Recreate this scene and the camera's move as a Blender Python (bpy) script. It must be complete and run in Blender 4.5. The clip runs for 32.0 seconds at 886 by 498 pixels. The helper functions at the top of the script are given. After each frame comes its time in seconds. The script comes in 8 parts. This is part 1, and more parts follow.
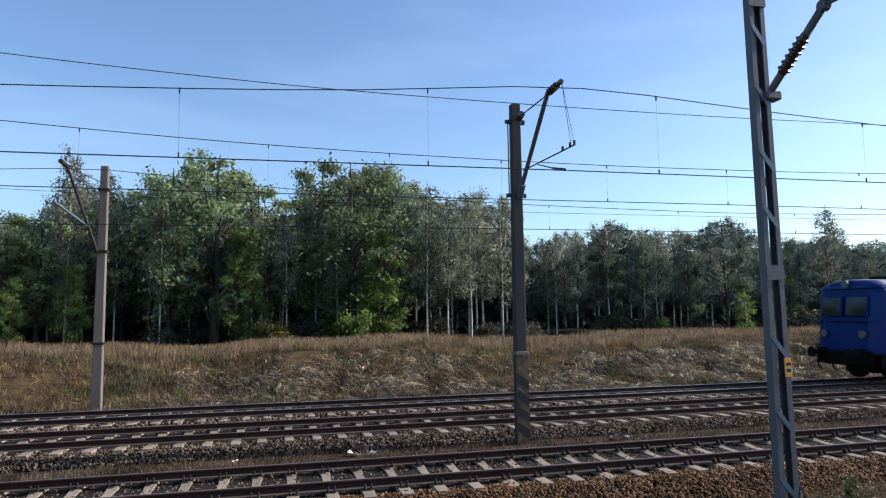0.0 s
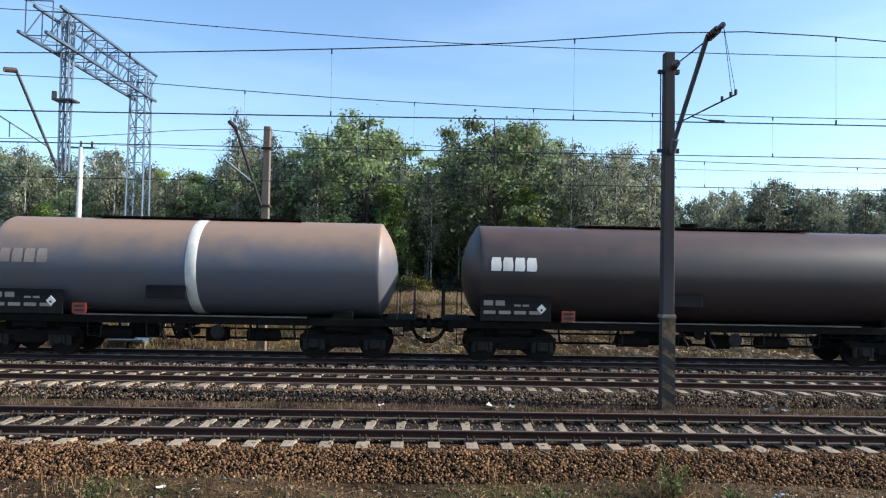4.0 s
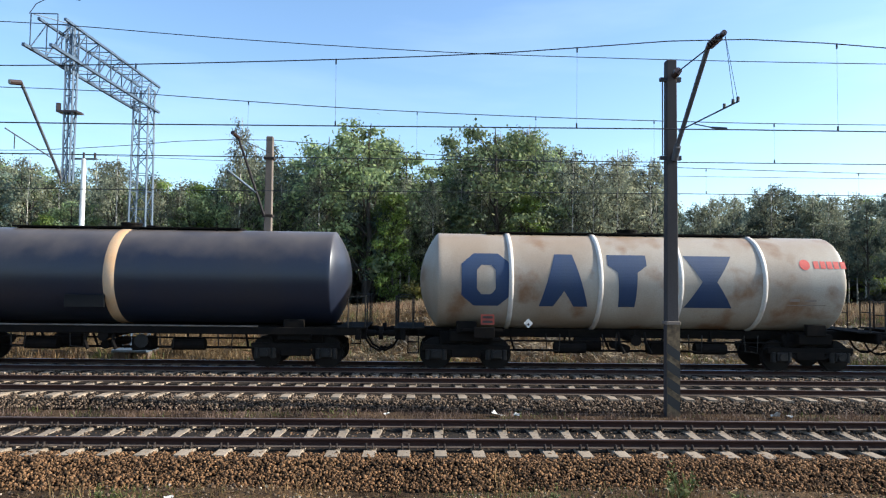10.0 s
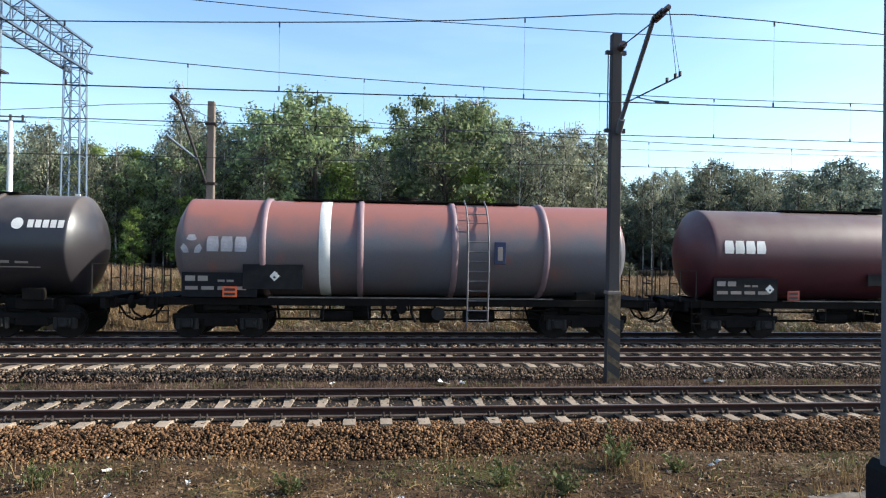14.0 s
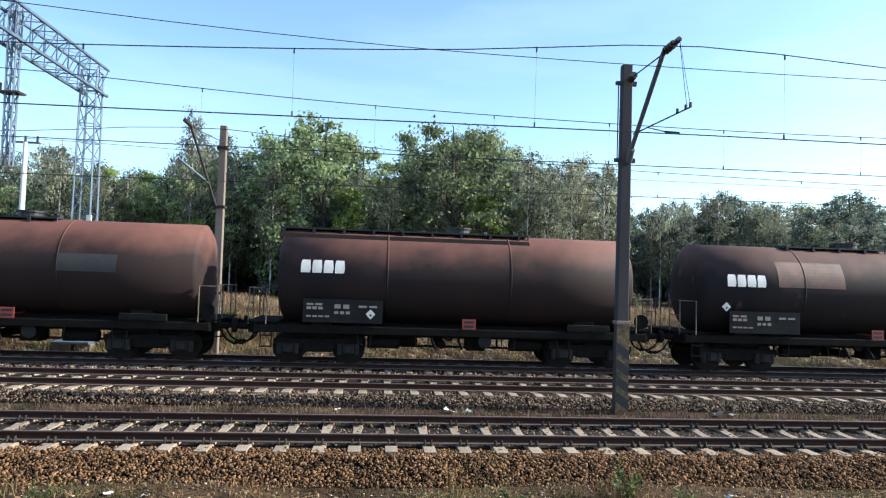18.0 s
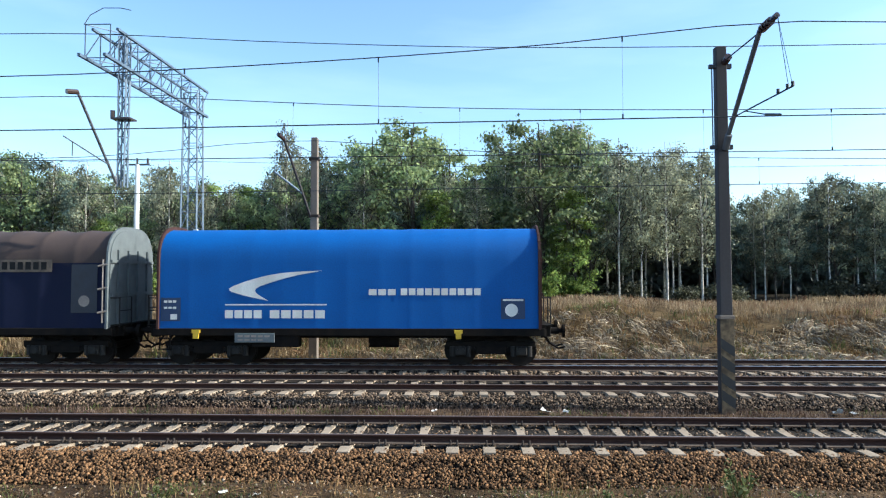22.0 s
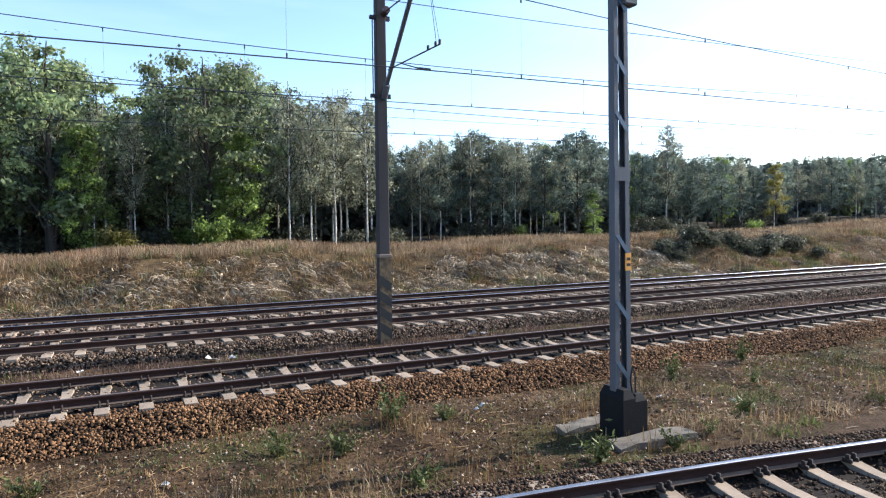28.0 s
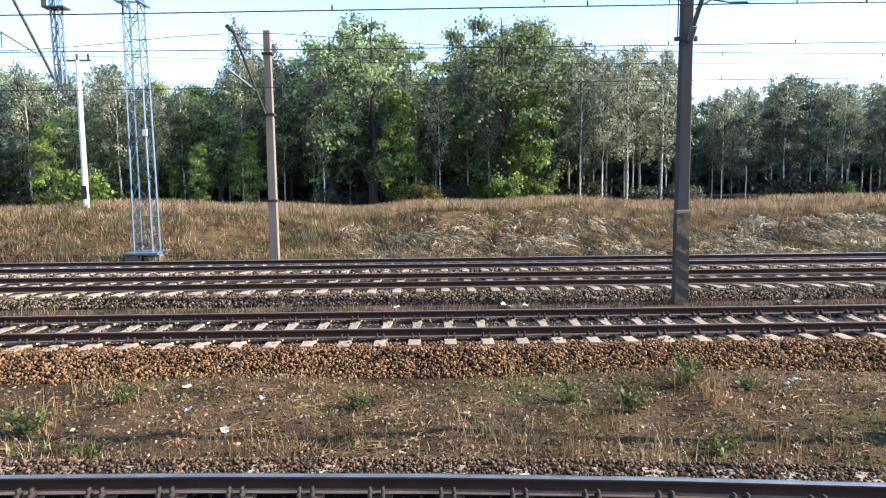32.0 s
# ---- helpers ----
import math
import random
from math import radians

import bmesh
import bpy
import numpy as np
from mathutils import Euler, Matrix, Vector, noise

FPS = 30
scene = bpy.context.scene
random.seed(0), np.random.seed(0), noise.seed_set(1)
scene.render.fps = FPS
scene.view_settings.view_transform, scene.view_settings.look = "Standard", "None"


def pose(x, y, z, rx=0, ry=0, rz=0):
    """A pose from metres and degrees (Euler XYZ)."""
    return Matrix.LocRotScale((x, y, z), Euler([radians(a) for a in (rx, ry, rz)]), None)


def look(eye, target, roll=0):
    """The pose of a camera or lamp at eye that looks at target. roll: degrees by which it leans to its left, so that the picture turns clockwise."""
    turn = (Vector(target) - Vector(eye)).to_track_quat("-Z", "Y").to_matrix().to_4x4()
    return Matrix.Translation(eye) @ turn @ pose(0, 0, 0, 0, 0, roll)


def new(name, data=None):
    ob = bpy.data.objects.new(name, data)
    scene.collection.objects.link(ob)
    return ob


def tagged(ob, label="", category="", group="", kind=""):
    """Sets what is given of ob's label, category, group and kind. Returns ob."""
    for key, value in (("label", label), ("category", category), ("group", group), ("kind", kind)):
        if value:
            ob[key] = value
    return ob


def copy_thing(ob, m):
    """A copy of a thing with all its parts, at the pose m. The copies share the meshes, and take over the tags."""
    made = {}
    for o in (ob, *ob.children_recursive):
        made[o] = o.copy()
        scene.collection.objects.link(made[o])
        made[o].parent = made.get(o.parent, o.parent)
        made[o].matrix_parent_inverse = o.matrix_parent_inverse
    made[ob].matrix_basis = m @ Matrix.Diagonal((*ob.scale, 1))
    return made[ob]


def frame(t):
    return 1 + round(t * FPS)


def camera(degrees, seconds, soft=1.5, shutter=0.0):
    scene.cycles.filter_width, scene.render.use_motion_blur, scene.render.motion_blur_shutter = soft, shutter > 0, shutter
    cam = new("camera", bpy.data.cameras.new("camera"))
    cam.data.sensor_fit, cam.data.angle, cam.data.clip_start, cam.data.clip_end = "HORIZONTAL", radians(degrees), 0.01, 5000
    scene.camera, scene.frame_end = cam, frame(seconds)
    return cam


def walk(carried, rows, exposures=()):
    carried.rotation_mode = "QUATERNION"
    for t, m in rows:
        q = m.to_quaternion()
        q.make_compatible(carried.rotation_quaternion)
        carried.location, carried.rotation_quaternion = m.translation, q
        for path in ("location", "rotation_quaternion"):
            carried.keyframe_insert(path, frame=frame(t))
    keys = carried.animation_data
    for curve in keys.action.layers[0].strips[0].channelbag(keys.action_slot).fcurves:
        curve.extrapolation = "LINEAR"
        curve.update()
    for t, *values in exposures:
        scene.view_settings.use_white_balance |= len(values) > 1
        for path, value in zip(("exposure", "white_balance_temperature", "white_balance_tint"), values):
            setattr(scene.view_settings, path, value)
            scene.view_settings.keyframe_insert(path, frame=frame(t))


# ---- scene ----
cam = camera(67.7, 32.0, soft=1.2)
PATH = [
    (0, (0.019, -0.054, 2.733), (0.502, 1.877, 2.925), -0.7),
    (0.5, (0.027, -0.077, 2.72), (0.391, 1.881, 2.903), -0.4),
    (1, (0.033, -0.094, 2.702), (0.269, 1.885, 2.868), -0.3),
    (1.5, (0.032, -0.079, 2.682), (0.206, 1.911, 2.785), 1.1),
    (2, (0.018, -0.071, 2.687), (0.088, 1.921, 2.852), 0.5),
    (2.5, (0.016, -0.072, 2.689), (0.045, 1.925, 2.796), 0.1),
    (3, (0.019, -0.064, 2.693), (-0.016, 1.934, 2.778), -0.2),
    (3.5, (0.049, -0.039, 2.699), (0.079, 1.96, 2.766), 1.2),
    (5.5, (0.051, -0.016, 2.714), (0.178, 1.979, 2.776), -0.0),
    (6, (0.041, -0.022, 2.71), (0.189, 1.971, 2.787), 0.2),
    (6.5, (0.019, -0.028, 2.708), (0.136, 1.968, 2.783), -0.1),
    (7, (0.027, -0.031, 2.702), (0.14, 1.965, 2.752), 0.3),
    (7.5, (0.027, -0.019, 2.701), (0.214, 1.971, 2.772), 1.7),
    (8, (0.008, -0.027, 2.703), (0.182, 1.963, 2.802), 1.7),
    (8.5, (-0.016, -0.057, 2.701), (0.121, 1.935, 2.817), 1.5),
    (9, (-0.035, -0.072, 2.698), (0.077, 1.921, 2.818), 0.3),
    (9.5, (-0.041, -0.073, 2.696), (0.021, 1.922, 2.82), 0.5),
    (10, (-0.031, -0.06, 2.7), (0.026, 1.937, 2.79), 0.7),
    (10.5, (-0.018, -0.033, 2.698), (0.04, 1.965, 2.767), 1.5),
    (11, (-0.013, -0.023, 2.694), (0.125, 1.971, 2.752), 2.1),
    (11.5, (-0.015, -0.015, 2.699), (0.142, 1.977, 2.77), 1.8),
    (12, (-0.015, -0.043, 2.698), (0.141, 1.949, 2.783), 1.8),
    (12.5, (-0.008, -0.056, 2.698), (0.171, 1.935, 2.776), 1.5),
    (13, (-0.018, -0.082, 2.682), (0.175, 1.907, 2.757), 1.6),
    (13.5, (-0.003, -0.072, 2.688), (0.178, 1.919, 2.715), 1.0),
    (14, (0.004, -0.056, 2.689), (0.218, 1.932, 2.692), 0.9),
    (14.5, (-0.007, -0.044, 2.694), (0.217, 1.943, 2.655), 1.5),
    (16.5, (-0.054, 0.0, 2.664), (0.127, 1.992, 2.672), 1.1),
    (17, (-0.051, -0.018, 2.662), (0.073, 1.978, 2.715), 1.6),
    (17.5, (-0.045, -0.014, 2.667), (0.069, 1.982, 2.723), 1.8),
    (18, (-0.034, -0.021, 2.662), (0.158, 1.968, 2.748), 1.9),
    (18.5, (-0.039, -0.021, 2.657), (0.187, 1.965, 2.725), 1.7),
    (19, (-0.045, -0.006, 2.656), (0.162, 1.983, 2.679), 1.6),
    (19.5, (-0.05, 0.014, 2.661), (0.099, 2.008, 2.673), 1.0),
    (20, (-0.037, 0.036, 2.681), (0.088, 2.032, 2.7), 0.3),
    (20.5, (-0.085, 0.017, 2.684), (-0.062, 2.017, 2.719), -0.6),
    (21, (-0.091, 0.004, 2.672), (-0.15, 2.002, 2.733), -0.7),
    (21.5, (-0.081, 0.0, 2.667), (-0.157, 1.998, 2.731), -1.0),
    (22, (-0.047, -0.002, 2.661), (-0.124, 1.995, 2.745), -0.1),
    (22.5, (-0.033, 0.024, 2.658), (0.076, 2.02, 2.688), 1.2),
    (23, (-0.022, 0.038, 2.643), (0.198, 2.026, 2.668), 2.2),
    (23.5, (-0.017, 0.045, 2.638), (0.266, 2.024, 2.653), 1.8),
    (24, (-0.003, 0.061, 2.644), (0.303, 2.038, 2.624), 1.6),
    (24.5, (0.026, 0.059, 2.648), (0.393, 2.025, 2.612), 1.7),
    (25, (0.036, 0.054, 2.641), (0.593, 1.975, 2.599), 2.0),
    (25.5, (0.054, 0.042, 2.631), (0.71, 1.929, 2.55), 1.3),
    (26, (0.078, 0.042, 2.628), (0.827, 1.893, 2.517), 0.5),
    (26.5, (0.087, 0.028, 2.635), (0.928, 1.84, 2.548), -0.1),
    (28.5, (0.085, 0.036, 2.577), (0.949, 1.838, 2.492), -0.7),
    (29, (0.088, 0.039, 2.567), (0.93, 1.852, 2.5), -0.6),
    (29.5, (0.082, 0.04, 2.57), (0.912, 1.859, 2.513), -0.9),
    (30, (0.074, 0.029, 2.571), (0.937, 1.831, 2.495), -0.9),
    (30.5, (0.049, 0.016, 2.569), (0.816, 1.863, 2.558), 0.7),
    (31, (0.02, 0.024, 2.555), (0.59, 1.94, 2.509), -0.9),
    (31.5, (-0.011, 0.067, 2.532), (0.221, 2.049, 2.394), 0.4),
    (32, (-0.004, 0.113, 2.511), (0.029, 2.102, 2.305), -0.6),
]
EXPOSURE = [(0, 0.42, 6000, 10), (1, 0.68, 6300, 7), (2, 0.72, 6220, 7), (6, 0.84, 6150, 5), (14, 0.94, 6250, 6), (17, 1.25, 6250, 5), (18, 1.1, 6150, 5), (19, 1.1, 6200, 5), (20, 1.35, 6250, 7), (21, 1.3, 6200, 4), (22, 1.1, 6050, 2), (23, 1.2, 6350, 6), (24, 1.14, 6250, 8), (26, 1.18, 6100, 11), (30.8, 1.13, 6100, 11), (32, 1.62, 6250, 9)]
walk(cam, [(t, look(a, b, r)) for t, a, b, r in PATH], exposures=EXPOSURE)

# ---- light ----
SUN_AZ, SUN_EL = 93.0, 31.0      # degrees: clockwise from +y, and above the horizon
world = bpy.data.worlds.new("sky")
scene.world = world
world.use_nodes = True
wn = world.node_tree.nodes
wl = world.node_tree.links
bg = wn["Background"]
sky = wn.new("ShaderNodeTexSky")
sky.sky_type = "NISHITA"
sky.sun_disc = False
sky.sun_elevation = radians(SUN_EL)
sky.sun_rotation = radians(SUN_AZ)
sky.air_density, sky.dust_density, sky.ozone_density = 1.0, 0.9, 3.0
# thin high cloud
wc = wn.new("ShaderNodeTexCoord")
wm = wn.new("ShaderNodeMapping")
wm.inputs["Scale"].default_value = (1.2, 2.2, 7.0)
wz = wn.new("ShaderNodeTexNoise")
wz.inputs["Scale"].default_value = 1.6
wz.inputs["Detail"].default_value = 7
wr = wn.new("ShaderNodeValToRGB")
wr.color_ramp.elements[0].position, wr.color_ramp.elements[1].position = 0.50, 0.80
wr.color_ramp.elements[0].color, wr.color_ramp.elements[1].color = (0, 0, 0, 1), (0.12, 0.12, 0.12, 1)
wx = wn.new("ShaderNodeMixRGB")
wx.inputs[2].default_value = (6.2, 6.8, 7.6, 1)
wl.new(wc.outputs["Generated"], wm.inputs["Vector"])
wl.new(wm.outputs["Vector"], wz.inputs["Vector"])
wl.new(wz.outputs["Fac"], wr.inputs["Fac"])
wl.new(wr.outputs["Color"], wx.inputs[0])
wl.new(sky.outputs["Color"], wx.inputs[1])
wl.new(wx.outputs["Color"], bg.inputs["Color"])
bg.inputs["Strength"].default_value = 0.15

sun_data = bpy.data.lights.new("sun", "SUN")
sun_data.energy, sun_data.angle, sun_data.color = 5.0, radians(0.6), (1.0, 0.93, 0.82)
sun = new("sun", sun_data)
az, el = radians(SUN_AZ), radians(SUN_EL)
sun_way = Vector((math.sin(az) * math.cos(el), math.cos(az) * math.cos(el), math.sin(el)))
sun.matrix_world = look(tuple(sun_way * 100), (0, 0, 0))
scene.view_settings.exposure = 0.0


# ---- materials ----
def material(name, base, rough=0.8, metal=0.0, second=None, scale=3.0, amount=0.5, grain=40.0, bump=0.15, streak=False,
             island=0.0, objvar=0.0, third=None, third_scale=0.6, third_cut=0.6, gloss=None):
    """A surface with grain at two scales, optional stains, and variation by piece."""
    m = bpy.data.materials.new(name)
    m.use_nodes = True
    n, l = m.node_tree.nodes, m.node_tree.links
    b = n["Principled BSDF"]
    b.inputs["Roughness"].default_value = rough
    b.inputs["Metallic"].default_value = metal
    b.inputs["Specular IOR Level"].default_value = gloss if gloss is not None else 0.2 if rough >= 0.7 else 0.5
    co = n.new("ShaderNodeTexCoord")
    mp = n.new("ShaderNodeMapping")
    l.new(co.outputs["Object"], mp.inputs["Vector"])
    if streak:
        mp.inputs["Scale"].default_value = (1.0, 1.0, 0.18)
    big = n.new("ShaderNodeTexNoise")
    big.inputs["Scale"].default_value, big.inputs["Detail"].default_value = scale, 6
    l.new(mp.outputs["Vector"], big.inputs["Vector"])
    ramp = n.new("ShaderNodeValToRGB")
    ramp.color_ramp.elements[0].position, ramp.color_ramp.elements[1].position = 0.38, 0.66
    l.new(big.outputs["Fac"], ramp.inputs["Fac"])
    mix = n.new("ShaderNodeMixRGB")
    mix.inputs[1].default_value = (*base, 1)
    mix.inputs[2].default_value = (*(second or tuple(c * 0.72 for c in base)), 1)
    sc = n.new("ShaderNodeMath")
    sc.operation = "MULTIPLY"
    sc.inputs[1].default_value = amount
    l.new(ramp.outputs["Color"], sc.inputs[0])
    l.new(sc.outputs[0], mix.inputs[0])
    out = mix.outputs[0]
    if third:
        tn = n.new("ShaderNodeTexNoise")
        tn.inputs["Scale"].default_value, tn.inputs["Detail"].default_value = third_scale, 5
        l.new(co.outputs["Object"], tn.inputs["Vector"])
        tr = n.new("ShaderNodeValToRGB")
        tr.color_ramp.elements[0].position, tr.color_ramp.elements[1].position = third_cut - 0.06, third_cut + 0.06
        l.new(tn.outputs["Fac"], tr.inputs["Fac"])
        tm = n.new("ShaderNodeMixRGB")
        tm.inputs[2].default_value = (*third, 1)
        l.new(tr.outputs["Color"], tm.inputs[0])
        l.new(out, tm.inputs[1])
        out = tm.outputs[0]
    fine = n.new("ShaderNodeTexNoise")
    fine.inputs["Scale"].default_value, fine.inputs["Detail"].default_value = grain, 4
    l.new(co.outputs["Object"], fine.inputs["Vector"])
    hs = n.new("ShaderNodeHueSaturation")
    l.new(out, hs.inputs["Color"])
    v = n.new("ShaderNodeMapRange")
    v.inputs["To Min"].default_value, v.inputs["To Max"].default_value = 0.72, 1.28
    l.new(fine.outputs["Fac"], v.inputs["Value"])
    val = v.outputs[0]
    for amt, node, sock in ((island, "ShaderNodeNewGeometry", "Random Per Island"), (objvar, "ShaderNodeObjectInfo", "Random")):
        if amt:
            g = n.new(node)
            r = n.new("ShaderNodeMapRange")
            r.inputs["To Min"].default_value, r.inputs["To Max"].default_value = 1 - amt, 1 + amt
            l.new(g.outputs[sock], r.inputs["Value"])
            mu = n.new("ShaderNodeMath")
            mu.operation = "MULTIPLY"
            l.new(val, mu.inputs[0])
            l.new(r.outputs[0], mu.inputs[1])
            val = mu.outputs[0]
    l.new(val, hs.inputs["Value"])
    l.new(hs.outputs["Color"], b.inputs["Base Color"])
    if bump:
        bp = n.new("ShaderNodeBump")
        bp.inputs["Strength"].default_value = bump
        bp.inputs["Distance"].default_value = 0.02
        l.new(fine.outputs["Fac"], bp.inputs["Height"])
        l.new(bp.outputs["Normal"], b.inputs["Normal"])
    return m


def leaf_material(name, base, second, glow=0.28, var=0.35, patch=0.9):
    m = bpy.data.materials.new(name)
    m.use_nodes = True
    n, l = m.node_tree.nodes, m.node_tree.links
    b = n["Principled BSDF"]
    b.inputs["Roughness"].default_value = 0.6
    b.inputs["Specular IOR Level"].default_value = 0.25
    g = n.new("ShaderNodeNewGeometry")
    o = n.new("ShaderNodeObjectInfo")
    mix = n.new("ShaderNodeMixRGB")
    mix.inputs[1].default_value, mix.inputs[2].default_value = (*base, 1), (*second, 1)
    po = n.new("ShaderNodeMath")
    po.operation = "POWER"
    po.inputs[1].default_value = 2.0
    l.new(g.outputs["Random Per Island"], po.inputs[0])
    l.new(po.outputs[0], mix.inputs[0])
    hs = n.new("ShaderNodeHueSaturation")
    r = n.new("ShaderNodeMapRange")
    r.inputs["To Min"].default_value, r.inputs["To Max"].default_value = 1 - var, 1 + var
    l.new(o.outputs["Random"], r.inputs["Value"])
    # patches of fresher and duller growth
    tc = n.new("ShaderNodeTexCoord")
    tn = n.new("ShaderNodeTexNoise")
    tn.inputs["Scale"].default_value, tn.inputs["Detail"].default_value = patch, 3
    l.new(tc.outputs["Object"], tn.inputs["Vector"])
    tr = n.new("ShaderNodeMapRange")
    tr.inputs["From Min"].default_value, tr.inputs["From Max"].default_value = 0.36, 0.64
    tr.inputs["To Min"].default_value, tr.inputs["To Max"].default_value = 0.5, 1.5
    l.new(tn.outputs["Fac"], tr.inputs["Value"])
    mu = n.new("ShaderNodeMath")
    mu.operation = "MULTIPLY"
    l.new(r.outputs[0], mu.inputs[0])
    l.new(tr.outputs[0], mu.inputs[1])
    l.new(mu.outputs[0], hs.inputs["Value"])
    l.new(mix.outputs[0], hs.inputs["Color"])
    l.new(hs.outputs[0], b.inputs["Base Color"])
    t = n.new("ShaderNodeBsdfTranslucent")
    l.new(hs.outputs[0], t.inputs["Color"])
    ms = n.new("ShaderNodeMixShader")
    ms.inputs[0].default_value = glow
    l.new(b.outputs[0], ms.inputs[1])
    l.new(t.outputs[0], ms.inputs[2])
    l.new(ms.outputs[0], n["Material Output"].inputs["Surface"])
    return m


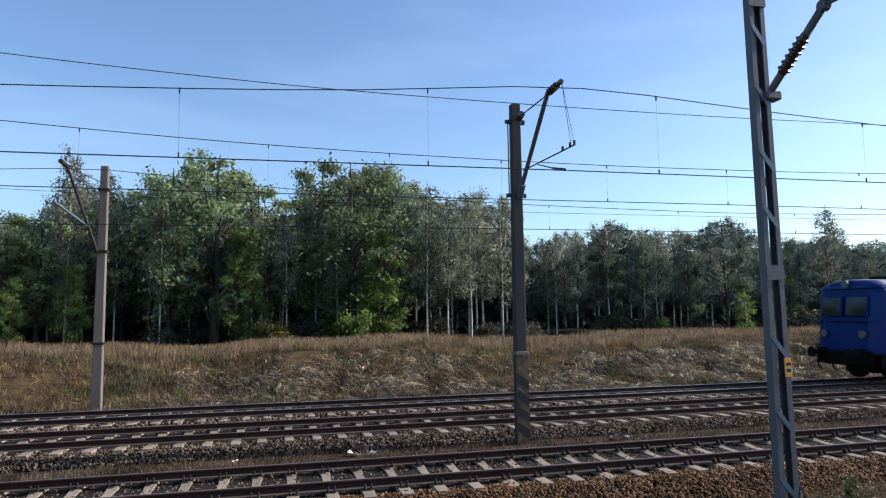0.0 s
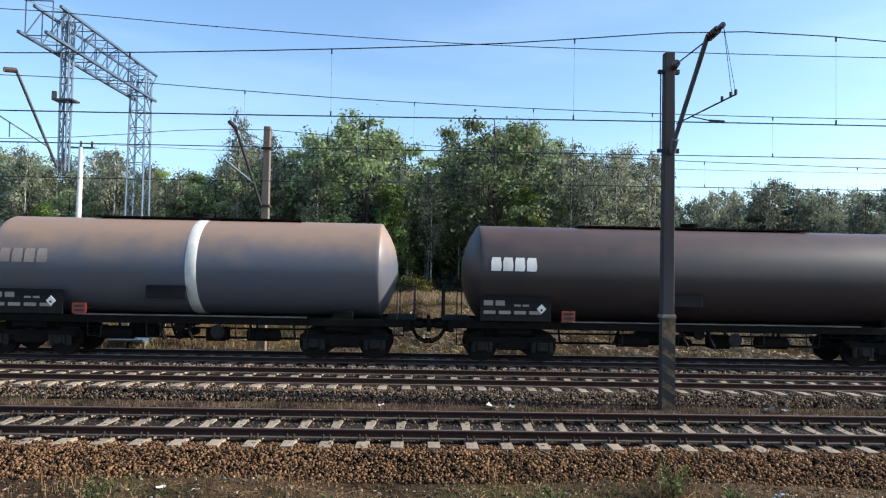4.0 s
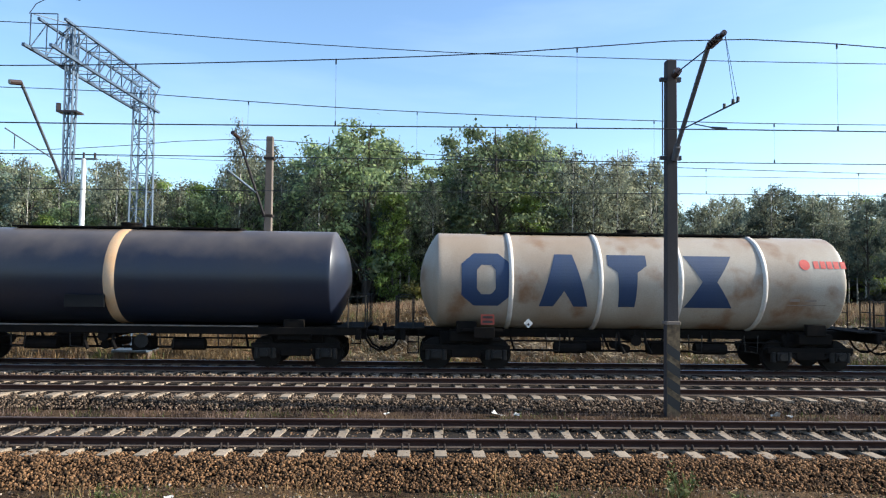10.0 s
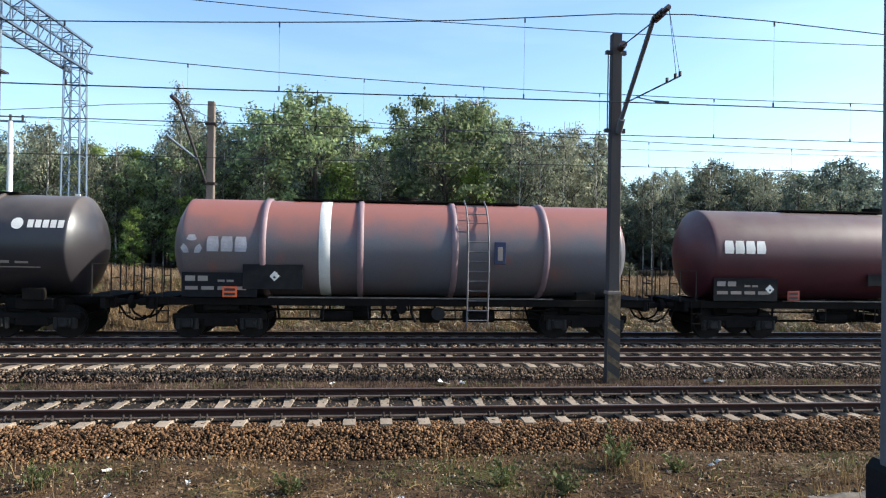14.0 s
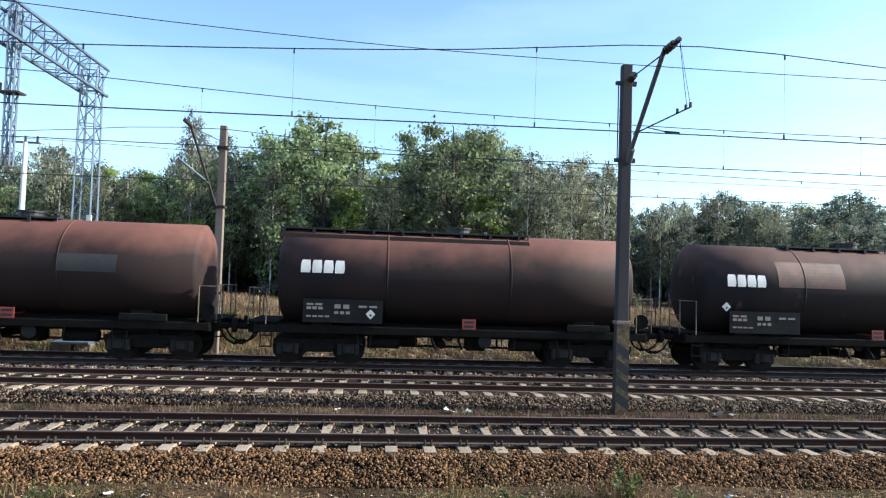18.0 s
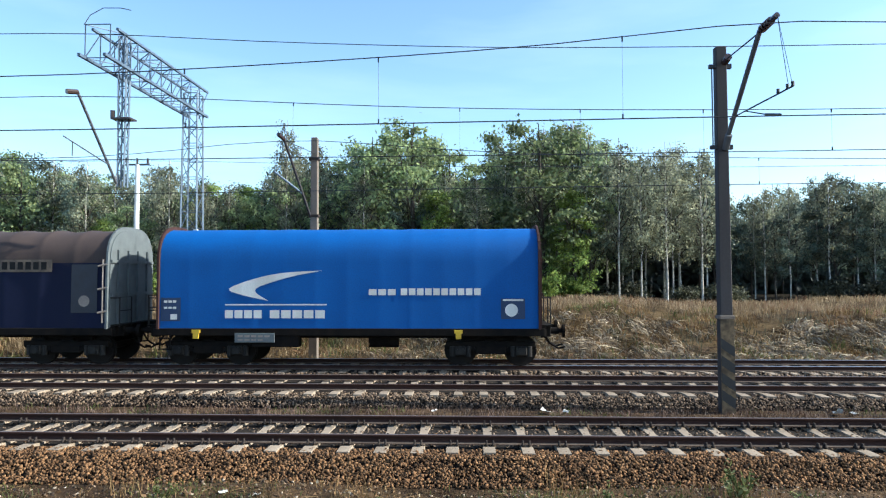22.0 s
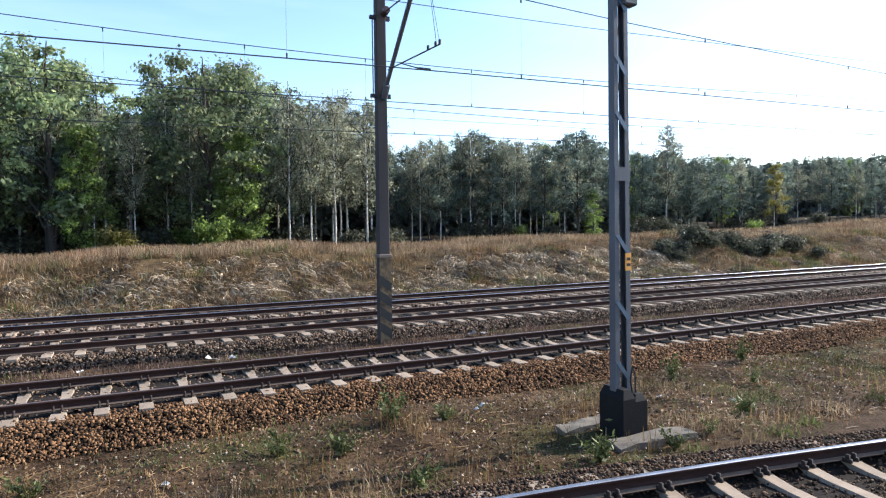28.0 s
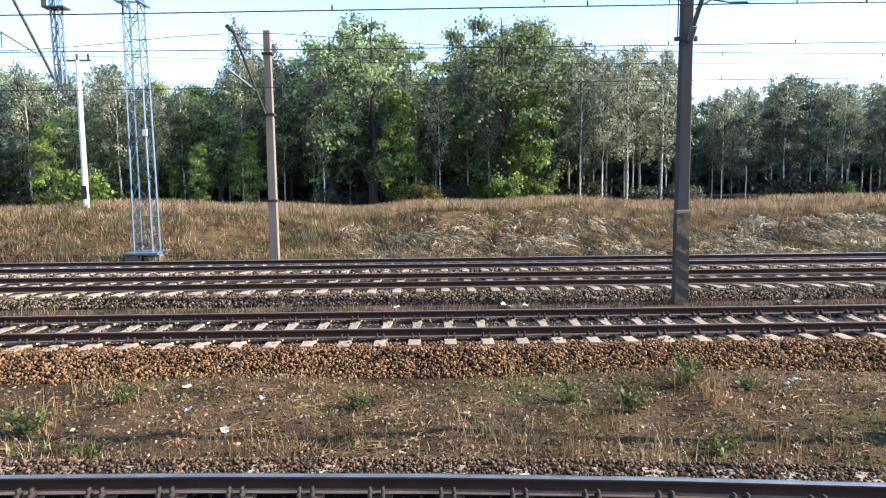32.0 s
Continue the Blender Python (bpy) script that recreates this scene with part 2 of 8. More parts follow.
M = {
    "soil": None,
    "ballast_brown": material("ballast_brown", (0.150, 0.080, 0.038), 0.95, second=(0.044, 0.021, 0.011), island=0.95, scale=1.4, grain=60),
    "ballast_grey": material("ballast_grey", (0.128, 0.088, 0.060), 0.95, second=(0.038, 0.025, 0.017), island=0.95, scale=1.4, grain=60),
    "ballast_near": material("ballast_near_track", (0.088, 0.054, 0.032), 0.95, second=(0.035, 0.021, 0.014), island=0.85, scale=0.9, grain=60),
    # near black: shade in the gaps between stones put into the bed's colour
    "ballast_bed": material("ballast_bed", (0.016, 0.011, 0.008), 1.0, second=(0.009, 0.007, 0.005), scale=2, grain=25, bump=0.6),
    "sleeper": material("sleeper_concrete", (0.29, 0.226, 0.167), 0.9, second=(0.17, 0.13, 0.095), scale=5, objvar=0.14),
    # dusty foot slopes, paler still for the light that falls on them
    "rail_foot": material("rail_foot_dusty_lit", (0.135, 0.098, 0.074), 0.9, second=(0.06, 0.04, 0.03), scale=4),
    "rail_side": material("rail_rust", (0.042, 0.019, 0.014), 0.85, second=(0.018, 0.012, 0.011), scale=2.5),
    "rail_top": material("rail_steel", (0.42, 0.43, 0.46), 0.30, 0.9, scale=6, amount=0.3, bump=0.02),
    "rail_top_dull": material("rail_steel_dull", (0.16, 0.13, 0.12), 0.5, 0.5, scale=6, amount=0.4, bump=0.02),
    "rail_top_near": material("rail_steel_near", (0.34, 0.335, 0.345), 0.34, 0.85, second=(0.16, 0.14, 0.135), scale=3, amount=0.6, bump=0.02),
    "clip": material("clip_steel", (0.035, 0.026, 0.022), 0.8, 0.0),
    "dark_pole": material("weathered_steel", (0.052, 0.046, 0.047), 0.7, second=(0.028, 0.023, 0.022), scale=3, streak=True),
    "concrete": material("pole_concrete", (0.185, 0.15, 0.125), 0.9, second=(0.10, 0.078, 0.062), scale=2, streak=True),
    "black_paint": material("black_paint", (0.012, 0.012, 0.014), 0.55, scale=4),
    "yellow_paint": material("worn_yellow_paint", (0.17, 0.12, 0.07), 0.8, second=(0.05, 0.034, 0.024), scale=9, amount=0.8),
    "mast_grey": material("mast_grey", (0.105, 0.108, 0.12), 0.6, 0.15, second=(0.055, 0.054, 0.058), scale=2.5, streak=True),
    "galv": material("galvanised_steel", (0.105, 0.143, 0.19), 0.5, 0.35, second=(0.07, 0.094, 0.13), scale=3),
    "wire": material("wire_copper_dark", (0.03, 0.03, 0.035), 0.6, 0.3, bump=0),
    "insulator": material("insulator_brown", (0.05, 0.03, 0.025), 0.25, bump=0),
    "white_paint": material("white_paint", (0.72, 0.71, 0.68), 0.5, second=(0.5, 0.48, 0.44), scale=2.5, streak=True),
    "plinth": material("bitumen_plinth", (0.007, 0.007, 0.008), 0.8, second=(0.014, 0.013, 0.013), scale=4),
    "sign_orange": material("sign_orange", (0.75, 0.33, 0.06), 0.5, scale=3, amount=0.2),
    "underframe": material("underframe_grime", (0.008, 0.007, 0.0065), 0.85, second=(0.018, 0.013, 0.010), scale=4, gloss=0.08),
    "wheel": material("wheel_steel", (0.014, 0.011, 0.010), 0.65, 0.0, second=(0.008, 0.007, 0.006), gloss=0.12),
    "axlebox": material("axlebox", (0.022, 0.019, 0.017), 0.6, second=(0.007, 0.006, 0.0055), scale=6, gloss=0.2),
    "sill_lit": material("sill_lit_paint", (0.24, 0.20, 0.165), 0.8, second=(0.09, 0.07, 0.06), scale=2, amount=0.8),
    # worn tan of a panel; on old wagons' railings it paints in sunlight
    "rail_tan": material("worn_tan_sunlit_rail", (0.16, 0.115, 0.08), 0.6, second=(0.05, 0.035, 0.028), scale=5, amount=0.8),
    "letter_white": material("lettering_white", (0.72, 0.70, 0.66), 0.6, second=(0.42, 0.38, 0.34), scale=1.3, amount=0.6, streak=True),
    "letter_navy": material("lettering_navy", (0.012, 0.034, 0.095), 0.6, second=(0.03, 0.05, 0.09), scale=1.5, streak=True),
    "letter_red": material("lettering_red", (0.60, 0.045, 0.03), 0.55, second=(0.42, 0.04, 0.03), scale=1.5),
    "letter_faded": material("lettering_faded_white", (0.40, 0.385, 0.40), 0.7, second=(0.24, 0.22, 0.23), scale=2.5, amount=0.7),
    "ladder_grey": material("ladder_grey", (0.13, 0.12, 0.125), 0.6, second=(0.07, 0.06, 0.06), scale=4),
    "letter_tan": material("lettering_faded", (0.30, 0.25, 0.215), 0.7, second=(0.2, 0.155, 0.13), scale=2),
    "jack_yellow": material("jacking_mark_yellow", (0.55, 0.36, 0.02), 0.6, second=(0.4, 0.25, 0.02), scale=5),
    "plate_bright": material("plate_bright_orange", (0.62, 0.11, 0.022), 0.6, second=(0.42, 0.07, 0.02), scale=6),
    "plate_orange": material("plate_orange_red", (0.30, 0.045, 0.024), 0.6, second=(0.16, 0.03, 0.02), scale=6),
    "panel_dark": material("info_panel", (0.009, 0.009, 0.010), 0.8, second=(0.018, 0.017, 0.017), scale=5),
    "stripe_pale": material("stripe_pale", (0.52, 0.42, 0.31), 0.6, second=(0.34, 0.28, 0.22), scale=2),
    "stripe_white": material("stripe_white", (0.70, 0.67, 0.62), 0.6, second=(0.5, 0.46, 0.4), scale=2),
    "stripe_orange": material("stripe_orange", (0.62, 0.36, 0.18), 0.6, second=(0.5, 0.4, 0.3), scale=1.2),
    "loco_blue": material("loco_blue", (0.002, 0.022, 0.125), 0.35, second=(0.002, 0.016, 0.088), scale=1.5, bump=0.03, gloss=0.22),
    "loco_roof": material("loco_roof_grey", (0.20, 0.198, 0.205), 0.6, second=(0.13, 0.125, 0.122), scale=2),
    "grille_dark": material("louvre_shadow", (0.03, 0.03, 0.034), 0.7),
    "glass": material("window_glass", (0.008, 0.009, 0.011), 0.05, bump=0, amount=0.1),
    "thatch_brown": material("roof_vent_brown", (0.10, 0.075, 0.06), 0.8, second=(0.06, 0.045, 0.04)),
    "panto": material("pantograph_dark", (0.035, 0.033, 0.034), 0.5, 0.4),
    "tarp_navy": material("tarpaulin_navy", (0.009, 0.016, 0.062), 0.5, second=(0.014, 0.019, 0.052), scale=1.1, third=(0.03, 0.028, 0.05), third_scale=0.5, third_cut=0.66),
    "tarp_dust": material("tarpaulin_dusty_top", (0.070, 0.049, 0.043), 0.75, second=(0.042, 0.032, 0.032), scale=1.3, streak=True),
    "tarp_blue": material("tarpaulin_blue", (0.0015, 0.080, 0.30), 0.6, second=(0.0015, 0.064, 0.24), scale=1.0, grain=25, bump=0.05, gloss=0.3),
    "tarp_end": material("end_wall_rust_red", (0.045, 0.02, 0.017), 0.75, second=(0.028, 0.015, 0.014), scale=2),
    "frame_grey": material("wagon_end_grey", (0.11, 0.125, 0.13), 0.6, second=(0.07, 0.075, 0.08), scale=3),
    "bark": material("bark_dark", (0.06, 0.05, 0.042), 0.95, second=(0.035, 0.03, 0.026), scale=4, streak=True, bump=0.5),
    "birch_bark": material("birch_bark", (0.58, 0.55, 0.49), 0.8, second=(0.10, 0.09, 0.08), scale=4.5, amount=0.75, grain=14),
    "pale_stone": material("pale_pebbles", (0.34, 0.27, 0.20), 0.9, second=(0.22, 0.17, 0.12), island=0.5, scale=4),
    "litter": material("paper_litter", (0.55, 0.52, 0.47), 0.8, second=(0.36, 0.33, 0.29), scale=8),
    "rotten_slab": material("kerb_slab_concrete", (0.15, 0.13, 0.105), 0.95, second=(0.07, 0.058, 0.045), scale=5, bump=0.4),
}
M["leaf_oak"] = leaf_material("leaves_oak", (0.140, 0.190, 0.098), (0.32, 0.36, 0.16), 0.52)
M["leaf_birch"] = leaf_material("leaves_birch", (0.160, 0.178, 0.132), (0.33, 0.32, 0.20), 0.52)
M["leaf_light"] = leaf_material("leaves_young_green", (0.115, 0.18, 0.045), (0.28, 0.34, 0.08), 0.45)
# far and deep leaves greyed and blued: haze put into their colour
M["leaf_far"] = leaf_material("leaves_far_wood_hazed", (0.098, 0.138, 0.118), (0.20, 0.235, 0.165), 0.5)
M["leaf_deep"] = leaf_material("leaves_deep_wood_hazed", (0.125, 0.155, 0.145), (0.17, 0.195, 0.165), 0.45)
M["leaf_shrub"] = leaf_material("leaves_dark_shrub", (0.055, 0.060, 0.042), (0.12, 0.115, 0.07), 0.3)
M["leaf_yellow"] = leaf_material("leaves_autumn_yellow", (0.17, 0.16, 0.04), (0.30, 0.24, 0.05))
M["grass_dry"] = leaf_material("grass_dry", (0.115, 0.068, 0.028), (0.27, 0.175, 0.078), 0.3, 0.1)
M["grass_gold"] = leaf_material("grass_golden", (0.175, 0.122, 0.070), (0.36, 0.27, 0.165), 0.35, 0.1)
M["grass_rust"] = leaf_material("grass_rusty_heads", (0.155, 0.080, 0.046), (0.26, 0.15, 0.085), 0.3, 0.1)
M["grass_pale"] = leaf_material("grass_bleached", (0.17, 0.115, 0.065), (0.60, 0.48, 0.32), 0.3, 0.1)
M["grass_green"] = leaf_material("grass_green", (0.06, 0.078, 0.02), (0.15, 0.155, 0.048), 0.3, 0.1)
M["weed"] = leaf_material("weed_leaves", (0.068, 0.088, 0.026), (0.21, 0.22, 0.075), 0.3, 0.25)
M["thatch"] = leaf_material("dead_stalks", (0.12, 0.068, 0.034), (0.26, 0.155, 0.08), 0.25, 0.1)
M["grass_dead"] = leaf_material("grass_dead_mauve", (0.085, 0.052, 0.038), (0.19, 0.125, 0.092), 0.25, 0.1)


def ground_material():
    m = bpy.data.materials.new("ground_soil")
    m.use_nodes = True
    n, l = m.node_tree.nodes, m.node_tree.links
    b = n["Principled BSDF"]
    b.inputs["Roughness"].default_value = 1.0
    b.inputs["Specular IOR Level"].default_value = 0.1
    co = n.new("ShaderNodeTexCoord")

    def noise_ramp(s, lo, hi, detail=7):
        t = n.new("ShaderNodeTexNoise")
        t.inputs["Scale"].default_value, t.inputs["Detail"].default_value = s, detail
        l.new(co.outputs["Object"], t.inputs["Vector"])
        r = n.new("ShaderNodeMapRange")
        r.inputs["From Min"].default_value, r.inputs["From Max"].default_value = lo, hi
        l.new(t.outputs["Fac"], r.inputs["Value"])
        return r.outputs[0], t

    def blend(fac, a, c):
        x = n.new("ShaderNodeMixRGB")
        l.new(fac, x.inputs[0])
        for i, v in ((1, a), (2, c)):
            if isinstance(v, tuple):
                x.inputs[i].default_value = (*v, 1)
            else:
                l.new(v, x.inputs[i])
        return x.outputs[0]

    f1, _ = noise_ramp(0.35, 0.42, 0.62)
    f2, _ = noise_ramp(1.7, 0.45, 0.65)
    f3, fine = noise_ramp(26, 0.42, 0.66)
    f4, _ = noise_ramp(0.6, 0.555, 0.65, 8)
    c = blend(f1, (0.114, 0.071, 0.038), (0.062, 0.036, 0.019))
    c = blend(f2, c, (0.028, 0.017, 0.010))
    c = blend(f4, c, (0.066, 0.062, 0.022))
    c = blend(f3, c, (0.040, 0.024, 0.014))
    # forest litter and meadow further out
    sx = n.new("ShaderNodeSeparateXYZ")
    l.new(co.outputs["Object"], sx.inputs[0])
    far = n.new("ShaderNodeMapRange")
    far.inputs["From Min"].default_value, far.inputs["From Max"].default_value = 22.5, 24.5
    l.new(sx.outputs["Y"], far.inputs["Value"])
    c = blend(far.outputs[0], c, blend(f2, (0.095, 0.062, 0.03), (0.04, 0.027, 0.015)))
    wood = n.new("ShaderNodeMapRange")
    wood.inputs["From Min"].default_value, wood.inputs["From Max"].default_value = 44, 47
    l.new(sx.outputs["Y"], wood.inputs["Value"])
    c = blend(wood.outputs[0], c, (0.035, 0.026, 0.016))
    l.new(c, b.inputs["Base Color"])
    bp = n.new("ShaderNodeBump")
    bp.inputs["Strength"].default_value, bp.inputs["Distance"].default_value = 0.7, 0.04
    l.new(fine.outputs["Fac"], bp.inputs["Height"])
    # shallow ruts and crusts along the track
    mp = n.new("ShaderNodeMapping")
    mp.inputs["Scale"].default_value = (2.2, 7.0, 3.0)
    l.new(co.outputs["Object"], mp.inputs["Vector"])
    rt = n.new("ShaderNodeTexNoise")
    rt.inputs["Scale"].default_value, rt.inputs["Detail"].default_value = 1.0, 8
    l.new(mp.outputs["Vector"], rt.inputs["Vector"])
    b2 = n.new("ShaderNodeBump")
    b2.inputs["Strength"].default_value, b2.inputs["Distance"].default_value = 0.8, 0.12
    l.new(rt.outputs["Fac"], b2.inputs["Height"])
    l.new(bp.outputs["Normal"], b2.inputs["Normal"])
    l.new(b2.outputs["Normal"], b.inputs["Normal"])
    return m


M["soil"] = ground_material()


# ---- building helpers ----
def fill(mesh, verts, faces):
    """Vertices (n, 3) and faces (m, k) into a mesh."""
    verts, faces = np.asarray(verts, np.float32), np.asarray(faces, np.int32)
    m, k = faces.shape
    mesh.vertices.add(len(verts))
    mesh.vertices.foreach_set("co", verts.ravel())
    mesh.loops.add(m * k)
    mesh.loops.foreach_set("vertex_index", faces.ravel())
    mesh.polygons.add(m)
    mesh.polygons.foreach_set("loop_start", np.arange(0, m * k, k, dtype=np.int32))
    mesh.update(calc_edges=True)
    return mesh


def raw(name, verts, faces, mat, parent=None, label="", smooth=False):
    mesh = fill(bpy.data.meshes.new(name), verts, faces)
    mesh.materials.append(mat)
    if smooth:
        mesh.polygons.foreach_set("use_smooth", np.ones(len(mesh.polygons), bool))
    ob = new(name, mesh)
    ob.parent = parent
    return tagged(ob, label) if label else ob


def part(name, bm, mat, parent=None, label="", smooth=False):
    mesh = bpy.data.meshes.new(name)
    bm.to_mesh(mesh)
    bm.free()
    mesh.materials.append(mat)
    if smooth:
        mesh.polygons.foreach_set("use_smooth", np.ones(len(mesh.polygons), bool))
    ob = new(name, mesh)
    ob.parent = parent
    return tagged(ob, label) if label else ob


def again(ob, name, parent, m):
    """Another object on the mesh of ob."""
    o = new(name, ob.data)
    o.parent = parent
    o.matrix_basis = m
    return o


def thing(name, m, label, category, group="", kind=""):
    ob = new(name)
    ob.matrix_basis = m
    ob.empty_display_size = 0.2
    return tagged(ob, label, category, group, kind)


def bm_new():
    return bmesh.new()


def box(bm, x0, x1, y0, y1, z0, z1, bevel=0.0):
    g = bmesh.ops.create_cube(bm, size=1.0)["verts"]
    for v in g:
        v.co = Vector(((x0 + x1) / 2 + v.co.x * (x1 - x0), (y0 + y1) / 2 + v.co.y * (y1 - y0), (z0 + z1) / 2 + v.co.z * (z1 - z0)))
    if bevel:
        es = list({e for v in g for e in v.link_edges})
        bmesh.ops.bevel(bm, geom=es, offset=bevel, segments=1, affect="EDGES", profile=0.5)
    return bm


def rod(bm, a, b, r, seg=8, r2=None):
    a, b = Vector(a), Vector(b)
    d = b - a
    m = Matrix.Translation((a + b) / 2) @ d.to_track_quat("Z", "Y").to_matrix().to_4x4()
    bmesh.ops.create_cone(bm, cap_ends=True, segments=seg, radius1=r, radius2=r if r2 is None else r2, depth=d.length, matrix=m)
    return bm


def lathe(a, b, rings, seg=10):
    """One turned body from a to b; rings: (place from 0 to 1, radius)."""
    a, b = Vector(a), Vector(b)
    turn = (b - a).to_track_quat("Z", "Y").to_matrix()
    bm = bmesh.new()
    rows = [[bm.verts.new(a.lerp(b, t) + turn @ Vector((r * math.cos(6.2832 * k / seg), r * math.sin(6.2832 * k / seg), 0))) for k in range(seg)] for t, r in rings]
    for lo, hi in zip(rows, rows[1:]):
        for k in range(seg):
            bm.faces.new((lo[k], lo[(k + 1) % seg], hi[(k + 1) % seg], hi[k]))
    bm.faces.new(rows[0][::-1])
    bm.faces.new(rows[-1])
    return bm


def chain(bm, pts, r, seg=6):
    for a, b in zip(pts, pts[1:]):
        rod(bm, a, b, r, seg)
    return bm


def bar(bm, a, b, w, h):
    """A rectangular bar from a to b."""
    a, b = Vector(a), Vector(b)
    d = b - a
    m = Matrix.Translation((a + b) / 2) @ d.to_track_quat("Z", "Y").to_matrix().to_4x4() @ Matrix.Diagonal((w, h, d.length, 1))
    bmesh.ops.create_cube(bm, size=1.0, matrix=m)
    return bm


def revolve_x(profile, cz, seg=48, cy=0.0):
    """Rings of (x, r) turned about the axis at height cz that runs along x."""
    ang = np.linspace(0, 2 * np.pi, seg, endpoint=False)
    v = np.concatenate([np.stack([np.full(seg, x), cy + r * np.cos(ang), cz + r * np.sin(ang)], 1) for x, r in profile])
    f = []
    for i in range(len(profile) - 1):
        for j in range(seg):
            k = (j + 1) % seg
            f.append((i * seg + j, (i + 1) * seg + j, (i + 1) * seg + k, i * seg + k))
    return v, np.array(f)


def tube(p, r0, r1, seg=7):
    """A tapered tube along points."""
    n = len(p)
    v, f = [], []
    for i, q in enumerate(p):
        d = p[min(i + 1, n - 1)] - p[max(i - 1, 0)]
        d = d / (np.linalg.norm(d) + 1e-9)
        u = np.cross(d, (0.3, 0.9, 0.1))
        u /= np.linalg.norm(u) + 1e-9
        w = np.cross(d, u)
        r = r0 + (r1 - r0) * i / (n - 1)
        for k in range(seg):
            g = 6.2832 * k / seg
            v.append(q + r * (u * math.cos(g) + w * math.sin(g)))
    for i in range(n - 1):
        for k in range(seg):
            f.append((i * seg + k, i * seg + (k + 1) % seg, (i + 1) * seg + (k + 1) % seg, (i + 1) * seg + k))
    return np.array(v), np.array(f)


def bent(pts, r, seg=6):
    """One bent round bar through points."""
    v, f = tube(np.array(pts, float), r, r, seg)
    bm = bm_new()
    vs = [bm.verts.new(q) for q in v]
    for q in f:
        bm.faces.new([vs[k] for k in q])
    return bm


def smooth(a, b, x):
    t = np.clip((np.asarray(x, float) - a) / (b - a), 0, 1)
    return t * t * (3 - 2 * t)


def ground_z(x, y):
    """The height of the ground."""
    x, y = np.asarray(x, float), np.asarray(y, float)
    z = -0.45 + 0.05 * np.sin(0.9 * x + 1.3) * np.sin(1.1 * y) * (np.abs(y - 8) < 2)
    verge = smooth(6.0, 6.8, y) * (1 - smooth(9.4, 10.1, y))
    z = z + verge * (0.030 * np.sin(3.9 * x + 2.2 * y) * np.sin(3.1 * y - 1.7 * x + 0.6) + 0.018 * np.sin(9.1 * x - 5.0 * y) * np.sin(7.7 * y + 2.6 * x) + 0.02 * np.sin(1.7 * x + 0.4))
    z = z + 0.14 * smooth(13.3, 13.9, y) * (1 - smooth(15.0, 15.5, y))
    crest = 1.25 + 0.16 * np.sin(0.31 * x) + 0.10 * np.sin(0.83 * x + 2)
    rise = smooth(23.2, 29.8, y + 0.5 * np.sin(0.45 * x) + 0.25 * np.sin(1.3 * x + 1))
    z = z + rise * (crest + 0.40)
    z = z - smooth(31, 47, y) * 0.35
    z = z + smooth(35, 95, x) * smooth(24, 45, y) * 1.5
    z = z + 0.35 * np.exp(-(((x - 31) / 5.0) ** 2 + ((y - 29) / 2.0) ** 2))
    return z


# ---- ground and tracks ----
def make_ground():
    xs = np.r_[-2500, -900, -400, -200, np.arange(-120, -40, 5), np.arange(-40, -11, 0.8), np.arange(-11, 23, 0.16), np.arange(23, 70, 0.8), np.arange(70, 160, 5), 220, 400, 900, 2500]
    ys = np.r_[-2500, -600, -150, -40, -10, np.arange(0, 6, 1.0), np.arange(6, 10.4, 0.16), np.arange(10.5, 13, 0.5), np.arange(13.2, 15.8, 0.2), np.arange(16, 22, 1.0), np.arange(22, 34, 0.4), np.arange(34, 60, 1.5), 70, 100, 200, 500, 1200, 2500]
    X, Y = np.meshgrid(xs, ys)
    Z = ground_z(X, Y)
    Z = np.where(np.abs(X) > 300, np.minimum(Z, 1.0), Z)
    v = np.stack([X.ravel(), Y.ravel(), Z.ravel()], 1)
    nx, ny = len(xs), len(ys)
    i, j = np.meshgrid(np.arange(nx - 1), np.arange(ny - 1))
    a = (j * nx + i).ravel()
    f = np.stack([a, a + 1, a + nx + 1, a + nx], 1)
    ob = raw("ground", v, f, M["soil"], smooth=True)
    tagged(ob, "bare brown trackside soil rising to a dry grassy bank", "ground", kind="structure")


CUBE_V = np.array([(-1, -1, -1), (1, -1, -1), (1, 1, -1), (-1, 1, -1), (-1, -1, 1), (1, -1, 1), (1, 1, 1), (-1, 1, 1)], float) * 0.5
CUBE_F = np.array([(0, 3, 2, 1), (4, 5, 6, 7), (0, 1, 5, 4), (1, 2, 6, 5), (2, 3, 7, 6), (3, 0, 4, 7)])


def stones(name, pts, lo, hi, mat, rng, parent, label=""):
    """Loose stones at the given points, as one mesh."""
    n = len(pts)
    size = rng.uniform(lo, hi, (n, 1, 1)) * rng.uniform(0.5, 1.3, (n, 1, 3))
    v = CUBE_V[None] * rng.uniform(0.55, 1.25, (n, 8, 3)) * size
    a, b = rng.uniform(0, 6.28, n), rng.uniform(0, 6.28, n)
    ca, sa, cb, sb = np.cos(a), np.sin(a), np.cos(b), np.sin(b)
    R = np.zeros((n, 3, 3))
    R[:, 0, 0], R[:, 0, 1], R[:, 1, 0], R[:, 1, 1], R[:, 2, 2] = ca, -sa, sa, ca, 1
    Q = np.zeros((n, 3, 3))
    Q[:, 0, 0], Q[:, 1, 1], Q[:, 1, 2], Q[:, 2, 1], Q[:, 2, 2] = 1, cb, -sb, sb, cb
    v = np.einsum("nij,njk,nvk->nvi", R, Q, v) + pts[:, None]
    f = CUBE_F[None] + 8 * np.arange(n)[:, None, None]
    return tagged(raw(name, v.reshape(-1, 3), f.reshape(-1, 4), mat, parent, label), kind="stuff")


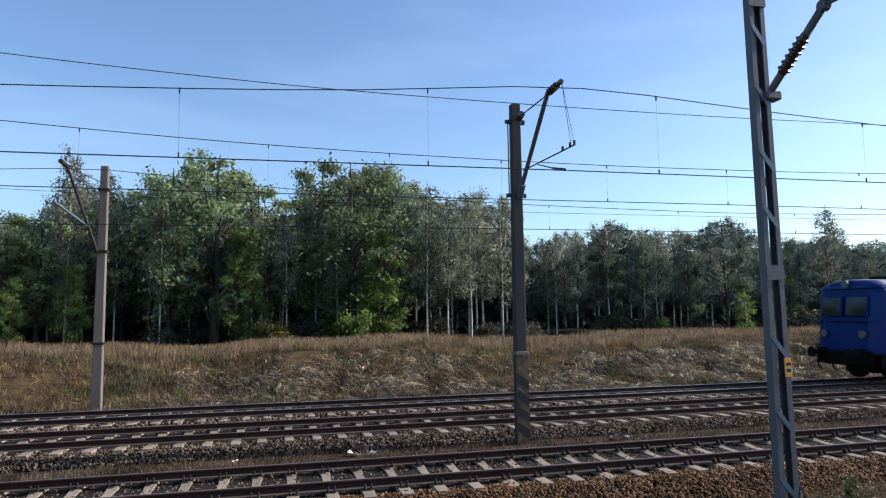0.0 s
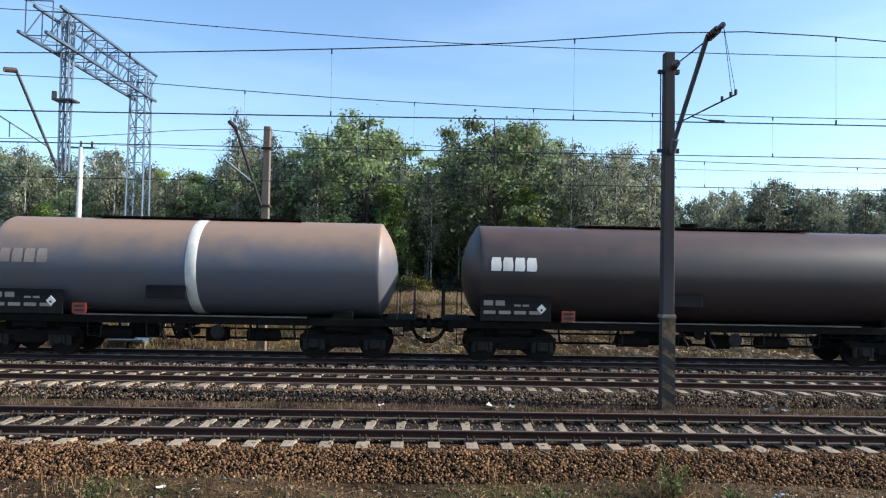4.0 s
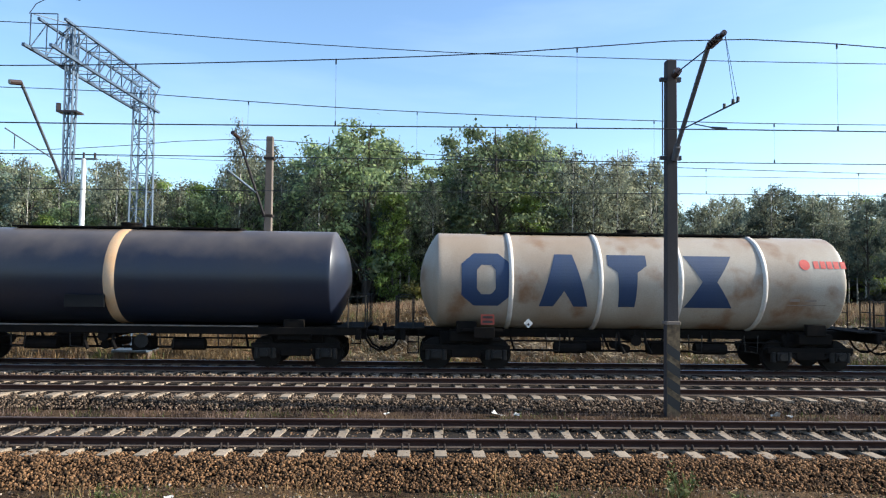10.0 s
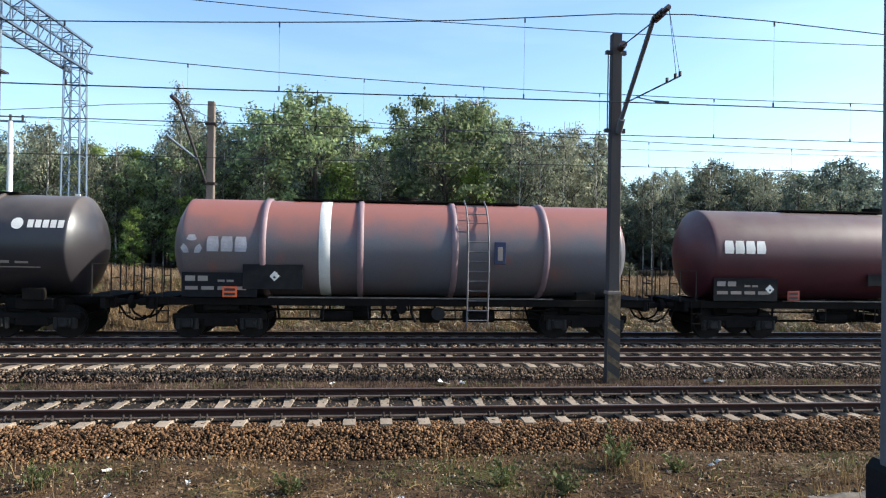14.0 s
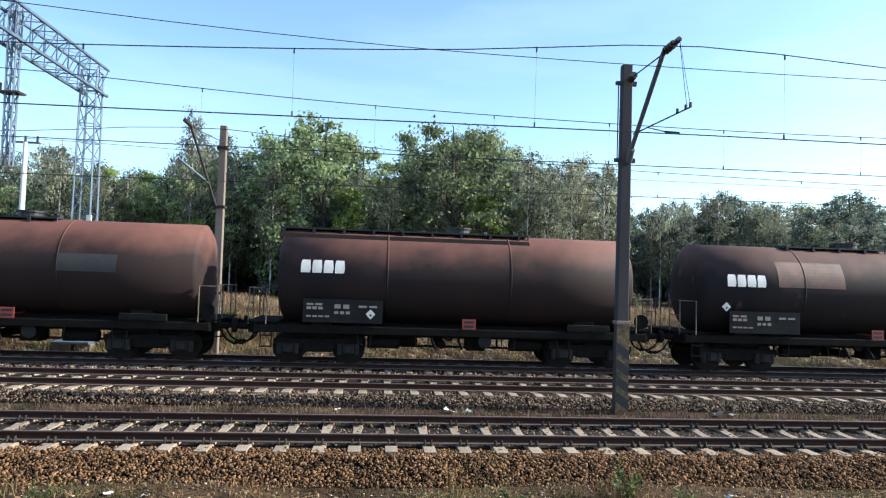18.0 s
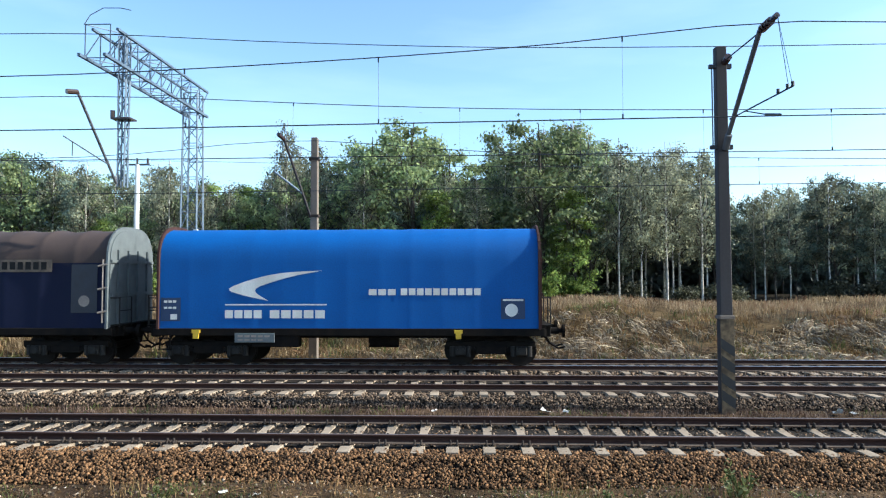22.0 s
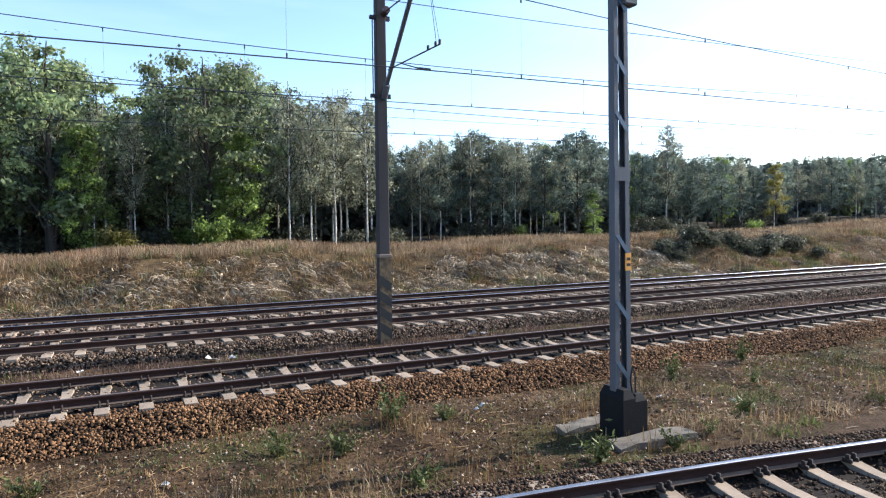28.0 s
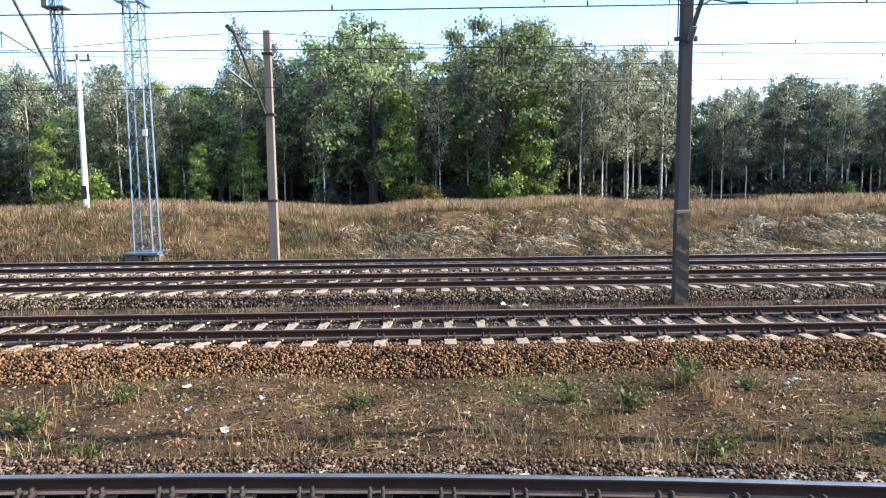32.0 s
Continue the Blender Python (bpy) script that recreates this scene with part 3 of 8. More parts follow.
RAIL = [(-0.0625, 0), (0.0625, 0), (0.0625, 0.010), (0.010, 0.028), (0.008, 0.104), (0.034, 0.116), (0.034, 0.142), (0.026, 0.149),
        (-0.026, 0.149), (-0.034, 0.142), (-0.034, 0.116), (-0.008, 0.104), (-0.010, 0.028), (-0.0625, 0.010)]


def rail_mesh(line, side):
    """A rail that follows line(x) -> y, sideways by side; its top at z 0."""
    v, f = [], []
    k = len(RAIL)
    xs = line[0]
    for x, y in zip(*line):
        v += [(x, y + side + u, w - 0.149) for u, w in RAIL]
    for i in range(len(xs) - 1):
        for j in range(k):
            f.append((i * k + j, (i + 1) * k + j, (i + 1) * k + (j + 1) % k, i * k + (j + 1) % k))
    return np.array(v), np.array(f), k


def make_track(name, yfun, x0, x1, near0, near1, dz, label, shiny, bed_lo, bed_hi, ballast, phase, clips, prof=None):
    """A concrete-sleeper track: near0..near1 is the stretch that the camera sees closely."""
    base = thing(name, pose(0, 0, dz), label, "railway track", kind="structure")
    xs = np.r_[np.arange(x0, near0, 20), np.arange(near0, near1, 2.0), np.arange(near1, x1 + 1, 20)]
    ys = np.array([yfun(x) for x in xs])
    # ballast bed, with sloping shoulders
    prof = prof or [(bed_lo - 0.55, -0.50), (bed_lo, -0.222), (bed_hi, -0.222), (bed_hi + 0.5, -0.50)]
    n = len(prof)
    v = np.array([(x, y + u, w - dz * (w < -0.4)) for x, y in zip(xs, ys) for u, w in prof])
    f = [(i * n + j, i * n + j + 1, (i + 1) * n + j + 1, (i + 1) * n + j) for i in range(len(xs) - 1) for j in range(n - 1)]
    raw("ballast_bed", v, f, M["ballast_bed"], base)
    for side in (-0.7535, 0.7535):
        v, f, k = rail_mesh((xs, ys), side)
        rail = raw("rail", v, f, M["rail_side"], base)
        rail.data.materials.append(shiny)
        top = np.zeros(len(f), np.int32)
        top[np.arange(len(f)) % k == 7] = 1
        if shiny in (M["rail_top"], M["rail_top_near"]):
            top[(np.arange(len(f)) % k == 6) | (np.arange(len(f)) % k == 8)] = 1
        rail.data.materials.append(M["rail_foot"])
        top[(np.arange(len(f)) % k == 2) | (np.arange(len(f)) % k == 12)] = 2
        rail.data.polygons.foreach_set("material_index", top)
    # sleepers: a tapered concrete block, dropped in the middle
    bm = bm_new()
    xsec = [(-1.3, 0.128, 0.0), (-0.95, 0.128, 0.0), (-0.4, 0.105, -0.05), (0.4, 0.105, -0.05), (0.95, 0.128, 0.0), (1.3, 0.128, 0.0)]
    rings = []
    for y, w, z in xsec:
        rings.append([bm.verts.new(c) for c in ((-w, y, -0.14), (w, y, -0.14), (w - 0.03, y, z), (-w + 0.03, y, z))])
    for a, b in zip(rings, rings[1:]):
        for j in range(4):
            bm.faces.new((a[j], a[(j + 1) % 4], b[(j + 1) % 4], b[j]))
    bm.faces.new(rings[0][::-1])
    bm.faces.new(rings[-1])
    bmesh.ops.recalc_face_normals(bm, faces=bm.faces)
    first = None
    rest_v, rest_f = [], []
    k0 = int(math.ceil((x0 - phase) / 0.6))
    rng = np.random.default_rng(11)
    clip_pts = []
    for k in range(k0, int((x1 - phase) / 0.6)):
        x = phase + 0.6 * k
        near = near0 <= x <= near1
        if not near and not -70 < x < 110:
            continue
        y = yfun(x)
        turn = math.degrees(math.atan((yfun(x + 0.5) - yfun(x - 0.5))))
        m = pose(x + rng.uniform(-0.02, 0.02), y, -0.158, rng.uniform(-0.4, 0.4), rng.uniform(-0.6, 0.6), turn + rng.uniform(-0.6, 0.6))
        if near:
            if first is None:
                first = part("sleeper", bm, M["sleeper"], base)
                first.matrix_basis = m
                local = np.array([w.co for w in first.data.vertices])
                lf = np.array([list(p.vertices) for p in first.data.polygons])
            else:
                again(first, "sleeper", base, m)
            if clips:
                for side in (-0.7535, 0.7535):
                    for off in (-0.115, 0.115):
                        clip_pts.append((x, y + side + off))
        elif first is not None:
            q = np.array(m)
            rest_f.append(lf + len(local) * len(rest_v))
            rest_v.append(local @ q[:3, :3].T + q[:3, 3])
    if rest_v:
        tagged(raw("far_sleepers", np.concatenate(rest_v), np.concatenate(rest_f), M["sleeper"], base), kind="stuff")
    if clip_pts:
        cv, cf = [], []
        for x, y in clip_pts:
            for dx in (-0.055, 0.055):
                for sx, sy, sz, cz in ((0.035, 0.10, 0.045, -0.128), (0.026, 0.045, 0.09, -0.108)):
                    cf.append(CUBE_F + 8 * len(cv))
                    cv.append(CUBE_V * (sx, sy, sz) + (x + dx, y, cz))
        tagged(raw("rail_fastenings", np.concatenate(cv), np.concatenate(cf), M["clip"], base, "rusty bolted rail clips"), kind="stuff")
    return base


def t1_line(x):
    q = min(max(x, -6.0), 9.0)
    y = 4.80 - 0.06 * q - 0.007 * q * q
    return y + (x - q) * (-0.06 - 0.014 * q)


def bed_points(rng, n, x0, x1, y0, y1, slope=None, top_z=-0.222):
    """Points on a ballast bed; slope: (y of the foot, z of the foot, y of the top)."""
    x, y = rng.uniform(x0, x1, n), rng.uniform(y0, y1, n)
    z = np.full(n, top_z)
    if slope:
        foot, zf, top = slope
        z = np.where((y - foot) * np.sign(top - foot) < abs(top - foot), zf + (top_z - zf) * (y - foot) / (top - foot), z)
    return np.stack([x, y, z + rng.uniform(-0.01, 0.025, n)], 1)


def make_tracks():
    t1 = make_track("railway_track_1", t1_line, -60, 80, -8, 24, 0.0, "near railway track with worn dull steel rails", M["rail_top_near"], -1.5, 1.5, "dark", 0.1, True,
                    [(-2.05, -0.5), (-1.5, -0.245), (0.66, -0.245), (0.88, -0.155), (1.42, -0.165), (2.1, -0.5)])
    t2 = make_track("railway_track_2", lambda x: 12.0, -400, 600, -16, 45, 0.0, "railway track on pale concrete sleepers in brown ballast", M["rail_top_dull"], -1.45, 1.5, "brown", -1.5, True)
    t3 = make_track("railway_track_3", lambda x: 16.87, -400, 600, -24, 60, 0.06, "railway track with dark rails on concrete sleepers", M["rail_top_dull"], -1.5, 1.6, "grey", -1.48, False,
                    [(-1.72, -0.50), (-1.36, -0.222), (1.6, -0.222), (2.1, -0.50)])
    t4 = make_track("railway_track_4", lambda x: 20.8, -400, 600, -28, 70, 0.0, "far railway track carrying the freight train", M["rail_top"], -1.7, 1.5, "grey", -1.42, False)
    rng = np.random.default_rng(5)
    g = [bed_points(rng, 52000, -13, 24, 9.9, 10.98, (9.95, -0.45, 10.5), -0.2), bed_points(rng, 3000, -12, 24, 11.3, 12.7, None, -0.25),
         bed_points(rng, 2600, 24, 60, 9.95, 10.95, (9.95, -0.45, 10.55))]
    p = np.concatenate(g)
    stones("ballast_stones", p, 0.017, 0.046, M["ballast_brown"], rng, t2, "rust-brown crushed ballast stones")
    p = np.concatenate([bed_points(rng, 4500, -12, 26, 12.7, 13.6, (13.75, -0.45, 13.3)), bed_points(rng, 9000, -11, 22, 11.3, 12.7, None, -0.245)])
    stones("ballast_stones", p, 0.024, 0.05, M["ballast_grey"], rng, t2, "grey-brown crushed ballast stones")
    p = np.concatenate([bed_points(rng, 27000, -20, 44, 14.95, 16.05, (14.9, -0.33, 15.4), -0.205), bed_points(rng, 3500, -18, 42, 16.3, 17.5, None, -0.245), bed_points(rng, 3000, -18, 45, 17.7, 18.9)])
    p[:, 2] -= 0.01
    stones("ballast_stones", p, 0.02, 0.05, M["ballast_grey"], rng, t3, "dark grey-brown ballast stones")
    p = np.concatenate([bed_points(rng, 7000, -24, 55, 18.9, 20.0, None, -0.21), bed_points(rng, 2500, -24, 55, 20.2, 21.4, None, -0.245), bed_points(rng, 3500, -24, 60, 21.6, 23.2, (23.2, -0.45, 22.6))])
    stones("ballast_stones", p, 0.05, 0.09, M["ballast_grey"], rng, t4, "pale grey ballast stones")
    n1 = 36000
    q = np.zeros((n1, 3))
    q[:, 0] = rng.uniform(-5, 16, n1)
    off = np.where(rng.uniform(size=n1) < 0.55, rng.uniform(0.8, 2.05, n1), rng.uniform(-1.5, 2.05, n1))
    q[:, 1] = np.array([t1_line(x) for x in q[:, 0]]) + off
    q[:, 2] = np.interp(off, (-1.5, 0.66, 0.88, 1.42, 2.1), (-0.235, -0.235, -0.150, -0.158, -0.47)) + rng.uniform(-0.012, 0.012, n1)
    stones("ballast_stones", q, 0.014, 0.036, M["ballast_near"], rng, t1, "dark fine ballast stones")


make_ground()
make_tracks()


# ---- the train ----
TRACK_Y, SPEED = 20.8, 21.155
MOVING = []


def on_tank(polys, R, cz, lift=0.008):
    """Flat shapes, lists of (x, z), laid on the near side of a tank."""
    bm = bm_new()
    for poly in polys:
        bm.faces.new([bm.verts.new((x, 0, z)) for x, z in poly])
    lo, hi = min(z for p in polys for _, z in p), max(z for p in polys for _, z in p)
    for z in np.arange(lo + 0.1, hi, 0.1):
        bmesh.ops.bisect_plane(bm, geom=bm.verts[:] + bm.edges[:] + bm.faces[:], plane_co=(0, 0, z), plane_no=(0, 0, 1))
    for v in bm.verts:
        h = min(abs(v.co.z - cz), R * 0.999)
        v.co.y = -math.sqrt(R * R - h * h) - lift
    bmesh.ops.recalc_face_normals(bm, faces=bm.faces)
    for f in bm.faces:
        if f.normal.y > 0:
            f.normal_flip()
    return bm


def on_side(polys, y, lift=0.006):
    bm = bm_new()
    for poly in polys:
        f = bm.faces.new([bm.verts.new((x, y - lift, z)) for x, z in poly])
        f.normal_update()
        if f.normal.y > 0:
            f.normal_flip()
    return bm


def rect(x0, x1, z0, z1):
    return [(x0, z0), (x1, z0), (x1, z1), (x0, z1)]


def emblem(x, z0, h, kind):
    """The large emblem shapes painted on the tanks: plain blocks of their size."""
    w = h * 0.47
    if kind == 0:      # eight-sided ring
        o = [(x + w * a, z0 + h * b) for a, b in ((1, 0.2), (0.5, 0), (-0.5, 0), (-1, 0.2), (-1, 0.8), (-0.5, 1), (0.5, 1), (1, 0.8))]
        i = [(x + w * a, z0 + h * b) for a, b in ((0.38, 0.32), (0.2, 0.22), (-0.2, 0.22), (-0.38, 0.32), (-0.38, 0.68), (-0.2, 0.78), (0.2, 0.78), (0.38, 0.68))]
        return [[o[k], o[(k + 1) % 8], i[(k + 1) % 8], i[k]] for k in range(8)]
    if kind == 1:      # trapezium with a notch in its foot
        return [[(x - w, z0), (x - 0.42 * w, z0), (x, z0 + 0.3 * h), (x, z0 + h), (x - 0.36 * w, z0 + h)], [(x + 0.42 * w, z0), (x + w, z0), (x + 0.36 * w, z0 + h), (x, z0 + h), (x, z0 + 0.3 * h)]]
    if kind == 2:      # wedge, broad above
        return [[(x - 0.34 * w, z0), (x + 0.34 * w, z0), (x + 0.4 * w, z0 + 0.66 * h), (x + 0.8 * w, z0 + 0.8 * h), (x + 0.8 * w, z0 + h), (x - 0.8 * w, z0 + h), (x - 0.8 * w, z0 + 0.8 * h), (x - 0.4 * w, z0 + 0.66 * h)]]
    return [[(x - w, z0), (x + w, z0), (x + 0.3 * w, z0 + 0.5 * h), (x - 0.3 * w, z0 + 0.5 * h)], [(x - 0.3 * w, z0 + 0.5 * h), (x + 0.3 * w, z0 + 0.5 * h), (x + w, z0 + h), (x - w, z0 + h)]]


def blocks(x0, x1, z0, z1, n, gap=0.22):
    """A row of plain blocks in place of a brand's lettering."""
    w = (x1 - x0) / n
    return [rect(x0 + k * w, x0 + (k + 1 - gap) * w, z0, z1) for k in range(n)]


def disc(x, z, r, a0=0, a1=360, n=16, inner=0.0):
    t = [radians(a0 + (a1 - a0) * k / n) for k in range(n + 1)]
    return [[(x + r * math.cos(a), z + r * math.sin(a)), (x + r * math.cos(b), z + r * math.sin(b)), (x + inner * math.cos(b), z + inner * math.sin(b)), (x + inner * math.cos(a), z + inner * math.sin(a))]
            if inner else [(x + r * math.cos(a), z + r * math.sin(a)), (x + r * math.cos(b), z + r * math.sin(b)), (x, z)] for a, b in zip(t, t[1:])]


SHARED = {}


def shared(key, build, name, mat, parent, m, label="", smooth=False):
    """The part of that key: built once, then the same mesh again."""
    if key not in SHARED:
        SHARED[key] = part(name, build(), mat, parent, label, smooth)
        SHARED[key].matrix_basis = m
        return SHARED[key]
    o = again(SHARED[key], name, parent, m)
    return tagged(o, label) if label else o


def bogie(wagon, x, base=1.8, r=0.46):
    """A two-axle bogie under a wagon at x."""
    def bogie_side():
        bm = bm_new()
        for y in (-1.02, 1.02):
            box(bm, -base / 2 - 0.42, base / 2 + 0.42, y - 0.06, y + 0.06, 0.56, 0.74, 0.02)
            box(bm, -0.45, 0.45, y - 0.07, y + 0.07, 0.36, 0.62, 0.03)
            for s in (-1, 1):
                bar(bm, (s * 0.45, y, 0.45), (s * (base / 2 - 0.2), y, 0.62), 0.1, 0.12)
        box(bm, -0.2, 0.2, -1.0, 1.0, 0.5, 0.82, 0.03)
        box(bm, -0.8, 0.8, -0.9, 0.9, 0.74, 1.12, 0.03)
        for dx in (-0.62, 0.62):
            bar(bm, (dx, -0.98, 0.3), (dx * 1.25, -0.98, 0.95), 0.05, 0.06)
        box(bm, -base / 2 - 0.42, -base / 2 - 0.3, -1.0, 1.0, 0.5, 0.66)
        box(bm, base / 2 + 0.3, base / 2 + 0.42, -1.0, 1.0, 0.5, 0.66)
        return bm

    def wheelset():
        bm = bm_new()
        rod(bm, (0, -1.0, 0), (0, 1.0, 0), 0.08, 10)
        for y in (-0.75, 0.75):
            rod(bm, (0, y - 0.065, 0), (0, y + 0.065, 0), r, 24)
            rod(bm, (0, y - 0.04 if y > 0 else y + 0.04, 0), (0, y - 0.08 if y > 0 else y + 0.08, 0), r + 0.028, 24)
            rod(bm, (0, y * 1.11, 0), (0, y * 1.06, 0), r * 0.8, 18, r * 0.4)
        return bm

    def springs():
        bm = bm_new()
        for dx in (-0.24, 0.24):
            for y in (-1.05,):
                rod(bm, (dx, y, 0.30), (dx, y, 0.60), 0.085, 10)
        box(bm, -0.17, 0.17, -1.16, -0.96, 0.33, 0.60, 0.03)
        rod(bm, (0, -1.19, 0.46), (0, -1.13, 0.46), 0.11, 12)
        return bm
    shared(("bf", base), bogie_side, "bogie_frame", M["underframe"], wagon, pose(x, 0, 0))
    for s in (-1, 1):
        shared(("ws", r), wheelset, "wheelset", M["wheel"], wagon, pose(x + s * base / 2, 0, r))
        shared("ab", springs, "axlebox", M["axlebox"], wagon, pose(x + s * base / 2, 0, 0), "grey axle box and springs")


def ends(wagon, L, rail_h=0.95, deck=1.22):
    """Buffers, draw hooks, hoses and end platforms of a wagon from 0 to L."""
    def buffer():
        bm = bm_new()
        box(bm, 0.42, 0.62, -0.17, 0.17, -0.17, 0.17, 0.02)
        rod(bm, (0.18, 0, 0), (0.46, 0, 0), 0.10, 12)
        rod(bm, (0.06, 0, 0), (0.2, 0, 0), 0.07, 12)
        rod(bm, (0.0, 0, 0), (0.06, 0, 0), 0.20, 16, 0.19)
        return bm

    def hook():
        bm = bm_new()
        chain(bm, [(0.6, 0, 0), (0.3, 0, -0.02), (0.02, 0, -0.1)], 0.05)
        return bm

    def hose():
        return chain(bm_new(), [(0.55, 0, -0.1), (0.35, 0, -0.42), (0.1, 0.02, -0.56), (-0.1, 0.04, -0.5)], 0.03)

    def railing():
        return bent([(0.45, -1.25, 0), (0.45, -1.25, rail_h), (0.45, -0.55, rail_h), (0.45, -0.55, 0)], 0.021)

    def mid_rail():
        return bent([(0.45, -1.25, rail_h * 0.55), (0.45, -0.9, rail_h * 0.55), (0.45, -0.55, rail_h * 0.55)], 0.018)

    def side_rail():
        return bent([(0.45, -1.25, rail_h - 0.02), (0.95, -1.3, rail_h - 0.02), (0.95, -1.3, 0)], 0.02)

    def beam():
        bm = bm_new()
        box(bm, 0.58, 0.74, -1.28, 1.28, 0.88, 1.2, 0.02)
        box(bm, 0.40, 1.3, -1.28, 1.28, 1.2, 1.24)
        for z in (0.5, 0.82):
            box(bm, 0.80, 1.15, -1.36, -1.22, z, z + 0.03)
        bar(bm, (0.82, -1.3, 0.5), (0.82, -1.3, 1.2), 0.03, 0.03)
        bar(bm, (1.13, -1.3, 0.5), (1.13, -1.3, 1.2), 0.03, 0.03)
        return bm
    flip = Matrix.Translation((L, 0, 0)) @ Matrix.Rotation(math.pi, 4, "Z")
    for m in (Matrix.Identity(4), flip):
        for y in (-0.875, 0.875):
            shared("buffer", buffer, "buffer", M["underframe"], wagon, m @ pose(0, y, 1.05))
        shared("hook", hook, "coupling", M["underframe"], wagon, m @ pose(0, 0, 1.03))
        for y in (-0.35, 0.35):
            shared("hose", hose, "brake_hose", M["underframe"], wagon, m @ pose(0, y, 1.03))
        # the tall railings get a paler tan, sunlight put into their colour
        for mirror in (1, -1):
            for key, build in (("end_railing", railing), ("middle_rail", mid_rail), ("side_rail", side_rail)):
                shared((key, rail_h), build, key, M["axlebox" if rail_h < 1.0 else "rail_tan"], wagon, m @ Matrix.Translation((0, 0, deck)) @ Matrix.Diagonal((1, mirror, 1, 1)))
        shared("beam", beam, "end_beam", M["underframe"], wagon, m)


def wagon_thing(name, s, label, category, group):
    w = thing(name, pose(s, TRACK_Y, 0), label, category, group)
    MOVING.append((w, s))
    return w


def tank_shell(w, L, x0, x1, R, cz, dish, mat, seg=56):
    bow = [(dish * t ** 2.1 * 0.92, max((R - 0.03) * t, 0.01)) for t in np.linspace(0, 1, 8)] + [(dish * 0.97, R - 0.008), (dish * 1.02, R)]
    left = [(x0 + d, r) for d, r in bow]
    mid = [(x0 + dish + (x1 - x0 - 2 * dish) * t, R) for t in (0.01, 0.35, 0.65, 0.99)]
    right = [(x1 - d, r) for d, r in bow[::-1]]
    v, f = revolve_x(left + mid + right, cz, seg)
    return raw("tank", v, f, mat, w, smooth=True)


def hoop(w, x, R, cz, mat, width=0.16, lift=0.05, name="hoop"):
    v, f = revolve_x([(x - width / 2, R - 0.02), (x - width / 2 * 0.7, R + lift), (x + width / 2 * 0.7, R + lift), (x + width / 2, R - 0.02)], cz, 56)
    return raw(name, v, f, mat, w, smooth=False)


def under_gear(w, L, rng):
    """Centre sill, brake gear, pipes and boxes below the tank."""
    bm = bm_new()
    box(bm, 0.7, L - 0.7, -0.3, 0.3, 0.92, 1.2, 0.02)
    part("centre_sill", bm, M["underframe"], w)
    bm = bm_new()
    c = L / 2
    rod(bm, (c - 1.9, -0.5, 0.75), (c - 1.1, -0.5, 0.75), 0.2, 12)
    box(bm, c + 0.4, c + 1.0, -0.7, -0.2, 0.45, 0.85, 0.03)
    rod(bm, (c - 0.35, -0.75, 0.62), (c - 0.35, 0.75, 0.62), 0.13, 10)
    rod(bm, (2.9, -0.9, 0.86), (L - 2.9, -0.9, 0.86), 0.028, 6)
    for k in range(5):
        x = 3.2 + (L - 6.4) * k / 4 + rng.uniform(-0.2, 0.2)
        bar(bm, (x, -0.9, 0.86), (x, -0.9, 1.2), 0.05, 0.05)
    for x in (c - 0.7, c + 0.1):
        chain(bm, [(x, -1.0, 1.15), (x, -1.25, 0.8), (x + 0.12, -1.3, 0.55)], 0.05)
    part("brake_gear", bm, M["underframe"], w)
    for x in (c - 2.6, c + 1.7):
        bm = bm_new()
        rod(bm, (x, -0.85, 0.66), (x + 0.95, -0.85, 0.66), 0.17, 12)
        part("air_reservoir", bm, M["underframe"], w)
    bm = bm_new()
    rod(bm, (c - 0.2, -1.15, 0.92), (c - 0.2, 1.15, 0.92), 0.09, 10)
    rod(bm, (c - 0.2, -1.22, 0.92), (c - 0.2, -1.12, 0.92), 0.16, 12)
    part("outlet_pipe", bm, M["underframe"], w)
    bm = bm_new()
    rod(bm, (c + 0.9, -1.22, 0.78), (c + 0.9, -1.18, 0.78), 0.2, 16)
    rod(bm, (c + 0.9, -1.2, 0.78), (c + 0.9, -0.6, 0.9), 0.025, 6)
    part("hand_wheel", bm, M["axlebox"], w)
    for x in (c - 2.9, c - 1.2, c + 1.4, c + 3.1):
        v, f = tube(np.array([(x, -1.12, 1.1), (x + 0.03, -1.14, 0.62), (x + 0.4, -1.14, 0.58), (x + 0.43, -1.12, 1.1)]), 0.02, 0.02, 5)
        raw("step_stirrup", v, f, M["axlebox"], w)
    bm = bm_new()
    bar(bm, (3.9, -0.3, 0.52), (L - 3.9, -0.3, 0.52), 0.05, 0.07)
    for x in np.linspace(4.1, L - 4.1, 6):
        bar(bm, (x, -0.3, 0.5), (x + rng.uniform(-0.25, 0.25), -0.3, 0.95), 0.04, 0.06)
    part("brake_rigging", bm, M["underframe"], w)
    for x in (2.55, L - 2.55):
        bm = bm_new()
        box(bm, x - 0.5, x + 0.5, -1.15, 1.15, 0.84, 1.16, 0.02)
        for s in (-1, 1):
            box(bm, x - 0.3, x + 0.3, s * 1.15 - 0.08, s * 1.15 + 0.08, 1.1, 1.45, 0.02)
        part("tank_saddle", bm, M["underframe"], w)


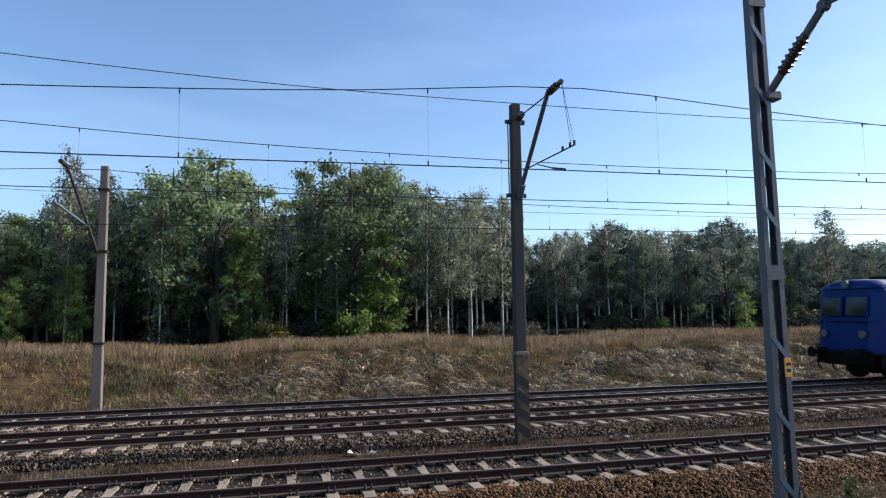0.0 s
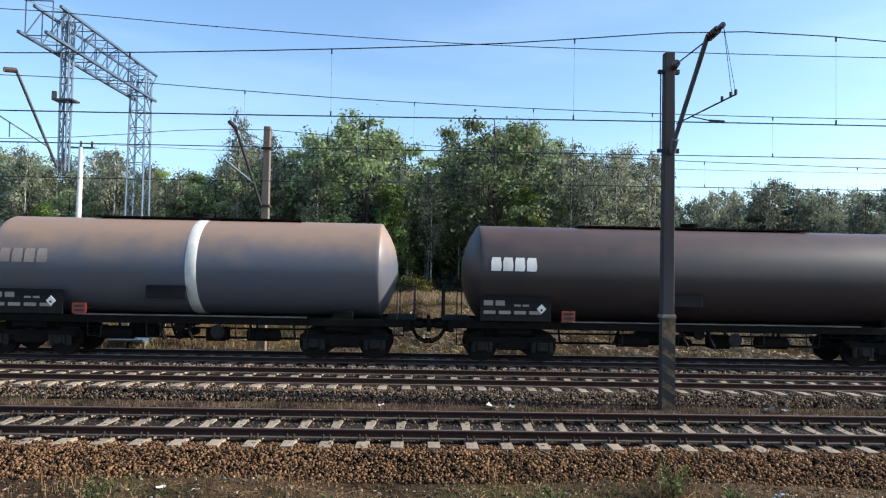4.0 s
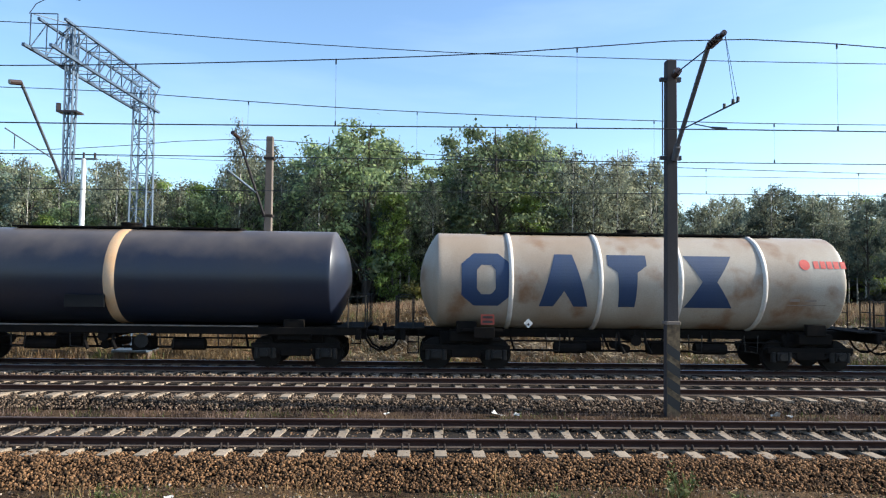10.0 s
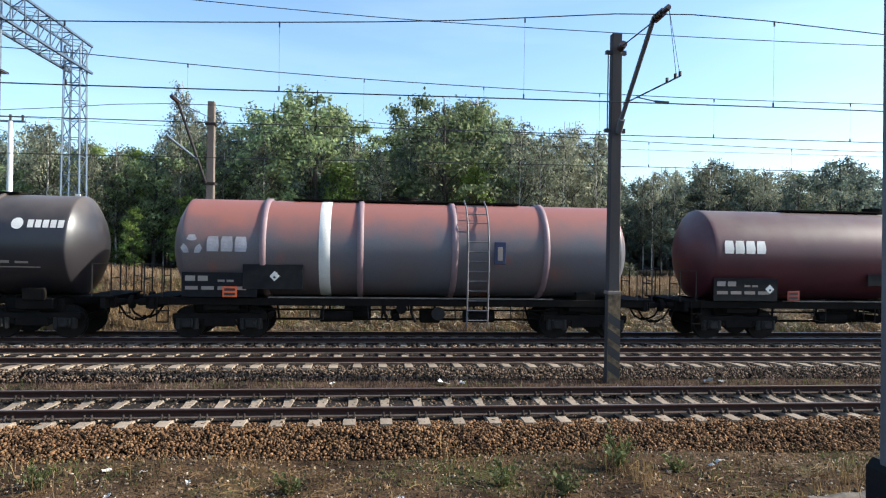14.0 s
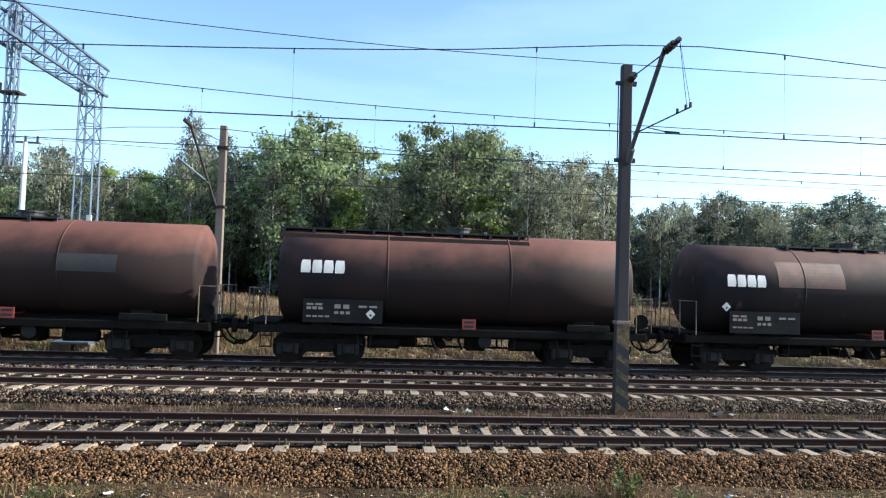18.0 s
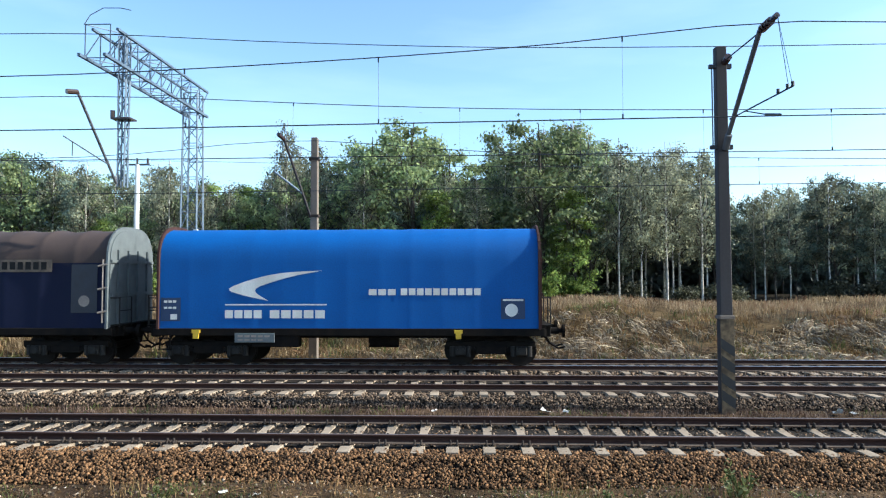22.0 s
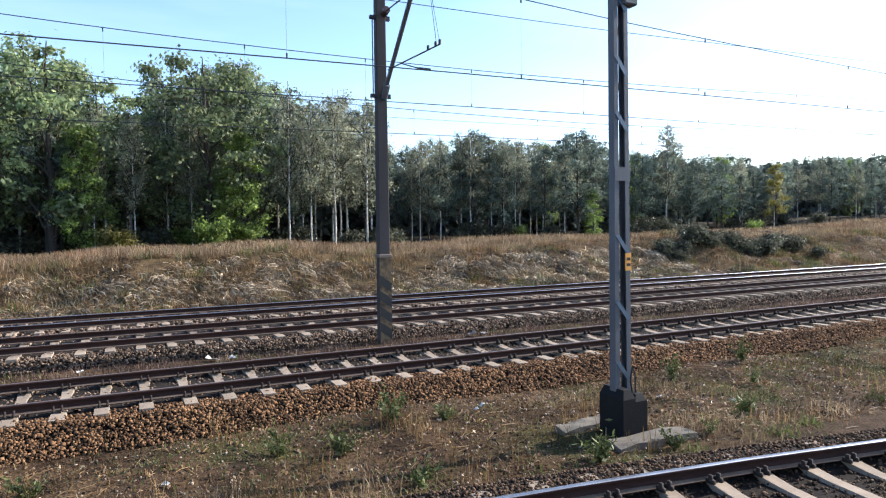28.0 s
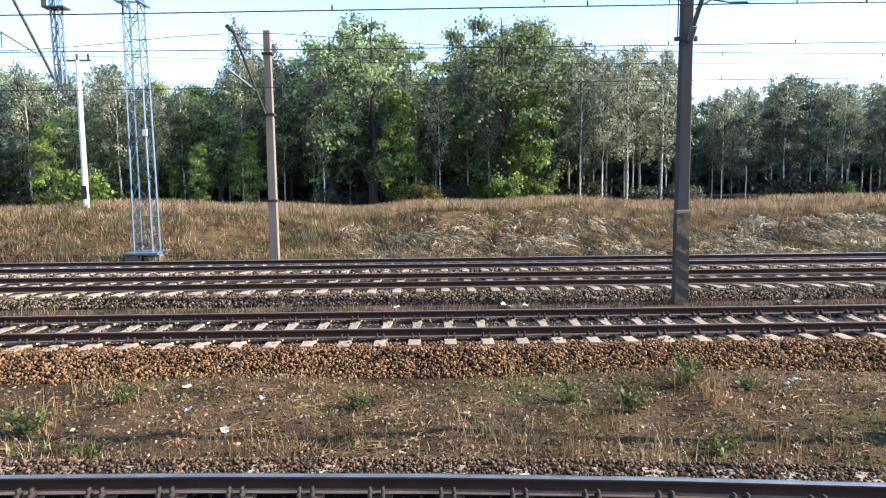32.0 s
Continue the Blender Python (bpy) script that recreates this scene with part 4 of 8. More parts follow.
def top_gear(w, x0, x1, R, cz, mat, rail=False, dome=True):
    z = cz + R
    bm = bm_new()
    box(bm, x0, x1, -0.36, 0.36, z + 0.02, z + 0.06)
    for x in np.arange(x0 + 0.2, x1, 1.2):
        box(bm, x - 0.03, x + 0.03, -0.36, 0.36, z - 0.06, z + 0.03)
    part("roof_walkway", bm, mat, w)
    if rail:
        bm = bm_new()
        for x in np.linspace(x0, x1, 7):
            rod(bm, (x, -0.42, z), (x, -0.42, z + 0.22), 0.015, 5)
        rod(bm, (x0, -0.42, z + 0.22), (x1, -0.42, z + 0.22), 0.018, 5)
        part("walkway_rail", bm, mat, w)
    if dome:
        bm = bm_new()
        c = (x0 + x1) / 2
        rod(bm, (c, 0, z - 0.05), (c, 0, z + 0.14), 0.3, 18)
        rod(bm, (c, 0, z + 0.14), (c, 0, z + 0.19), 0.33, 18)
        box(bm, c + 0.5, c + 0.8, -0.15, 0.15, z, z + 0.12, 0.02)
        part("manhole", bm, mat, w)


def placards(w, R, cz, xp, zp, xd, zd, paint=None):
    y = -math.sqrt(max(0.01, R * R - min(R * 0.99, abs(zp - cz)) ** 2))
    bm = bm_new()
    box(bm, xp - 0.2, xp + 0.2, -1.43, -1.41, zp - 0.15, zp + 0.15)
    box(bm, xp - 0.02, xp + 0.02, -1.41, y, zp - 0.05, zp - 0.01)
    pl = part("hazard_plate", bm, paint or M["plate_orange"], w, "orange hazard plate")
    part("plate_bar", on_side([rect(xp - 0.15, xp + 0.15, zp - 0.10, zp - 0.03), rect(xp - 0.15, xp + 0.15, zp + 0.03, zp + 0.10)], -1.43, 0.004), M["black_paint"], pl)
    bm = bm_new()
    bmesh.ops.create_cube(bm, size=1.0, matrix=Matrix.Translation((xd, -1.435, zd)) @ Matrix.Rotation(radians(45), 4, "Y") @ Matrix.Diagonal((0.20, 0.02, 0.20, 1)))
    box(bm, xd - 0.02, xd + 0.02, -1.425, -1.2, zd - 0.03, zd + 0.01)
    d = part("hazard_diamond", bm, M["letter_white"], w, "white diamond placard")
    part("diamond_mark", on_side([[(xd - 0.045, zd - 0.03), (xd, zd - 0.075), (xd + 0.045, zd - 0.03), (xd, zd + 0.015)]], -1.445, 0.004), M["black_paint"], d)


def big_tank(s, L, shell, mark, label, stripe=None, stripe_x=8.62, logo=None, seed=0, hoops=None,
             marks=(3.0, 5.3, 7.5, 10.05), inset=(1.1, 1.1), rings=(3.72, 6.45, 9.0, 11.65)):
    """A long bogie tank wagon with four hoops and large painted shapes."""
    rng = np.random.default_rng(seed)
    w = wagon_thing("tank_wagon", s, label, "tank wagon", "tank wagons of the train")
    R, cz = 1.47, 2.66
    k = L / 15.4
    tank_shell(w, L, inset[0], L - inset[1], R, cz, 0.55, shell)
    for x in rings:
        hoop(w, x, R, cz, hoops or shell)
    for g, x in enumerate(marks):
        part("painted_emblem", on_tank(emblem(x, 1.92, 1.55, g), R, cz), mark, w)
    if stripe:
        hoop(w, stripe_x, R, cz, stripe, 0.36, 0.012, "painted_stripe")
    if logo:
        for poly in blocks(12.75 * k, 13.75 * k, 3.14, 3.36, 5):
            part("painted_logo", on_tank([poly], R, cz), logo, w)
        part("painted_mark", on_tank(disc(12.48 * k, 3.25, 0.16), R, cz), logo, w)
    part("painted_line", on_tank([rect(11.95 * k, 13.1 * k, 2.02, 2.05), rect(12.0 * k, 12.3 * k, 2.14, 2.22), rect(12.45 * k, 12.8 * k, 2.14, 2.2)], R, cz), M["letter_tan"], w)
    under_gear(w, L, rng)
    top_gear(w, 3.2, L - 3.4, R, cz, M["underframe"])
    bm = bm_new()
    box(bm, 2.75, 3.35, -1.5, -1.42, 0.98, 1.3, 0.01)
    box(bm, 2.4, 3.6, -1.40, -1.2, 1.16, 1.24, 0.01)
    part("side_box", bm, M["underframe"], w)
    placards(w, R, cz, 3.15, 1.52, 4.35, 1.42)
    ends(w, L)
    for x in (2.55, L - 2.65):
        bogie(w, x)
    return w


def small_shape(x0, x1, z0, z1):
    """A small emblem: plain blocks."""
    w = (x1 - x0) / 4
    return [[(x0 + k * w, z0), (x0 + (k + 0.8) * w, z0), (x0 + (k + 0.88) * w, z0 + 0.35 * (z1 - z0)), (x0 + (k + 0.8) * w, z1), (x0 + (k + 0.1) * w, z1), (x0 + k * w, z0 + 0.7 * (z1 - z0))] for k in range(4)]


def plain_tank(s, L, shell, label, stripe=None, stripe_x=0.5, mark=None, logo=None, seed=0, hoops=(), hoop_mat=None, ladder=False, rail=False, patch=None, R=1.45, cz=2.68, trefoil=False):
    """A smooth bogie tank wagon on a full frame."""
    rng = np.random.default_rng(seed)
    w = wagon_thing("tank_wagon", s, label, "tank wagon", "tank wagons of the train")
    tank_shell(w, L, 1.0, L - 1.0, R, cz, 0.52, shell)
    for t in hoops:
        hoop(w, L * t, R, cz, hoop_mat or shell, 0.2, 0.06)
    if stripe:
        hoop(w, L * stripe_x, R, cz, stripe, 0.4, 0.012, "painted_stripe")
    if patch:
        part("dark_field", on_tank([rect(1.3, 4.0, 2.5, 3.4)], R, cz, 0.006), patch, w)
    if mark:
        if trefoil:
            for a in (90, 210, 330):
                p = Vector((1.78 + 0.15 * math.cos(radians(a)), 2.72 + 0.15 * math.sin(radians(a))))
                u = Vector((math.cos(radians(a)), math.sin(radians(a))))
                v = Vector((-u.y, u.x))
                part("painted_emblem", on_tank([[tuple(p + u * c + v * d) for c, d in ((-0.02, -0.05), (0.02, -0.15), (0.15, -0.08), (0.15, 0.08), (0.02, 0.15), (-0.02, 0.05))]], R, cz, 0.012), mark, w)
        for poly in small_shape(2.2, 3.75, 2.55, 2.98)[:3] if trefoil else small_shape(1.8, 3.2, 2.72, 3.12):
            part("painted_emblem", on_tank([poly], R, cz, 0.012), mark, w)
    if logo:
        for poly in blocks(L - 2.75, L - 1.75, 3.1, 3.34, 5):
            part("painted_logo", on_tank([poly], R, cz, 0.012), logo, w)
        part("painted_mark", on_tank(disc(L - 3.0, 3.22, 0.17), R, cz, 0.012), logo, w)
    bm = bm_new()
    for y in (-1.2, 1.2):
        box(bm, 0.7, L - 0.7, y - 0.05, y + 0.05, 1.0, 1.22, 0.015)
    part("sole_bar", bm, M["underframe"], w)
    # added pale strip: sunlight on the sole bar's top edge, put into colour
    bm = bm_new()
    box(bm, 3.9, L - 3.6, -1.29, -1.14, 1.225, 1.255)
    part("sill_lit_strip", bm, M["sill_lit"], w, "pale strip that paints the sunlit edge of the frame")
    bm = bm_new()
    if trefoil:
        box(bm, 3.2, 4.9, -1.42, -1.38, 1.48, 2.2, 0.01)
    else:
        box(bm, L * 0.42, L * 0.42 + 1.15, -1.40, -1.36, 1.75, 2.12, 0.01)
    part("side_plate", bm, M["panel_dark"], w)
    under_gear(w, L, rng)
    top_gear(w, L * (0.1 if rail else 0.28), L * (0.56 if rail else 0.72), R, cz, M["underframe"], rail)
    bm = bm_new()
    box(bm, 1.5, 3.6, -1.37, -1.33, 1.25, 1.95)
    pn = part("info_panel", bm, M["panel_dark"], w, "dark data panel")
    for poly in blocks(1.6, 2.3, 1.7, 1.85, 2) + blocks(1.6, 3.4, 1.45, 1.55, 4) + blocks(2.5, 3.0, 1.68, 1.74, 2):
        part("panel_mark", on_side([poly], -1.37, 0.005), M["letter_tan"], pn)
    if trefoil:
        placards(w, R, cz, 2.85, 1.4, 4.1, 1.86, M["plate_bright"])
    else:
        placards(w, R, cz, 4.1, 1.42, 3.3, 1.62)
    if ladder:
        x = 9.7
        for dx in (0.0, 0.62):
            part("ladder_stile", bent([(x + dx, -1.5, 0.42), (x + dx, -1.56, 1.4), (x + dx, -1.56, 2.9), (x + dx, -1.36, 3.55), (x + dx, -0.95, 4.02), (x + dx, -0.5, 4.22)], 0.026), M["ladder_grey"], w)
        for z in np.arange(0.62, 3.0, 0.29):
            bm = bm_new()
            rod(bm, (x, -1.55, z), (x + 0.62, -1.55, z), 0.016, 6)
            part("rung", bm, M["ladder_grey"], w)
        for y, z in ((-1.36, 3.5), (-1.15, 3.78), (-0.9, 4.03)):
            bm = bm_new()
            rod(bm, (x, y, z), (x + 0.62, y, z), 0.016, 6)
            part("rung", bm, M["ladder_grey"], w)
        bm = bm_new()
        box(bm, 10.5, 10.85, -1.50, -1.47, 2.28, 2.95, 0.01)
        pn = part("blue_plate", bm, M["tarp_navy"], w, "small dark blue plate beside the ladder")
        part("plate_bar", on_side([rect(10.6, 10.75, 2.4, 2.8)], -1.50, 0.004), M["letter_tan"], pn)
    ends(w, L)
    for x in (2.5, L - 2.5):
        bogie(w, x)
    return w


def old_tank(s, L, shell, label, seed=0, top=True, walk=(0.0, 0.7), patches=()):
    """An old rust-brown tank wagon with nearly flat ends on a full-length frame."""
    rng = np.random.default_rng(seed)
    w = wagon_thing("old_tank_wagon", s, label, "tank wagon", "old tank wagons of the train")
    R, cz = 1.40, 2.62
    x0, x1 = 1.15, L - 0.95
    prof = [(x0 + 0.0, 0.01), (x0 + 0.02, 0.7), (x0 + 0.08, 1.2), (x0 + 0.2, R)] + [(x0 + (x1 - x0) * t, R) for t in (0.25, 0.5, 0.75)] + [(x1 - 0.2, R), (x1 - 0.08, 1.2), (x1 - 0.02, 0.7), (x1, 0.01)]
    v, f = revolve_x(prof, cz, 56)
    raw("tank", v, f, shell, w, smooth=False)
    for t in (0.3, 0.64):
        hoop(w, x0 + (x1 - x0) * t, R, cz, shell, 0.05, 0.012, "weld_seam")
    for mat, a, b, z0, z1 in patches:
        part("paint_patch", on_tank([rect(x0 + (x1 - x0) * a, x0 + (x1 - x0) * b, z0, z1)], R, cz, 0.005), mat, w)
    for poly in small_shape(1.9, 3.2, 2.68, 3.05):
        part("painted_emblem", on_tank([poly], R, cz, 0.012), M["letter_white"], w)
    bm = bm_new()
    for y in (-1.25, 1.25):
        box(bm, 0.62, L - 0.62, y - 0.06, y + 0.06, 0.92, 1.14, 0.015)
    box(bm, 0.9, L - 0.9, -1.25, 1.25, 1.12, 1.16)
    part("sole_bar", bm, M["underframe"], w)
    under_gear(w, L, rng)
    a, b = walk
    xa, xb = x0 + (x1 - x0) * a, x0 + (x1 - x0) * b
    z = cz + R
    bm = bm_new()
    box(bm, xa, xb, -0.55, 0.55, z - 0.02, z + 0.03)
    for x in np.arange(xa + 0.1, xb, 0.9):
        box(bm, x - 0.04, x + 0.04, -0.62, 0.62, z - 0.16, z + 0.02)
    part("roof_walkway", bm, M["black_paint"], w)
    if top:
        part("oil_stain", on_tank([rect(xa, xb, 3.72, 3.99)], R, cz, 0.004), M["underframe"], w)
    bm = bm_new()
    c = xa + (xb - xa) * 0.72
    rod(bm, (c, 0, z - 0.05), (c, 0, z + 0.17), 0.36, 18)
    rod(bm, (c, 0, z + 0.17), (c, 0, z + 0.22), 0.40, 18)
    rod(bm, (c + 0.8, 0, z), (c + 0.8, 0, z + 0.12), 0.12, 12)
    part("manhole", bm, M["black_paint"], w)
    bm = bm_new()
    chain(bm, [(xb, -0.55, z), (xb + 0.02, -0.55, z - 0.28), (xb - 0.6, -0.6, z - 0.28)], 0.02)
    part("walkway_bracket", bm, M["black_paint"], w)
    bm = bm_new()
    box(bm, 2.0, 4.3, -1.36, -1.32, 1.25, 1.92)
    pn = part("info_panel", bm, M["panel_dark"], w, "dark stencilled data panel")
    for poly in blocks(2.1, 2.6, 1.62, 1.70, 3) + blocks(2.1, 2.6, 1.74, 1.80, 2) + blocks(2.9, 3.4, 1.5, 1.58, 3, 0.3) + blocks(2.9, 3.4, 1.66, 1.78, 2, 0.3) + blocks(3.6, 4.2, 1.70, 1.76, 2) + blocks(2.1, 2.8, 1.4, 1.45, 4):
        part("panel_mark", on_side([poly], -1.36, 0.005), M["letter_tan"], pn)
    placards(w, R, cz, 6.85, 1.3, 3.95 if seed % 2 else 1.85, 1.52 if seed % 2 else 2.05)
    bm = bm_new()
    box(bm, L - 3.1, L - 1.8, -1.34, -1.28, 1.18, 1.36)
    for k in range(4):
        rod(bm, (L - 3.1, -1.36, 1.2 + 0.05 * k), (L - 1.8, -1.36, 1.2 + 0.05 * k), 0.012, 5)
    part("side_locker", bm, M["panel_dark"], w)
    ends(w, L, 1.05, 1.16)
    bm = bm_new()
    rod(bm, (L - 0.75, -1.2, 1.5), (L - 0.75, -1.14, 1.5), 0.22, 16)
    chain(bm, [(L - 0.75, -1.17, 1.5), (L - 0.75, -0.9, 1.2)], 0.03)
    part("brake_wheel", bm, M["underframe"], w)
    for x in (2.45, L - 2.3):
        bogie(w, x, 1.75)
    return w


def tilt_profile(R=1.33, base=1.12, knee=3.1, top=4.16, n=14):
    """The cross-section of a tilt-covered coil wagon: upright sides, rounded roof."""
    pts = [(-R, base), (-R, knee)]
    for k in range(1, n):
        a = math.pi * k / n
        pts.append((-R * math.copysign(abs(math.cos(a)) ** 0.7, math.cos(a)), knee + (top - knee) * math.sin(a) ** 0.8))
    return pts + [(R, knee), (R, base)]


def tilt_wagon(s, L, side, top, label, blue):
    w = wagon_thing("tilt_wagon", s, label, "covered wagon", "tarpaulin wagons of the train")
    prof = tilt_profile()
    x0, x1 = 0.75, L - 0.75
    k = len(prof)
    cols = 145
    v, f, mi = [], [], []
    for i in range(cols):
        t = i / (cols - 1)
        x = x0 + (x1 - x0) * t
        bay = abs(math.sin(t * math.pi * 12)) ** 0.6
        sag = (0.022 if blue else 0.085) * bay * (0.75 + 0.25 * math.sin(31.0 * t))
        for j, (y, z) in enumerate(prof):
            g = 1.0 - sag * (0.5 + 0.5 * math.sin(3.0 * z)) / 1.3 if z < 3.2 else 1.0
            v.append((x, y * g, z - (sag * 0.8 if z > 3.3 else 0)))
    for i in range(cols - 1):
        for j in range(k - 1):
            f.append((i * k + j, i * k + j + 1, (i + 1) * k + j + 1, (i + 1) * k + j))
            mi.append(1 if 1 <= j < k - 2 else 0)
    cov = raw("tarpaulin", np.array(v), np.array(f), side, w, smooth=True)
    cov.data.materials.append(top)
    cov.data.polygons.foreach_set("material_index", np.array(mi, np.int32))
    for xx, nm in ((x0 + 0.03, "end_wall"), (x1 - 0.03, "end_wall")):
        bm = bm_new()
        bm.faces.new([bm.verts.new((0, y * 0.99, z - 0.02)) for y, z in prof])
        r = bmesh.ops.extrude_face_region(bm, geom=bm.faces[:])
        for q in r["geom"]:
            if isinstance(q, bmesh.types.BMVert):
                q.co.x += 0.06
        for y in (-0.9, -0.3, 0.3, 0.9):
            box(bm, -0.06, 0.12, y - 0.04, y + 0.04, 1.15, 3.5)
        for z in (2.1, 3.1):
            box(bm, -0.05, 0.11, -1.3, 1.3, z, z + 0.09)
        e = part(nm, bm, M["tarp_end"] if blue else M["frame_grey"], w, "ribbed end wall")
        e.matrix_basis = pose(xx, 0, 0)
        bm = bm_new()
        rim = tilt_profile(1.36, 1.12, 3.1, 4.2)
        for a, b in zip(rim, rim[1:]):
            bar(bm, (0, *a), (0, *b), 0.06, 0.12)
        h = part("end_hoop", bm, M["tarp_end"] if blue else M["frame_grey"], w)
        h.matrix_basis = pose(xx, 0, 0)
    if not blue:
        for xx in (x0 + 0.15, x1 - 0.15):
            bm = bm_new()
            for z in (1.6, 2.3, 3.0):
                rod(bm, (xx - 0.14, -1.42, z), (xx + 0.14, -1.40, z + 0.06), 0.03, 6)
            rod(bm, (xx, -1.40, 1.3), (xx, -1.40, 3.2), 0.025, 6)
            part("cover_latch", bm, M["letter_tan"], w)
    bm = bm_new()
    for y in (-1.3, 1.3):
        box(bm, 0.62, L - 0.62, y - 0.05, y + 0.05, 0.92, 1.14, 0.015)
    box(bm, 0.7, L - 0.7, -1.25, 1.25, 1.04, 1.14)
    part("sole_bar", bm, M["underframe"], w)
    under = bm_new()
    box(under, 3.6, 5.0, -1.3, -0.9, 0.58, 0.98, 0.02)
    rod(under, (7.0, -0.5, 0.7), (7.9, -0.5, 0.7), 0.2, 12)
    rod(under, (3.0, -1.0, 0.86), (L - 3.0, -1.0, 0.86), 0.03, 6)
    part("brake_gear", under, M["underframe"], w)
    c = L / 2
    if blue:
        outer = [(5.73, 2.85), (4.6, 2.79), (3.71, 2.62), (2.92, 2.32), (3.31, 2.13), (4.10, 1.96)]
        inner = [(5.73, 2.85), (5.0, 2.72), (4.4, 2.57), (3.8, 2.36), (3.73, 2.2), (4.10, 1.96)]

        def bow(p, t):
            """A point of a smooth curve through p, at t from 0 to len(p) - 1."""
            i = min(int(t), len(p) - 2)
            q = [Vector(p[min(max(i + k, 0), len(p) - 1)]) for k in (-1, 0, 1, 2)]
            u = t - i
            return tuple(0.5 * (2 * q[1] + (q[2] - q[0]) * u + (2 * q[0] - 5 * q[1] + 4 * q[2] - q[3]) * u * u + (3 * q[1] - q[0] - 3 * q[2] + q[3]) * u ** 3))
        crescent = []
        for k in range(30):
            a, b = k / 6, (k + 1) / 6
            quad = [bow(outer, a), bow(outer, b), bow(inner, b), bow(inner, a)]
            crescent.append(quad[:3] if k == 0 else [quad[0], quad[1], quad[3]] if k == 29 else quad)
        part("painted_emblem", on_side(crescent, -1.338), M["letter_white"], w)
        for poly in [rect(2.8, 5.85, 1.82, 1.86)] + blocks(2.8, 3.95, 1.44, 1.68, 4, 0.16) + blocks(4.15, 5.85, 1.44, 1.68, 5, 0.16):
            part("painted_logo", on_side([poly], -1.338), M["letter_white"], w)
        for poly in blocks(7.1, 7.95, 2.12, 2.30, 3, 0.18) + blocks(8.05, 10.45, 2.12, 2.32, 10, 0.2):
            part("painted_address", on_side([poly], -1.338), M["letter_white"], w)
        part("round_sign", on_side(disc(11.3, 1.68, 0.19), -1.345), M["letter_white"], w)
        for a in (rect(0.85, 1.45, 1.35, 2.05), rect(11.0, 11.7, 1.42, 2.02)):
            part("data_field", on_side([a], -1.334, 0.004), M["letter_navy"], w)
        part("data_mark", on_side(blocks(0.95, 1.35, 1.9, 1.97, 3) + blocks(0.95, 1.35, 1.72, 1.78, 3) + [rect(1.15, 1.35, 1.4, 1.56)] + [rect(11.05, 11.65, 1.95, 2.0)], -1.338), M["letter_white"], w)
        bm = bm_new()
        for x in (1.95, 9.75):
            box(bm, x - 0.12, x + 0.12, -1.42, -1.36, 1.0, 1.1)
            box(bm, x - 0.08, x + 0.08, -1.42, -1.36, 0.84, 1.0)
        part("jacking_mark", bm, M["jack_yellow"], w, "yellow jacking brackets")
        bm = bm_new()
        box(bm, 3.1, 4.3, -1.36, -1.33, 0.72, 1.0, 0.01)
        pn = part("frame_plate", bm, M["frame_grey"], w, "grey data plate on the frame")
        for poly in blocks(3.2, 4.2, 0.88, 0.94, 5) + blocks(3.2, 4.0, 0.78, 0.82, 4):
            part("plate_bar", on_side([poly], -1.36, 0.004), M["letter_tan"], pn)
    else:
        part("painted_emblem", on_side(disc(3.42, 1.88, 0.44, inner=0.37, n=24) + blocks(3.18, 3.68, 1.76, 2.0, 3), -1.32, 0.02), M["letter_tan"], w)
        part("emblem_field", on_side([rect(2.9, 3.94, 1.38, 2.38)], -1.32, 0.014), M["tarp_dust"], w, "brown square behind the emblem")
        pp = part("painted_panel", on_side([rect(10.0, 11.9, 2.83, 3.2)], -1.335), M["rail_tan"], w, "tan panel with dark worn bars")
        for poly in blocks(10.1, 11.8, 2.9, 3.13, 7, 0.3):
            part("panel_bar", on_side([poly], -1.335, 0.011), M["panel_dark"], pp)
        for a in (rect(0.95, 1.7, 1.6, 2.9), rect(L - 1.9, L - 1.1, 1.6, 3.05)):
            part("data_field", on_side([a], -1.334, 0.008), BLUEGREY, w)
        part("data_mark", on_side(blocks(1.0, 1.6, 2.7, 2.78, 2) + blocks(1.0, 1.6, 2.4, 2.46, 2) + [rect(1.15, 1.45, 1.42, 1.62)] + disc(L - 1.5, 1.95, 0.17), -1.338), M["letter_tan"], w)
    ends(w, L, 0.9, 1.16)
    for x in (2.2, L - 2.2):
        bogie(w, x)
    return w


